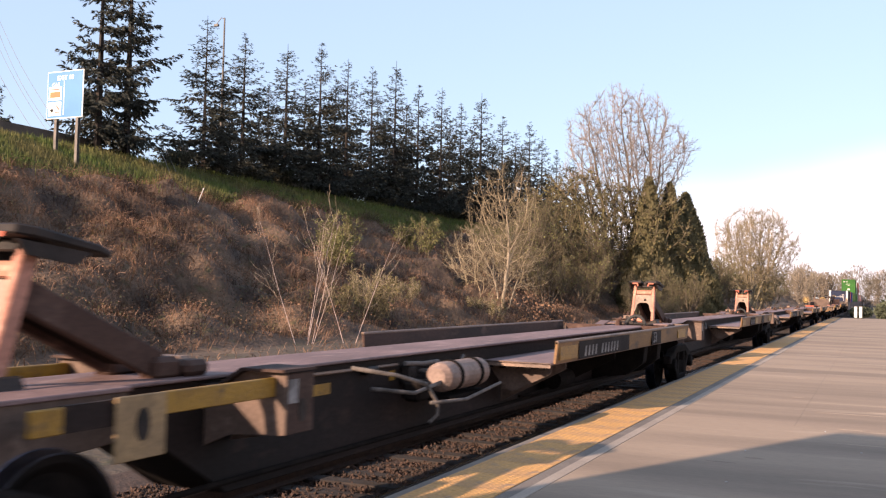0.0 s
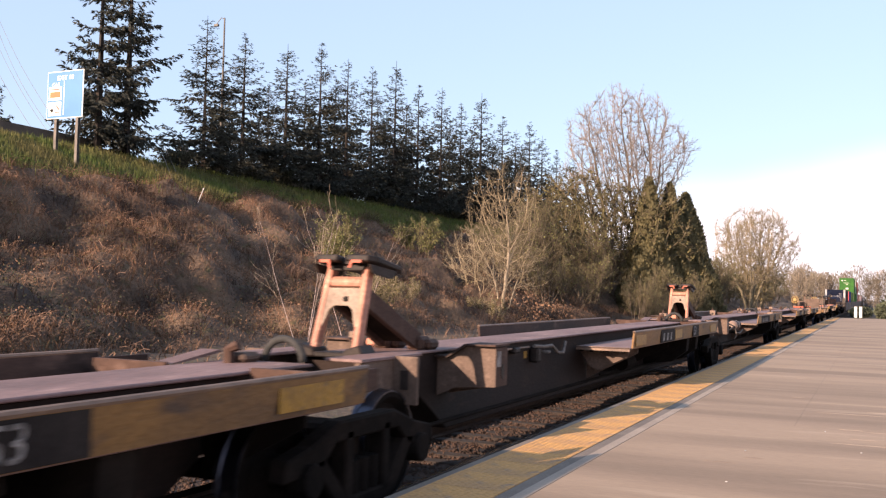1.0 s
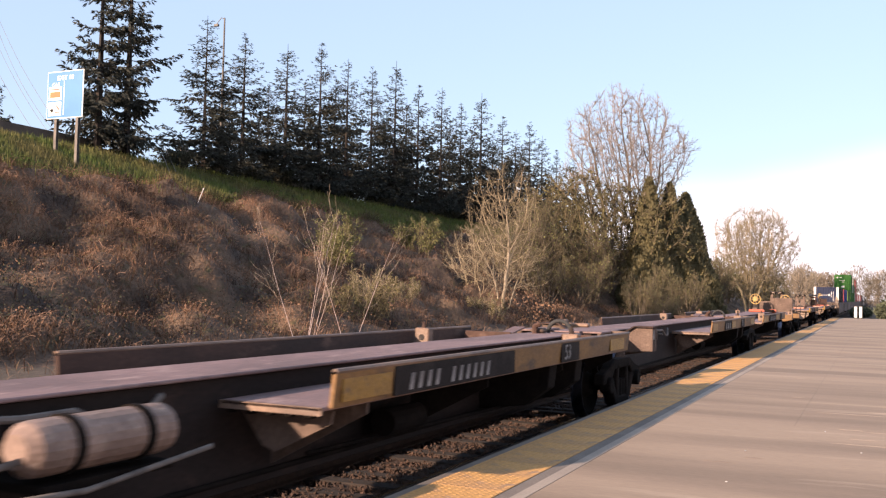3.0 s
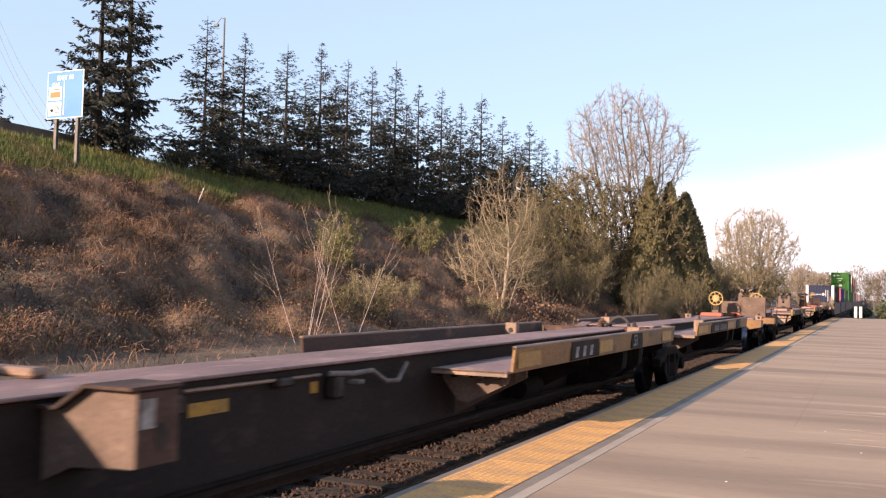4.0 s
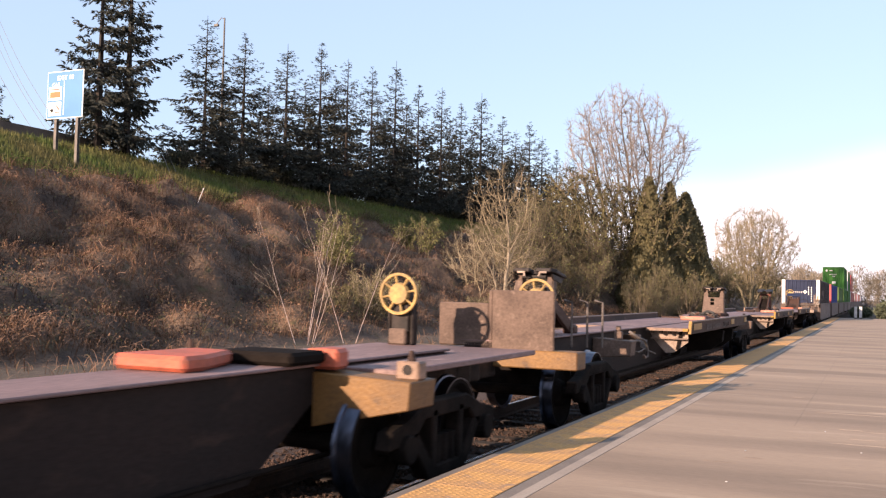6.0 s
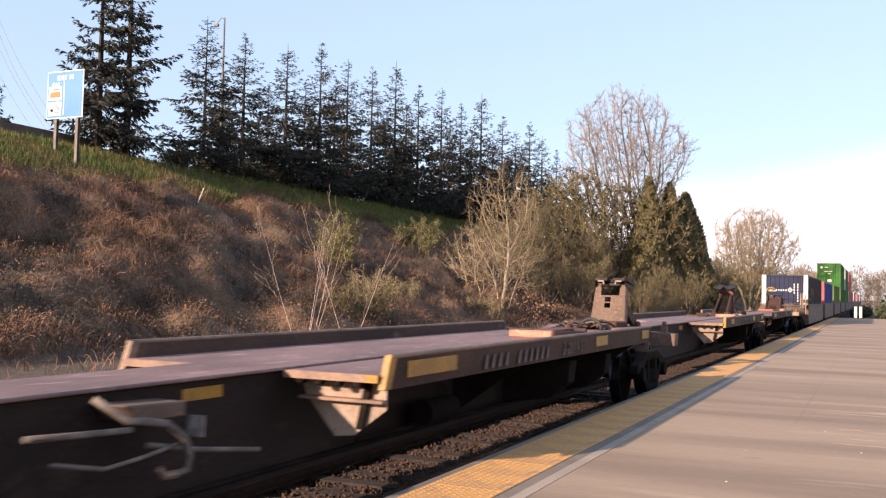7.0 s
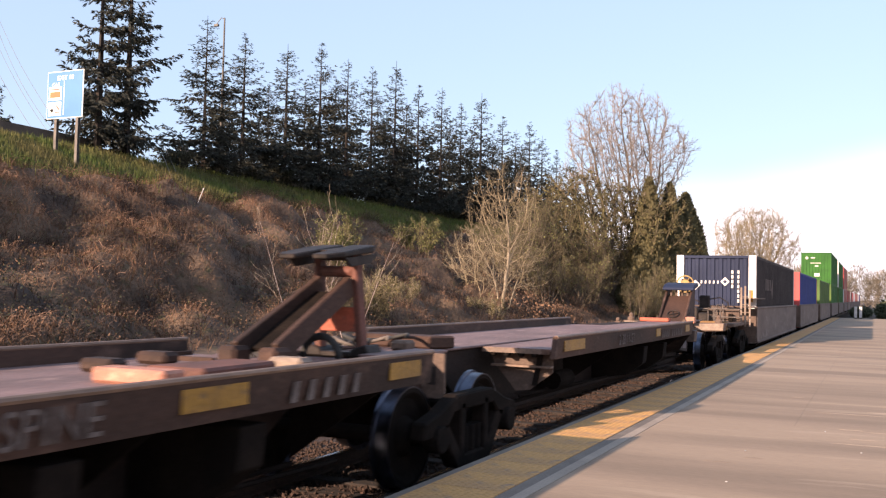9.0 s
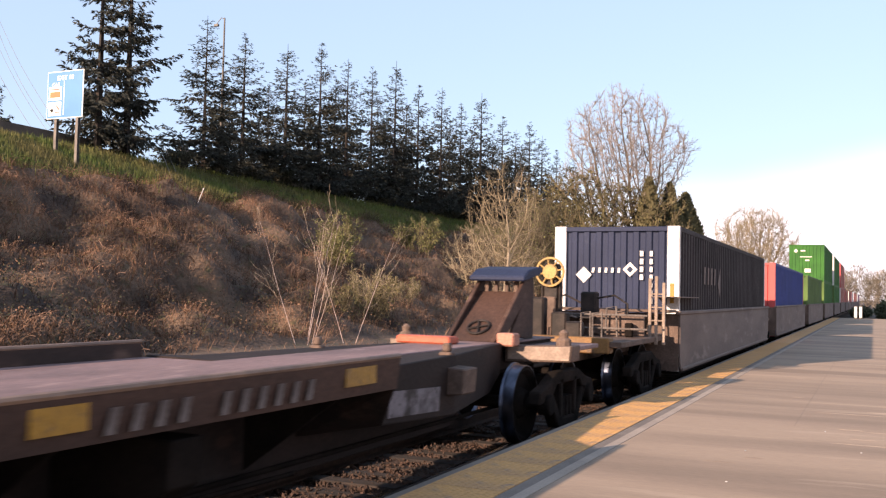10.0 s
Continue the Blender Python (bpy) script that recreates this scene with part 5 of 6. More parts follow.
for k in range(4):
    ob = part("painted_bar", bars(1, 0.5, 0.4, (), 0.1), M["well"], box_1)
    ob.matrix_basis = Matrix.Translation((1.297, 3.0 + 0.5 * k, 1.78)) @ SIDE
ob = part("painted_mark", prism(bmesh.new(), [(5.1, 1.8), (5.5, 1.45), (5.5, 2.2)], "x", 1.294, 1.30), M["well"], box_1)
container(173.9, 0.375, M["red"], M["blue"], "blue container with a red end", M["red"])
container(194.05, 0.375, M["olive"], M["olive"], "faded green container in the well")
container(214.2, 0.375, M["olive"], M["green"], "faded green container under another")
top_box = container(214.2, 3.29, M["green"], M["green"], "bright green container stacked on top")
diamond(-0.8, 2.4, 0.16, 0.018, M["white"], top_box)
flat_mark([(-0.45, 2.36), (-0.1, 2.36), (-0.1, 2.46), (-0.45, 2.46)], 0.018, M["white"], top_box)
flat_mark([(-0.5, 1.9), (0.4, 1.9), (0.4, 1.96), (-0.5, 1.96)], 0.018, M["white"], top_box)
flat_mark([(-0.1, 1.6), (0.2, 1.6), (0.2, 1.72), (-0.1, 1.72)], 0.018, M["white"], top_box)
flat_mark([(-0.15, 0.7), (0.3, 0.7), (0.3, 1.0), (-0.15, 1.0)], 0.018, M["white"], top_box)
container(234.35, 0.375, M["olive"], M["green"], "green container with a pale end in the well", M["olive"])
container(234.35, 3.29, M["green"], M["green"], "green container with a pale stripe stacked on top", M["white"])
container(254.5, 0.375, M["red"], M["rust"], "red container in the well", M["white"])
container(254.5, 3.29, M["rust"], M["rust"], "rust-red container stacked on top", M["red"])
container(274.65, 0.375, M["red"], M["rust"], "worn red container in the well", M["red"])
for k, (f, g, text) in enumerate((("white", "rust", "white-ended container far down the train"), ("red", "white", "white-sided container far down the train"), ("white", "red", "red-sided container far down the train"), ("rust", "rust", "rust-red container far down the train"), ("white", "trailer", "plain white container far down the train"), ("rust", "blue", "blue-sided container far down the train"))):
    container(294.8 + k * 20.15, 0.375, M[f], M[g], text, M[f])
for k in range(13):
    well_unit(151.6 + k * 20.15, k == 0)


def make_trailer():
    """A box trailer on the unit ahead, beside and behind the camera; its shade falls on the platform."""
    thing = empty("trailer", pose(TRACK, -17.1, 0), "white box trailer carried on a spine car", "trailer")
    part("body", box(bmesh.new(), -1.3, 1.3, 0.0, 15.8, 2.2, 5.15), M["trailer"], thing, bevel=0.04)
    part("underframe", box(bmesh.new(), -0.5, 0.5, 1.0, 15.0, 2.02, 2.2), M["under"], thing)
    for x in (-1, 1):
        for y in (12.2, 13.5):
            part("tyre", lathe(bmesh.new(), [(x * 0.75, 0.3), (x * 0.75, 0.48), (x * 0.79, 0.5), (x * 1.21, 0.5), (x * 1.25, 0.48), (x * 1.25, 0.3)], (0, y, 1.54), 24), M["rubber"], thing)
    part("axle", box(bmesh.new(), -1.0, 1.0, 12.1, 13.6, 1.5, 2.03), M["under"], thing)
    part("landing_leg", box(bmesh.new(), -0.9, -0.75, 3.0, 3.2, 1.4, 2.2), M["post"], thing)
    part("landing_leg", box(bmesh.new(), 0.75, 0.9, 3.0, 3.2, 1.4, 2.2), M["post"], thing)
    MOVERS.append((thing, TRACK, -17.1))


make_trailer()


# ---- growth ----
def tubes(name, segs, sides, material, parent=None, label=""):
    """Many tapered sticks in one mesh: rows of start, end and the two radii."""
    s = np.asarray(segs, dtype=float)
    p, q, ra, rb = s[:, 0:3], s[:, 3:6], s[:, 6:7], s[:, 7:8]
    d = q - p
    d /= np.linalg.norm(d, axis=1, keepdims=True) + 1e-9
    ref = np.where(np.abs(d[:, 2:3]) > 0.9, np.array([[1.0, 0, 0]]), np.array([[0, 0, 1.0]]))
    u = np.cross(d, ref)
    u /= np.linalg.norm(u, axis=1, keepdims=True)
    w = np.cross(d, u)
    quads = []
    for k in range(sides):
        a, b = k * math.tau / sides, (k + 1) * math.tau / sides
        na, nb = math.cos(a) * u + math.sin(a) * w, math.cos(b) * u + math.sin(b) * w
        quads.append(np.stack((p + ra * na, p + ra * nb, q + rb * nb, q + rb * na), 1))
    return soup(name, np.concatenate(quads), 4, material, parent, label)


def leaves(name, centres, along, size, width, material, rng, parent=None, label=""):
    """Small pointed four-cornered leaves or sprays at centres, each lying along its way with a random twist."""
    c = np.asarray(centres, dtype=float)
    a = np.asarray(along, dtype=float)
    a = a / (np.linalg.norm(a, axis=1, keepdims=True) + 1e-9)
    r = rng.normal(size=c.shape)
    side = np.cross(a, r)
    side /= np.linalg.norm(side, axis=1, keepdims=True) + 1e-9
    ln = np.asarray(size).reshape(-1, 1) * np.ones((len(c), 1))
    wd = ln * width
    quad = np.stack((c, c + a * ln * 0.45 + side * wd, c + a * ln, c + a * ln * 0.45 - side * wd), 1)
    return soup(name, quad, 4, material, parent, label)


def unit_vector(v):
    return v / (np.linalg.norm(v) + 1e-9)


def grow(rng, p, d, length, r, level, spec, out):
    """One branch and its children. spec: for each level (children, angle, share of length, upward pull, wiggle)."""
    last = level == len(spec) - 1
    kids, angle, share, pull, wig = spec[level]
    steps = 5 if level == 0 else (4 if level == 1 else 3)
    pts = [p]
    for i in range(steps):
        d = unit_vector(d + rng.normal(size=3) * wig + np.array([0, 0, pull]))
        pts.append(pts[-1] + d * length / steps)
    taper = 0.25 if not last else 0.4
    for i in range(steps):
        a, b = r * (1 - (1 - taper) * i / steps), r * (1 - (1 - taper) * (i + 1) / steps)
        out.append((level, *pts[i], *pts[i + 1], a, b))
    if last:
        return
    lo = 0.25 if level == 0 else 0.2
    for k in range(kids):
        f = lo + (1 - lo) * (k + rng.random()) / kids
        i = min(int(f * steps), steps - 1)
        g = f * steps - i
        q = pts[i] * (1 - g) + pts[i + 1] * g
        way = unit_vector(pts[i + 1] - pts[i])
        side = unit_vector(np.cross(way, rng.normal(size=3)))
        ang = radians(angle * (0.75 + 0.5 * rng.random()))
        grow(rng, q, way * math.cos(ang) + side * math.sin(ang), length * share * (1.15 - 0.55 * f) * (0.75 + 0.5 * rng.random()), max(r * (1 - 0.7 * f) * 0.55, 0.006), level + 1, spec, out)


def bare_tree(name, x, y, z, height, r, spec, seed, bark, twig, label, category="tree", stems=1, fan=0.25, bud=None, bud_n=0, bud_size=0.12, thick=1.0, group=""):
    rng = np.random.default_rng(seed)
    thing = empty(name, pose(x, y, z), label, category, group)
    out, owner = [], []
    for k in range(stems):
        a = rng.random() * math.tau
        tilt = fan * (0.4 + 0.8 * rng.random()) if stems > 1 else 0.04
        base = np.array([math.cos(a), math.sin(a), 0]) * (0.12 * stems ** 0.5 if stems > 1 else 0)
        grow(rng, base - np.array([0, 0, 0.25]), unit_vector(np.array([math.cos(a) * tilt, math.sin(a) * tilt, 1.0])), height * (0.8 + 0.35 * rng.random() if stems > 1 else 1.0), r, 0, spec, out)
        owner += [k] * (len(out) - len(owner))
    arr, owner = np.array(out), np.array(owner)
    lv = arr[:, 0]
    cut = 1 if len(spec) > 3 else 0
    for k in range(stems):
        own = arr[(lv <= cut) & (owner == k)][:, 1:]
        tubes("trunk" if stems == 1 else "stem", own, 7, M[bark], thing, "")
    fine = arr[lv > cut][:, 1:].copy()
    if len(fine):
        fine[:, 6:8] = np.maximum(fine[:, 6:8] * thick, 0.006 * thick)
        tubes("crown", fine, 3, M[twig], thing, "fine bare spring twigs")
    if bud:
        tips = arr[lv == lv.max()][:, 1:]
        pick = rng.integers(0, len(tips), bud_n)
        f = rng.random((bud_n, 1))
        c = tips[pick, 0:3] * (1 - f) + tips[pick, 3:6] * f + rng.normal(size=(bud_n, 3)) * 0.05
        leaves("foliage", c, rng.normal(size=(bud_n, 3)) + np.array([0, 0, -0.3]), bud_size * (0.6 + 0.8 * rng.random(bud_n)), 0.3, M[bud], rng, thing)
    return thing


def spread_tree(name, x, y, z, label, crowns, starts, seed, bark, twig, step=0.5, tip=0.012, twigs=3, twig_len=0.5, lift=0.12, bud=None, bud_n=0, bud_size=0.12, clear=0.0, heavy=0.05, droop=0.0, keep=1.7, category="tree", group=""):
    """A tree that grows towards points spread through its crown. crowns: (count, centre, radii); starts: (foot, top) of each stem."""
    rng = np.random.default_rng(seed)
    thing = empty(name, pose(x, y, z), label, category, group)
    cloud = []
    for count, centre, radii in crowns:
        v = rng.normal(size=(count, 3))
        v /= np.linalg.norm(v, axis=1, keepdims=True)
        rad = (clear + (1 - clear) * rng.random((count, 1))) ** 0.45
        lump = 1 + 0.12 * np.sin(v[:, :1] * 5 + seed) * np.sin(v[:, 2:] * 6 + 1)
        cloud.append(v * rad * lump * np.array(radii) + np.array(centre))
    cloud = np.concatenate(cloud)
    nodes, mother = [], []
    for foot, top in starts:
        foot, top = np.array(foot, dtype=float), np.array(top, dtype=float)
        n = max(2, int(np.linalg.norm(top - foot) / step))
        bend = rng.normal(size=3) * 0.06 * np.linalg.norm(top - foot)
        for i in range(n + 1):
            g = i / n
            mother.append(len(nodes) - 1 if i else -1)
            nodes.append(foot + (top - foot) * g + bend * math.sin(math.pi * g) + rng.normal(size=3) * 0.05 * step * (i > 0))
    p = np.array(nodes)
    near = np.full(len(cloud), 1e9)
    who = np.zeros(len(cloud), dtype=int)
    fresh = 0
    way_of = np.array([unit_vector(p[i] - p[m]) if m >= 0 else (0, 0, 1.0) for i, m in enumerate(mother)])
    for turn in range(120):
        d = np.linalg.norm(cloud[:, None, :] - p[None, fresh:, :], axis=2)
        k = d.argmin(1)
        m = d[np.arange(len(cloud)), k]
        better = m < near
        near = np.where(better, m, near)
        who = np.where(better, k + fresh, who)
        live = near > step * 1.1
        cloud, near, who = cloud[live], near[live], who[live]
        if not len(cloud):
            break
        pull = np.zeros_like(p)
        sees = near < max(step * 7, near.min() * 1.05)
        way = cloud[sees] - p[who[sees]]
        np.add.at(pull, who[sees], way / np.linalg.norm(way, axis=1, keepdims=True))
        owners = np.unique(who[sees])
        born = np.bincount([m for m in mother if m >= 0], minlength=len(p))[owners]
        aim = pull[owners] / (np.linalg.norm(pull[owners], axis=1, keepdims=True) + 1e-9)
        ahead = (aim * way_of[owners]).sum(1)
        fit = ((born > 0) & (born < 3) & (ahead > -0.3)) | (ahead > 0.45)
        owners, born, aim = owners[fit], born[fit], aim[fit]
        if not len(owners):
            cloud, near, who = cloud[~sees], near[~sees], who[~sees]
            fresh = len(p) - 1
            if not len(cloud):
                break
            continue
        dirs = aim + way_of[owners] * np.where(born > 0, 0.35, keep)[:, None] + rng.normal(size=(len(owners), 3)) * 0.14 + np.array([0, 0, lift])
        dirs /= np.linalg.norm(dirs, axis=1, keepdims=True)
        young = p[owners] + dirs * step
        free = np.array([np.min(((p - q) ** 2).sum(1)) > (0.55 * step) ** 2 for q in young])
        if not free.any():
            cloud, near, who = cloud[~sees], near[~sees], who[~sees]
            fresh = len(p) - 1
            if not len(cloud):
                break
            continue
        owners, dirs = owners[free], dirs[free]
        fresh = len(p)
        p = np.concatenate((p, young[free]))
        mother += owners.tolist()
        way_of = np.concatenate((way_of, dirs))
        if len(p) > 9000:
            break
    n = len(p)
    load = np.zeros(n)
    children = np.zeros(n, dtype=int)
    for i in range(n - 1, -1, -1):
        if children[i] == 0:
            load[i] = tip ** 2.1
        if mother[i] >= 0:
            load[mother[i]] += load[i]
            children[mother[i]] += 1
    r = load ** (1 / 2.1)
    segs = np.array([(*p[mother[i]], *p[i], min(r[mother[i]], r[i] * 1.35), r[i]) for i in range(n) if mother[i] >= 0])
    thick = segs[:, 7] > heavy
    tubes("trunk", segs[thick], 7, M[bark], thing)
    rest = [segs[~thick]]
    ends = np.array([i for i in range(n) if mother[i] >= 0 and r[i] < tip * 3.2])
    tips = []
    for _ in range(twigs):
        q = p[ends]
        d = q - p[[mother[i] for i in ends]]
        d /= np.linalg.norm(d, axis=1, keepdims=True) + 1e-9
        d = d + rng.normal(size=d.shape) * 0.5 + np.array([0, 0, 0.15 - droop])
        d /= np.linalg.norm(d, axis=1, keepdims=True)
        ln = twig_len * (0.4 + 0.9 * rng.random((len(ends), 1)))
        mid = q + d * ln * 0.5
        e = mid + (d + rng.normal(size=d.shape) * 0.3 + np.array([0, 0, 0.25 - droop])) * ln * 0.5
        a, b, c = np.full((len(ends), 1), tip * 0.75), np.full((len(ends), 1), tip * 0.6), np.full((len(ends), 1), tip * 0.35)
        rest += [np.concatenate((q, mid, a, b), 1), np.concatenate((mid, e, b, c), 1)]
        tips.append(np.concatenate((mid, e), 1))
    tubes("crown", np.concatenate(rest), 3, M[twig], thing, "fine bare spring twigs")
    if bud:
        t = np.concatenate(tips)
        pick, g = rng.integers(0, len(t), bud_n), rng.random((bud_n, 1))
        c = t[pick, :3] * (1 - g) + t[pick, 3:] * g
        leaves("foliage", c, rng.normal(size=(bud_n, 3)), bud_size * (0.6 + 0.8 * rng.random(bud_n)), 0.3, M[bud], rng, thing)
    return thing


def conifer(name, x, y, z, height, radius, seed, label, sparse=1.0, group="firs along the crest", needle="needle", bare=0.06, spray=1.0, gap=1.0):
    """A fir: a straight trunk and uneven tiers of drooping boughs that turn up at their ends, with side branchlets hung with needle sprays."""
    rng = np.random.default_rng(seed)
    thing = empty(name, pose(x, y, z, 0, 0, rng.random() * 360), label, "tree", group)
    sticks = []
    n = 12
    for i in range(n):
        a, b = i / n, (i + 1) / n
        sticks.append((0, 0, height * a - 0.4, 0, 0, height * b - (0.4 if i < n - 1 else 0.0), 0.014 * height * (1 - a) + 0.014, 0.014 * height * (1 - b) + 0.01))
    centres, along, size = [], [], []
    up = np.array([0, 0, 1.0])

    def hang(p, way, ln, count):
        for _ in range(count):
            centres.append(p + rng.normal(size=3) * 0.03)
            along.append(way + rng.normal(size=3) * 0.35 + np.array([0, 0, -0.35]))
            size.append(ln * (0.6 + 0.7 * rng.random()))

    h = height * bare
    lean = rng.random() * 6
    while h < height * 0.975:
        f = h / height
        tier = 0.62 + 0.5 * rng.random()
        reach = radius * min(1.0, ((1 - f) / 0.78)) ** 0.92 * tier + 0.06
        small = 0.45 + 0.55 * min(1.0, (1 - f) / 0.5)
        for k in range(rng.integers(4, 7) if f < 0.8 else rng.integers(3, 5)):
            az = rng.random() * math.tau
            thin = 0.75 + 0.25 * math.sin(2 * az + lean + 4 * f) + 0.15 * math.sin(5 * az - 9 * f)
            ln = reach * (0.55 + 0.55 * rng.random()) * min(1.0, 0.4 + thin * 0.7)
            droop = -0.15 - 0.5 * (1 - f) * rng.random() + 0.9 * max(0.0, f - 0.45)
            tip = 0.25 + 0.3 * rng.random()
            flat = np.array([math.cos(az), math.sin(az), 0])
            cross = np.array([-math.sin(az), math.cos(az), 0])
            start = np.array([0, 0, h + rng.normal() * 0.12])
            steps = max(2, int(ln / 0.3))
            prev = start
            for j in range(1, steps + 1):
                g = j / steps
                q = start + flat * ln * g + up * (droop * ln * g + tip * ln * g * g) + rng.normal(size=3) * 0.025
                sticks.append((*prev, *q, 0.026 * (1.15 - g), 0.026 * (1.1 - g) * 0.8))
                way = unit_vector(q - prev)
                full = 0.35 if g < 0.25 else 1.0
                hang(prev + (q - prev) * rng.random(), way, 0.27 * spray * small, int(3.4 * full * sparse + rng.random()))
                for side in (-1, 1):
                    if rng.random() > full * 0.95:
                        continue
                    bl = (0.16 + 0.4 * ln * (1.05 - g)) * (0.5 + 0.6 * rng.random())
                    bw = unit_vector(way * 0.75 + cross * side * 0.8 - up * (0.1 + 0.35 * rng.random()))
                    e = q + bw * bl
                    sticks.append((*q, *e, 0.009, 0.005))
                    m = max(1, int(bl / 0.17 * sparse + rng.random()))
                    for i in range(m):
                        hang(q + bw * bl * (i + rng.random()) / m, bw, 0.27 * spray * small, 3 if f < 0.6 else 2)
                prev = q
            hang(prev, flat + up * 0.3, 0.16 * spray, 1)
        h += gap * height * (0.014 + 0.034 * rng.random() * (1.0 if f > 0.3 else 0.6))
    tubes("trunk", sticks, 4, M["bark_dark"], thing)
    leaves("crown", centres, along, np.array(size), 0.165, M[needle], rng, thing)
    return thing


FIR = "tall dark fir with drooping boughs on the crest"
kinds = [conifer("fir", -43.5, 0, 9.7, 12.0, 3.2, 11 + k, FIR, sparse=1.1) for k in range(4)]
CREST = -43.2
rng = np.random.default_rng(3)
# (y over distance from the line, height over distance) of each fir in the row
row = ((1.223, 0.446), (1.326, 0.442), (1.456, 0.457), (1.573, 0.49), (1.678, 0.481), (1.783, 0.486), (1.893, 0.528), (2.013, 0.498), (2.146, 0.519), (2.27, 0.5),
       (2.41, 0.558), (2.576, 0.523), (2.69, 0.5), (2.816, 0.545), (2.941, 0.523), (3.1, 0.5), (3.3, 0.5), (1.63, 0.43), (1.95, 0.45), (2.2, 0.44), (2.5, 0.46), (2.75, 0.45), (1.4, 0.37), (1.27, 0.36), (1.52, 0.4), (1.85, 0.4), (2.34, 0.43), (2.62, 0.42))
for k, (yr, zr) in enumerate(row):
    d = -CREST + (4.5 if k > 16 else 0.6 * rng.random())
    high = 1.87 + zr * d - 9.7
    base = kinds[k % 4]
    m = pose(-d, yr * d, 9.7 if d < 44 else 9.85, 0, 0, rng.random() * 360)
    sc = high / 12.0
    wide = sc * (1.0 + 0.2 * rng.random()) * (1.15 if k < 3 else 1.0)
    if k < 4:
        base.matrix_basis = m
        base.scale = (wide, wide, sc)
    else:
        twin = copy_thing(base, m)
        twin.scale = (wide, wide, sc)
# two older, more open spruces by the sign and one at the edge
for x, y, high, rad, seed in ((-43.0, 45.1, 17.5, 3.7, 31), (-43.0, 42.7, 16.8, 3.6, 35), (-60.0, 49.0, 8.0, 2.0, 33)):
    conifer("spruce", x, y, slope(np.array([x]), np.array([y]))[0] - 0.05, high, rad, seed, "large open dark spruce with ragged boughs", sparse=0.85, spray=1.25, gap=1.1, group="")


# --- trees by the track ---
SHRUB = [(8, 26, 0.55, 0.04, 0.08), (6, 32, 0.5, 0.05, 0.12), (4, 36, 0.55, 0.05, 0.18), (0, 0, 0, 0.03, 0.2)]
BIRCH = [(5, 20, 0.3, 0.02, 0.035), (4, 30, 0.5, 0.05, 0.12), (0, 0, 0, 0.04, 0.18)]
spread_tree("maple", -22.6, 94, -0.3, "tall bare maple with a rounded crown of pinkish budding twigs", [(2600, (-0.5, -0.2, 16.0), (6.6, 6.2, 7.2)), (300, (0.2, 0, 9.5), (3.6, 3.6, 3.0))],
            [((-0.3, 0, -0.3), (0.6, 0.2, 8.5)), ((-0.7, 0.2, -0.3), (-2.2, -0.6, 8.0)), ((0.5, 0.3, 1.0), (2.2, 1.0, 9.0))], 41, "bark_maple", "twig_maple", step=0.55, tip=0.019, twigs=5, twig_len=0.75, bud="bud_pink", bud_n=6500, bud_size=0.13)
spread_tree("maple", -23.4, 90, -0.3, "old mossy maple with low crooked spreading limbs", [(1500, (-3.4, -1.3, 9.0), (6.2, 5.6, 5.4)), (1000, (3.0, 1.0, 8.2), (5.0, 3.8, 5.0))],
            [((0.4, 0, -0.3), (-0.9, -0.4, 4.0)), ((0.9, 0.3, -0.3), (1.2, 0.3, 4.2))], 44, "bark_maple", "twig_moss", step=0.5, tip=0.03, twigs=4, twig_len=0.65, droop=0.1, heavy=0.1, bud="moss", bud_n=9000, bud_size=0.26)
spread_tree("alder", -25.6, 80, 0.4, "mossy bare alder with olive twigs", [(900, (0, 0, 5.6), (3.4, 3.2, 4.4))], [((0, 0, -0.3), (0.2, 0, 2.4)), ((0.3, 0.3, -0.3), (0.9, 0.6, 2.6))], 43, "bark_maple", "twig_moss", step=0.42, tip=0.024, twigs=3, twig_len=0.6, bud="moss", bud_n=4200, bud_size=0.2)
spread_tree("cherry", -22.8, 58.8, -0.25, "slender bare tree with a fan of upswept pale twigs", [(1100, (0.1, 0, 6.4), (2.7, 2.6, 4.3)), (700, (0.0, 0, 4.2), (3.5, 3.0, 2.6))],
            [((-0.1, 0, -0.2), (-0.5, 0, 3.2)), ((0.1, 0.1, -0.2), (0.5, 0.2, 4.4)), ((0.3, -0.1, -0.2), (1.1, 0.0, 2.6)), ((-0.2, -0.1, -0.2), (-1.3, -0.3, 2.2))], 45, "bark_fan", "twig_olive", step=0.33, tip=0.0085, twigs=3, twig_len=0.55, lift=0.3, heavy=0.03, bud="bud", bud_n=500, bud_size=0.07)
spread_tree("cherry", -25.4, 59.2, 0.9, "low rounded bare bush-like tree with brown twigs", [(380, (0, 0, 2.9), (2.0, 2.0, 2.5))], [((0, 0, -0.2), (0.1, 0, 1.0)), ((0.2, 0.1, -0.2), (0.5, 0.2, 1.2))], 46, "bark", "twig_olive", step=0.28, tip=0.008, twigs=4, twig_len=0.4, lift=0.2, bud="bud", bud_n=500, bud_size=0.07)
spread_tree("trackside_tree", -16.9, 147, -0.3, "rounded bare tree catching yellow evening light", [(2600, (0.6, 0.2, 9.4), (6.4, 6.0, 6.3))], [((0, 0, -0.3), (0.2, 0, 4.5)), ((0.4, 0.2, -0.3), (1.9, 0.6, 4.6)), ((-0.4, 0.1, -0.3), (-1.9, -0.4, 4.4)), ((0.1, 0.4, -0.3), (0.9, 1.2, 5.2))], 47, "bark", "twig_olive", step=0.6, tip=0.02, twigs=8, twig_len=1.0, lift=0.3, bud="bud", bud_n=2600, bud_size=0.2)
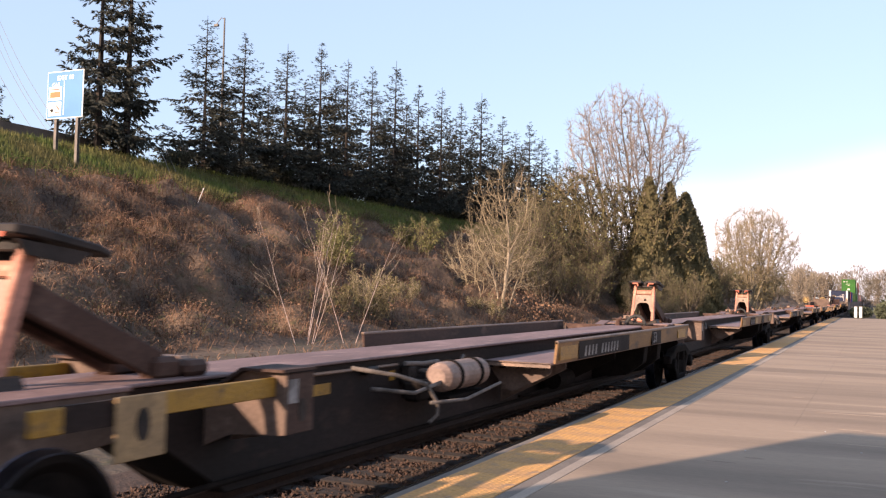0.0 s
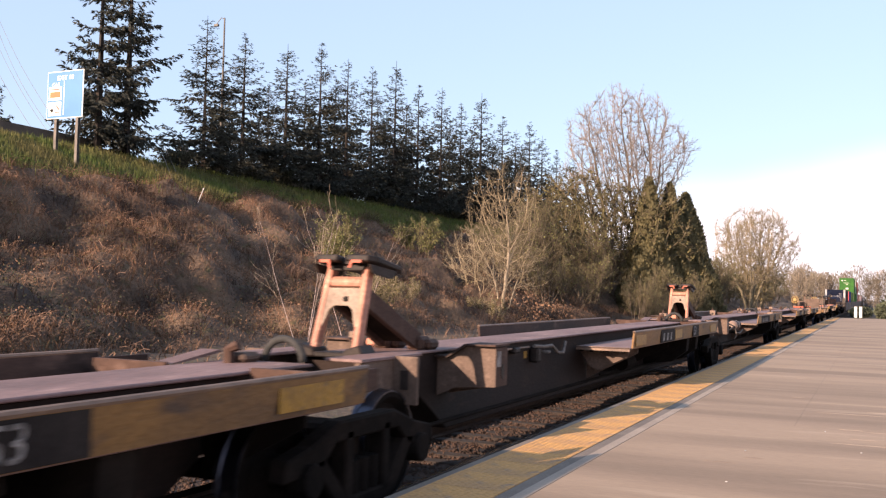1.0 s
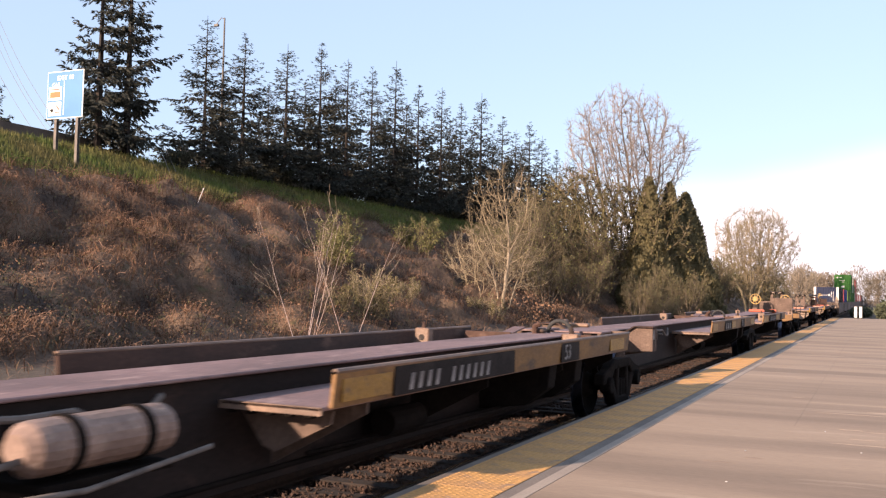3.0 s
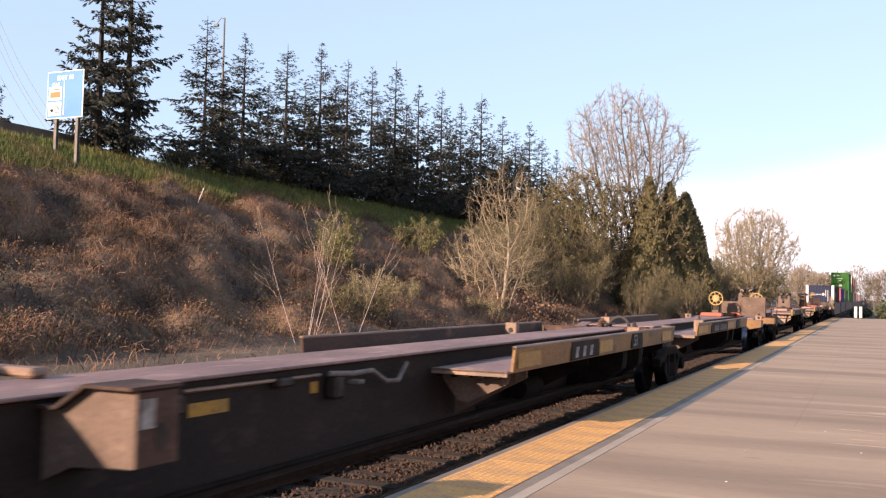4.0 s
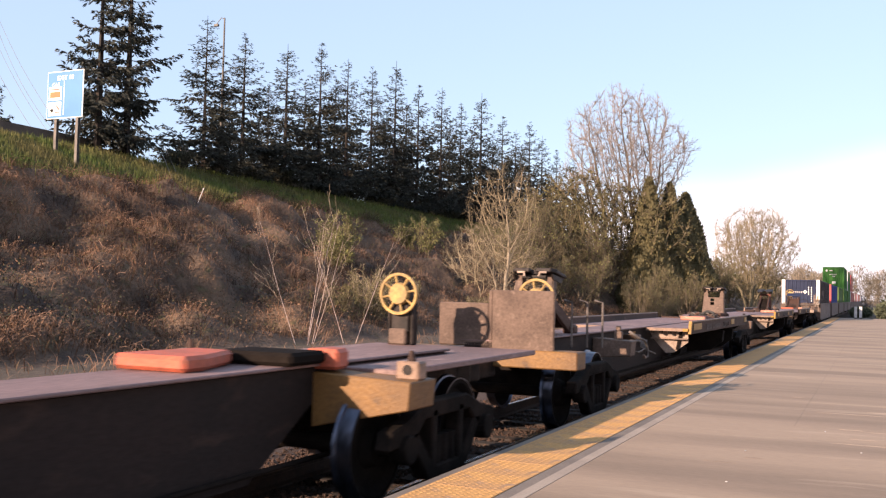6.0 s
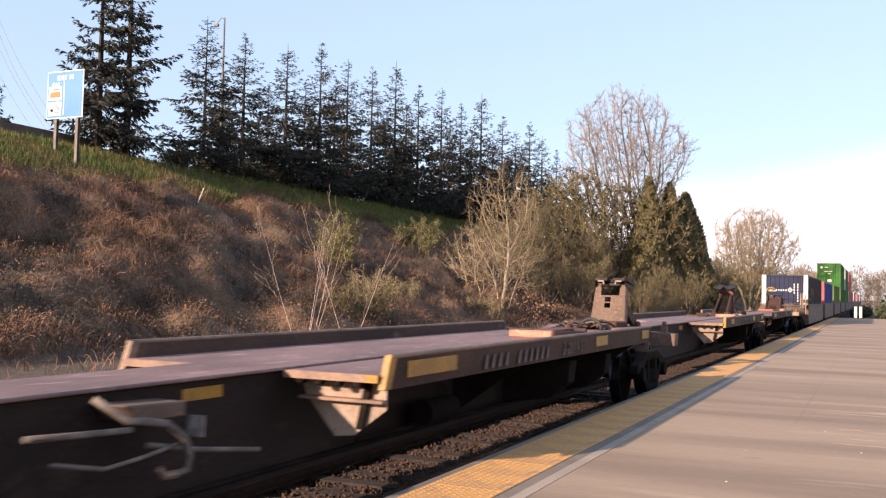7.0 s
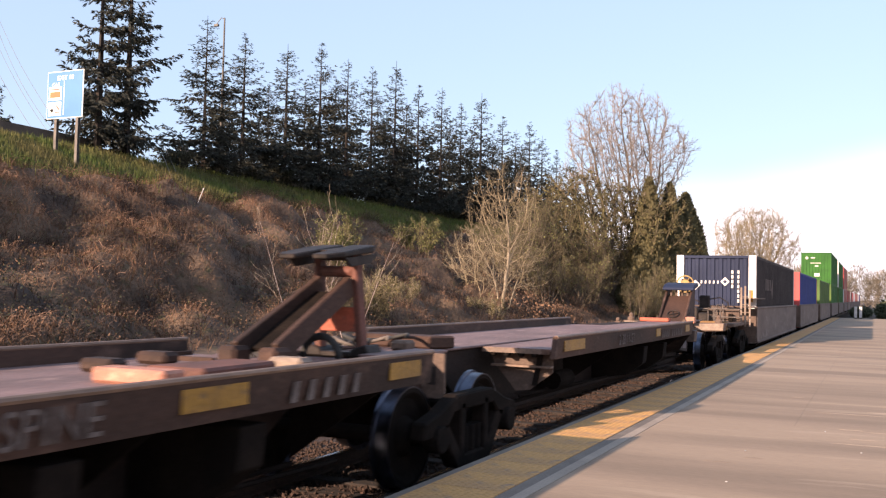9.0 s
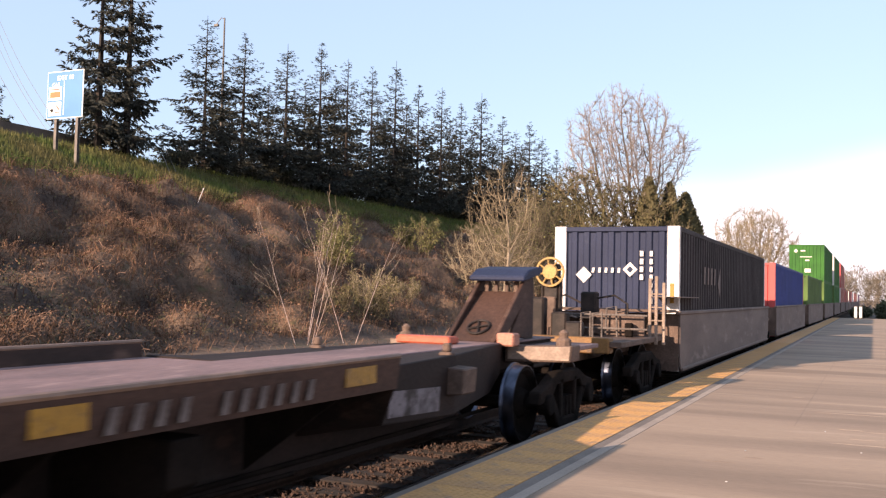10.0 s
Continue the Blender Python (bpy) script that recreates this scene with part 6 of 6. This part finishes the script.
spread_tree("trackside_tree", -17.5, 160, -0.3, "low rounded tree with yellow-green buds", [(700, (0, 0, 5.0), (4.6, 4.6, 4.2))], [((0, 0, -0.3), (0.2, 0, 1.8)), ((0.4, 0.2, -0.3), (1.2, 0.4, 2.0))], 48, "bark", "twig_olive", step=0.55, tip=0.024, twigs=4, twig_len=0.7, bud="bud", bud_n=4000, bud_size=0.25)
for k, (x, y, high, seed) in enumerate(((-19.7, 30.6, 5.6, 51), (-19.3, 29.7, 5.2, 52), (-18.9, 32.4, 5.0, 53))):
    bare_tree("birch", x, y, -0.3, high, 0.014, BIRCH, seed, "bark_pale", "twig", "young multi-stemmed birch with pale bark", stems=2 + k % 2, fan=0.42, thick=0.7, group="young birches")
bare_tree("willow_bush", -27.0, 44.8, 2.2, 2.7, 0.035, SHRUB, 55, "bark", "twig_moss", "olive-green budding willow bush", "bush", stems=7, fan=0.4, bud="bud_green", bud_n=5000, bud_size=0.11, thick=1.2)
bare_tree("willow_bush", -30.5, 62.5, 3.8, 2.6, 0.05, SHRUB, 56, "bark", "twig_moss", "olive-green budding willow bush", "bush", stems=7, fan=0.6, bud="bud_green", bud_n=3500, bud_size=0.12, thick=1.2)
for k, (x, y, high, seed, key) in enumerate(((-22.6, 42.0, 2.3, 57, "twig_olive"), (-21.8, 39.5, 1.8, 58, "twig_moss"), (-22.4, 36.4, 1.7, 59, "twig_moss"), (-23.4, 45.0, 1.9, 60, "twig_olive"), (-21.0, 52.0, 1.6, 61, "twig_olive"))):
    bare_tree("scrub_bush", x, y, slope(np.array([x]), np.array([y]))[0], high, 0.018, SHRUB, seed, "bark", key, "thin grey-brown scrub bush on the bank's foot", "bush", stems=6, fan=0.5, bud="moss", bud_n=1300, bud_size=0.09, thick=0.9, group="scrub bushes")
thicket = [bare_tree("thicket_bush", -23, 70 + k, 0, 4.2, 0.06, SHRUB, 70 + k, "bark_maple", "twig_moss", "dense olive-brown thicket bush", "bush", stems=9, fan=0.55, bud="bud_green", bud_n=900, bud_size=0.13, thick=1.4, group="thicket bushes") for k in range(3)]
spots = [(-20.5 - 7 * rng.random(), 66 + 3.1 * k + 2 * rng.random()) for k in range(22)] + [(-17 - 7 * rng.random(), 132 + 5.5 * k) for k in range(14)]
spots += [(-14.6 - 2.6 * rng.random() - 0.06 * k, 70 + 2.6 * k) for k in range(10)]
for k, (x, y) in enumerate(spots):
    z = slope(np.array([x]), np.array([y]))[0]
    m = pose(x, y, z, 0, 0, rng.random() * 360)
    sc = (0.75 + 0.6 * rng.random()) * (0.5 if k > 35 else 1.0)
    bush = thicket[k] if k < 3 else copy_thing(thicket[k % 3], m)
    bush.matrix_basis = m
    bush.scale = (sc, sc, sc * (1.0 + 0.35 * rng.random()))


def cypress(x, y, height, radius, seed):
    """A dense narrow evergreen pyramid of small upswept sprays."""
    rng = np.random.default_rng(seed)
    thing = empty("cypress", pose(x, y, -0.3), "dense olive-green pyramid of a cypress", "tree", "cypresses")
    tubes("trunk", [(0, 0, -0.2, 0, 0, height * 0.95, 0.2, 0.02)], 7, M["bark_dark"], thing)
    n = 26000
    f = rng.random(n) ** 1.6
    az = rng.random(n) * math.tau
    lump = 1 + 0.05 * np.sin(az * 5 + 9 * f) + 0.06 * np.sin(az * 3 - 17 * f) + 0.04 * np.sin(az * 11 + 40 * f)
    rr = radius * (1 - f) ** 0.8 * lump * (0.86 + 0.2 * rng.random(n))
    out = np.stack((np.cos(az), np.sin(az), np.zeros(n)), 1)
    c = out * rr[:, None] + np.array([0, 0, 0.3]) + np.array([0, 0, height - 0.4]) * f[:, None]
    a = np.array([0, 0, 1.0]) + out * 0.25 + rng.normal(size=(n, 3)) * 0.3
    a /= np.linalg.norm(a, axis=1, keepdims=True)
    side = np.cross(a, out + rng.normal(size=(n, 3)) * 0.35)
    side /= np.linalg.norm(side, axis=1, keepdims=True)
    ln = (0.28 + 0.3 * rng.random(n))[:, None]
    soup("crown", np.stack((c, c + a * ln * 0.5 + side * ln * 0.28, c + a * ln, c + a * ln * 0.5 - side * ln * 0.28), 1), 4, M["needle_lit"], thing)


cypress(-19.8, 90.5, 13.4, 3.0, 81)
cypress(-18.3, 93.0, 13.1, 2.7, 82)
cypress(-17.3, 96.0, 12.4, 3.7, 83)


# --- brambles, dead leaves, grass ---
def scatter(count, x0, x1, y0, y1, rng, near=1.6):
    """Places on the bank, thicker towards the near end."""
    x = x0 + (x1 - x0) * rng.random(count)
    y = y0 + (y1 - y0) * rng.random(count) ** near
    return x, y, slope(x, y) + mounds(x, y)


def brambles(count, x0, x1, y0, y1, tall, material, seed, name, label):
    rng = np.random.default_rng(seed)
    x, y, z = scatter(count, x0, x1, y0, y1, rng)
    patch = 0.5 + 0.5 * np.sin(x * 0.5 + 2 * np.sin(y * 0.21)) * np.sin(y * 0.33 + x * 0.2)
    keep = rng.random(count) < 0.35 + 0.65 * patch
    x, y, z, patch = x[keep], y[keep], z[keep], patch[keep]
    n = len(x)
    az = rng.random(n) * math.tau
    h = tall * (0.35 + 0.9 * rng.random(n)) * (0.6 + 0.6 * patch)
    w = 0.005 + 0.006 * rng.random(n)
    span = h * (0.4 + 1.1 * rng.random(n))
    p = np.stack((x, y, z - 0.05), 1)
    flat = np.stack((np.cos(az), np.sin(az), np.zeros(n)), 1)
    side = np.stack((-np.sin(az), np.cos(az), 0.3 * rng.normal(size=n)), 1) * w[:, None]
    quads = []
    prev = p
    steps = 4
    for j in range(1, steps + 1):
        g = j / steps
        q = p + flat * (span * g)[:, None]
        q[:, 2] += h * (1.9 * g - 1.15 * g * g)
        quads.append(np.stack((prev - side, prev + side, q + side, q - side), 1))
        prev = q
    ob = soup(name, np.concatenate(quads), 4, material)
    return tagged(ob, label, "brambles", kind="stuff")


brambles(170000, -36.6, -20.0, 8, 135, 0.55, M["cane"], 91, "bramble_canes", "tangled dry brown bramble canes over the bank")
brambles(9000, -20.5, -9.0, 4, 120, 0.55, M["cane"], 92, "dry_weeds", "low dry weeds beside the track")


def litter(count, x0, x1, y0, y1, lift, size, key, seed, name, label, cat):
    rng = np.random.default_rng(seed)
    x, y, z = scatter(count, x0, x1, y0, y1, rng)
    patch = np.sin(x * 0.43 + 1.5 * np.sin(y * 0.17)) * np.sin(y * 0.29 - x * 0.31 + seed)
    keep = rng.random(count) < 0.5 + 0.6 * patch
    x, y, z = x[keep], y[keep], z[keep]
    n = len(x)
    c = np.stack((x, y, z + lift * rng.random(n)), 1)
    tagged(leaves(name, c, rng.normal(size=(n, 3)), size * (0.5 + rng.random(n)), 0.35, M[key], rng), label, cat, kind="stuff")


litter(130000, -36.6, -20.0, 8, 130, 0.6, 0.06, "cane", 93, "bramble_leaves", "withered brown bramble leaves over the bank", "leaves")
litter(22000, -35.5, -20.0, 12, 130, 0.5, 0.06, "moss", 94, "fresh_leaves", "sparse olive-green new leaves among the brambles", "leaves")
litter(8000, -24.5, -20.6, 15, 36, 0.7, 0.07, "undergrowth", 97, "low_evergreen_leaves", "dark green undergrowth leaves along the bank's foot", "leaves")
litter(1500, -22.3, -19.5, 57, 66, 1.5, 0.14, "deadleaf", 95, "dry_leaves", "dry orange leaves on low scrub", "leaves")


def grass(count, seed):
    rng = np.random.default_rng(seed)
    x = -36.0 - 7.0 * rng.random(count) + 0.8 * rng.normal(size=count)
    y = 14 + 120 * rng.random(count) ** 1.5
    z = slope(x, y) + mounds(x, y)
    az = rng.random(count) * math.tau
    h = 0.2 + 0.32 * rng.random(count) ** 2
    base = np.stack((x, y, z - 0.03), 1)
    side = np.stack((np.cos(az), np.sin(az), np.zeros(count)), 1) * (0.02 + 0.025 * rng.random(count))[:, None]
    top = base + np.stack((rng.normal(size=count) * 0.1, rng.normal(size=count) * 0.1, h), 1)
    tagged(soup("grass_blades", np.stack((base - side, base + side, top), 1), 3, M["blade"]), "spring grass on the bank's crest", "grass", kind="stuff")


grass(70000, 96)


# --- far woods, hill and shrubs beyond the platform ---
def far_woods():
    rng = np.random.default_rng(101)
    cs, al, sz = [], [], []
    for k in range(46):
        x = -70 + 150 * rng.random() if k > 8 else -24 + 26 * k / 8
        y = 300 + 130 * rng.random() if k > 8 else 330
        w, h = 5 + 5 * rng.random(), 8.5 + 5.5 * rng.random()
        n = 1700
        v = rng.normal(size=(n, 3))
        v /= np.linalg.norm(v, axis=1, keepdims=True)
        rad = 0.45 + 0.6 * rng.random((n, 1)) ** 0.6
        c = v * rad * np.array([w / 2, w / 2, h * 0.5]) + np.array([x, y, h * 0.52 - 0.3])
        cs.append(c)
        al.append(v + np.array([0, 0, 0.9]))
        sz.append(0.5 + 0.6 * rng.random(n))
    tagged(leaves("far_woods", np.concatenate(cs), np.concatenate(al), np.concatenate(sz), 0.09, M["farwood"], rng), "hazy brown spring woods in the distance", "woods", kind="stuff")


far_woods()
bm = bmesh.new()
prism(bm, [(-900 + 60 * k, -20 + max(0.0, 75 * math.sin(math.pi * (k + 1) / 16) + 10 * math.sin(k * 1.7))) for k in range(16)] + [(60, -60), (-900, -60)], "y", 2500, 2600)
tagged(part("far_hill", bm, M["hill"]), "low hill on the horizon, coloured bluish for haze", "hill", kind="structure")


def shrub(x, y, w, h, seed):
    rng = np.random.default_rng(seed)
    thing = empty("shrub", pose(x, y, slope(np.array([x]), np.array([y]))[0]), "dark green shrub beyond the platform's end", "bush", "shrubs by the platform")
    n = 2500
    v = rng.normal(size=(n, 3))
    v /= np.linalg.norm(v, axis=1, keepdims=True)
    c = v * (0.5 + 0.55 * rng.random((n, 1))) * np.array([w / 2, w / 2, h / 2]) + np.array([0, 0, h / 2])
    leaves("crown", c, v + rng.normal(size=(n, 3)) * 0.5, 0.2 + 0.15 * rng.random(n), 0.3, M["hedge"], rng, thing)
    tubes("stem", [(0.1 * k - 0.2, 0, -0.2, 0.3 * k - 0.6, 0.2, h * 0.6, 0.04, 0.015) for k in range(5)], 5, M["bark_dark"], thing)


def undergrowth(x, y, w, h, seed):
    """A ragged dark shrub in the firs' shade: many crooked shoots hung with small leaves."""
    rng = np.random.default_rng(seed)
    thing = empty("undergrowth_shrub", pose(x, y, slope(np.array([x]), np.array([y]))[0]), "ragged dark evergreen shrub in the firs' shade", "bush", "shrubs under the firs")
    sticks, centres, along = [], [], []
    for k in range(46):
        a, spread = rng.random() * math.tau, rng.random() ** 0.7
        foot = np.array([math.cos(a), math.sin(a), 0]) * w * 0.25 * spread
        end = np.array([math.cos(a) * w * 0.5 * spread, math.sin(a) * w * 0.5 * spread, h * (0.45 + 0.6 * rng.random()) * (1.1 - 0.5 * spread)])
        sticks.append((*(foot - np.array([0, 0, 0.2])), *end, 0.02, 0.006))
        for _ in range(34):
            g = 0.15 + 0.85 * rng.random()
            centres.append(foot + (end - foot) * g + rng.normal(size=3) * 0.12)
            along.append(unit_vector(end - foot) + rng.normal(size=3) * 0.8)
    tubes("stem", sticks, 4, M["bark_dark"], thing)
    leaves("crown", centres, along, 0.14 + 0.16 * rng.random(len(centres)), 0.3, M["undergrowth"], rng, thing)
    return thing


low = [undergrowth(-42.5, 48 + k, 3.0, 2.0, 140 + k) for k in range(3)]
rng = np.random.default_rng(150)
for k in range(17):
    x, y = -42.4 - 1.6 * rng.random(), 46.5 + 5.0 * k + 3 * rng.random()
    m = pose(x, y, slope(np.array([x]), np.array([y]))[0], 0, 0, rng.random() * 360)
    bush = low[k] if k < 3 else copy_thing(low[k % 3], m)
    bush.matrix_basis = m
    sc = 0.6 + 0.5 * rng.random()
    bush.scale = (sc, sc, sc * (0.7 + 0.5 * rng.random()))


for k, (x, y, w, h) in enumerate(((1.6, 122, 3.0, 2.0), (4.4, 124, 3.6, 2.6), (-1.5, 134, 2.6, 1.3), (6.5, 120, 3.5, 2.6), (3.5, 140, 5.0, 3.4))):
    shrub(x, y, w, h, 110 + k)



# ---- road, sign and small things on the bank ----
def make_barrier():
    bm = bmesh.new()
    prism(bm, [(-44.3, 9.6), (-43.7, 9.6), (-43.78, 9.85), (-43.9, 10.0), (-43.92, 10.75), (-44.08, 10.75), (-44.1, 10.0), (-44.22, 9.85)], "y", -60, 44)
    tagged(part("road_barrier", bm, M["barrier"]), "weathered grey-brown concrete barrier along the road", "barrier", kind="structure")


make_barrier()


def make_sign():
    y0, x0, x1, z0, z1 = 37.0, -41.05, -38.42, 10.72, 13.32
    thing = empty("road_sign", pose(x0, y0, z0), "blue roadside services sign on two steel posts", "road sign")
    w, h = x1 - x0, z1 - z0
    def plate(name, a, b, c, d, y, material, label="", parent=thing):
        return part(name, box(bmesh.new(), a, b, y - 0.006, y, c, d), material, parent, label)
    part("board", box(bmesh.new(), 0, w, 0, 0.05, 0, h), M["signwhite"], thing, "white-bordered sign board", bevel=0.02)
    plate("blue_field", 0.05, w - 0.05, 0.05, h - 0.05, -0.002, M["signblue"], "sky-blue sheeting")
    plate("divider", w * 0.47, w * 0.485, 0.2, h - 0.55, -0.010, M["signwhite"])
    for z, kind in ((1.02, 0), (0.18, 1)):
        logo = plate("logo_panel", 0.16, w * 0.41, z, z + 0.74, -0.010, M["signwhite"], "white logo panel with plain coloured shapes")
        if kind == 0:
            plate("logo_shape", 0.24, w * 0.38, z + 0.14, z + 0.46, -0.018, M["signorange"], "", logo)
            plate("logo_bar", 0.3, w * 0.36, z + 0.56, z + 0.62, -0.018, M["signred"], "", logo)
        else:
            part("logo_shape", prism(bmesh.new(), [(0.26, z + 0.3), (0.42, z + 0.16), (0.56, z + 0.3), (0.42, z + 0.4)], "y", -0.024, -0.018), M["blackpaint"], logo)
            part("logo_shape", prism(bmesh.new(), [(0.66, z + 0.56), (0.78, z + 0.56), (1.0, z + 0.3), (0.88, z + 0.3)], "y", -0.024, -0.018), M["signred"], logo)
            plate("logo_bar", 0.64, w * 0.38, z + 0.14, z + 0.2, -0.018, M["signred"], "", logo)
    lettering("sign_text", "EXIT 10", 0.36, M["signwhite"], thing, Matrix.Translation((0.72, -0.012, h - 0.5)) @ FRONT, "white lettering")
    lettering("sign_text", "GAS", 0.3, M["signwhite"], thing, Matrix.Translation((0.36, -0.012, h - 0.83)) @ FRONT, "white lettering")
    for x, low in ((0.62, -2.1), (w - 0.45, -2.75)):
        bm = box(bmesh.new(), x - 0.09, x + 0.09, 0.06, 0.075, low, h - 0.2)
        box(bm, x - 0.09, x + 0.09, 0.225, 0.24, low, h - 0.2)
        box(bm, x - 0.012, x + 0.012, 0.075, 0.225, low, h - 0.2)
        part("post", bm, M["post"], thing, "weathered steel I-section post")
    for z in (0.4, 1.3, 2.2):
        part("stiffener", box(bmesh.new(), 0.1, w - 0.1, 0.05, 0.058, z, z + 0.08), M["post"], thing)


make_sign()


def make_mast():
    thing = empty("lamp_mast", pose(-45.0, 57, 9.6), "tall slim grey road lamp mast with a bracket arm", "lamp post")
    part("pole", tube(bmesh.new(), [(0, 0, 0), (0, 0, 12.7)], [0.11, 0.06], 8), M["post"], thing)
    part("arm", tube(bmesh.new(), [(0, 0, 12.6), (-0.3, 0, 12.75), (-0.75, 0, 12.3)], 0.03, 6), M["post"], thing)
    part("lamp_head", box(bmesh.new(), -0.95, -0.55, -0.1, 0.1, 12.1, 12.3), M["post"], thing, bevel=0.03)


make_mast()


def make_wires():
    for k, (a, b, c) in enumerate((((-87, 33.0), (-81.4, 24.3), (-74.5, 16.6)), ((-87, 32.2), (-81.3, 22.5), (-74.0, 15.4)), ((-87, 30.0), (-81.2, 21.6), (-74.0, 14.2)), ((-87, 27.0), (-81.5, 19.85), (-74.0, 12.2)))):
        pts = []
        for i in range(13):
            t = i / 12
            pts.append(((1 - t) ** 2 * a[0] + 2 * t * (1 - t) * (2 * b[0] - (a[0] + c[0]) / 2) + t * t * c[0], 70, (1 - t) ** 2 * a[1] + 2 * t * (1 - t) * (2 * b[1] - (a[1] + c[1]) / 2) + t * t * c[1]))
        tagged(part("overhead_wire", tube(bmesh.new(), pts, 0.022, 5), M["wire"]), "thin sagging overhead wire beside the road", "wire", "overhead wires")


make_wires()
pole = part("utility_pole", tube(bmesh.new(), [(-73.9, 70, 8.5), (-73.9, 70, 18.5)], [0.16, 0.11], 8), M["bark_dark"])
tagged(pole, "dark wooden utility pole behind the trees", "pole")
stake = part("marker_stake", tube(bmesh.new(), [(-33.05, 39.9, 5.0), (-32.92, 39.9, 6.2), (-32.5, 39.9, 7.08)], 0.026, 6), M["white"])
tagged(stake, "leaning white marker stake on the bank", "stake")
box_post = part("utility_box", box(bmesh.new(), -42.6, -42.1, 49.6, 50.0, 9.3, 11.2), M["post"], bevel=0.04)
tagged(box_post, "pale grey utility cabinet among the firs", "cabinet")


for a, b in (((-41.5, 46.0, 9.5), (-36.5, 41.7, 6.9)), ((-41.5, 47.1, 9.74), (-36.5, 42.7, 6.85)), ((-41.5, 47.8, 9.65), (-36.5, 43.5, 6.85))):
    a, b = Vector(a), Vector(b)
    tagged(part("guy_wire", tube(bmesh.new(), [b, a, a + (a - b) * 0.7], 0.012, 5), M["wire"]), "thin pale guy wire slanting down the grassy bank", "wire", "guy wires")


# ---- platform furniture ----
for x in (-1.32, -0.95):
    thing = empty("marker_board", pose(x, 83.5, DECK), "white upright marker board at the platform's end", "board", "marker boards")
    part("board", box(bmesh.new(), -0.11, 0.11, -0.02, 0.02, 0.1, 1.0), M["plastic"], thing, bevel=0.01)
    part("foot", box(bmesh.new(), -0.09, 0.09, -0.12, 0.12, 0, 0.1), M["post"], thing, bevel=0.01)


for x, y, a in ((-1.1, 8.0, 0.3), (-0.5, 11.6, 1.2), (-0.1, 10.2, 2.2), (-1.15, 9.7, 0.9)):
    scrap = part("litter_scrap", tube(bmesh.new(), [(x, y, DECK + 0.008), (x + 0.02 * math.cos(a), y + 0.02 * math.sin(a), DECK + 0.005)], 0.004, 6), M["plastic"])
    tagged(scrap, "small white scrap lying on the platform", "litter", "scraps on the platform")


# ---- ballast, tactile tiles ----
def stones(count):
    rng = np.random.default_rng(130)
    x = -6.75 + 2.5 * rng.random(count)
    y = 3 + 52 * rng.random(count) ** 1.5
    z = -0.2 + 0.03 * rng.random(count) - np.clip((x + 4.0) / 0.45, 0, 1) * 0.5
    r = 0.013 + 0.016 * rng.random(count)
    c = np.stack((x, y, z), 1)
    ax = rng.normal(size=(count, 3, 3))
    u = ax[:, 0] / np.linalg.norm(ax[:, 0], axis=1, keepdims=True)
    v = np.cross(u, ax[:, 1])
    v /= np.linalg.norm(v, axis=1, keepdims=True)
    w = np.cross(u, v)
    s = (0.7 + 0.6 * rng.random((count, 3)))
    u, v, w = (u * (r * s[:, 0])[:, None], v * (r * s[:, 1])[:, None], w * (r * s[:, 2])[:, None])
    verts = np.concatenate((c + u, c - u, c + v, c - v, c + w, c - w))
    n = count
    idx = np.arange(n)
    f = []
    for a in (0, 1):
        for b in (2, 3):
            for d in (4, 5):
                f.append(np.stack((idx + a * n, idx + b * n, idx + d * n), 1))
    ob = mesh_object("ballast_stones", verts, np.concatenate(f), M["stone"])
    tagged(ob, "loose brown ballast stones between the rails", "ballast", kind="stuff")


stones(34000)


def tile_mesh(name, domes):
    bm = bmesh.new()
    box(bm, -0.301, 0.301, -0.303, 0.303, -0.02, 0.006)
    if domes:
        for i in range(10):
            for j in range(10):
                x, y = -0.2745 + i * 0.061, -0.2745 + j * 0.061
                lo = [bm.verts.new((x + 0.016 * a, y + 0.016 * b, 0.0062)) for a, b in ((-1, -0.4), (-0.4, -1), (0.4, -1), (1, -0.4), (1, 0.4), (0.4, 1), (-0.4, 1), (-1, 0.4))]
                hi = [bm.verts.new((x + 0.008 * a, y + 0.008 * b, 0.0092)) for a, b in ((-1, -1), (1, -1), (1, 1), (-1, 1))]
                bm.faces.new(hi)
                for k in range(4):
                    a, b, c = lo[2 * k], lo[2 * k + 1], lo[(2 * k + 2) % 8]
                    bm.faces.new((a, b, hi[k]))
                    bm.faces.new((b, c, hi[(k + 1) % 4], hi[k]))
    me = bpy.data.meshes.new(name)
    bm.to_mesh(me)
    bm.free()
    me.materials.append(M["tactile"])
    return me


def tactile_strip():
    domed, plain = tile_mesh("tactile_tile_domed", True), tile_mesh("tactile_tile", False)
    rng = random.Random(7)
    for k in range(190):
        ob = new("tactile_tile", domed if 54 < k < 105 else plain)
        ob.parent = platform
        ob.location = (-2.8425, k * 0.61 - 29.6, DECK + rng.uniform(-0.0015, 0.0015))


tactile_strip()


# ---- motion ----
def motions():
    for thing, x, s in MOVERS:
        z = thing.location.z
        walk(thing, [(t, pose(x, s - SPEED * t, z)) for t in (0.0, 2.5, 5.0, 7.5, 10.0)])
    for wheel, y, r in WHEELS:
        turn = math.degrees(SPEED / r)
        rows = [(k / 30, Matrix.Translation((0, y, r)) @ Matrix.Rotation(radians((turn * k / 30) % 360), 4, "X")) for k in range(0, 301)]
        walk(wheel, rows)


motions()
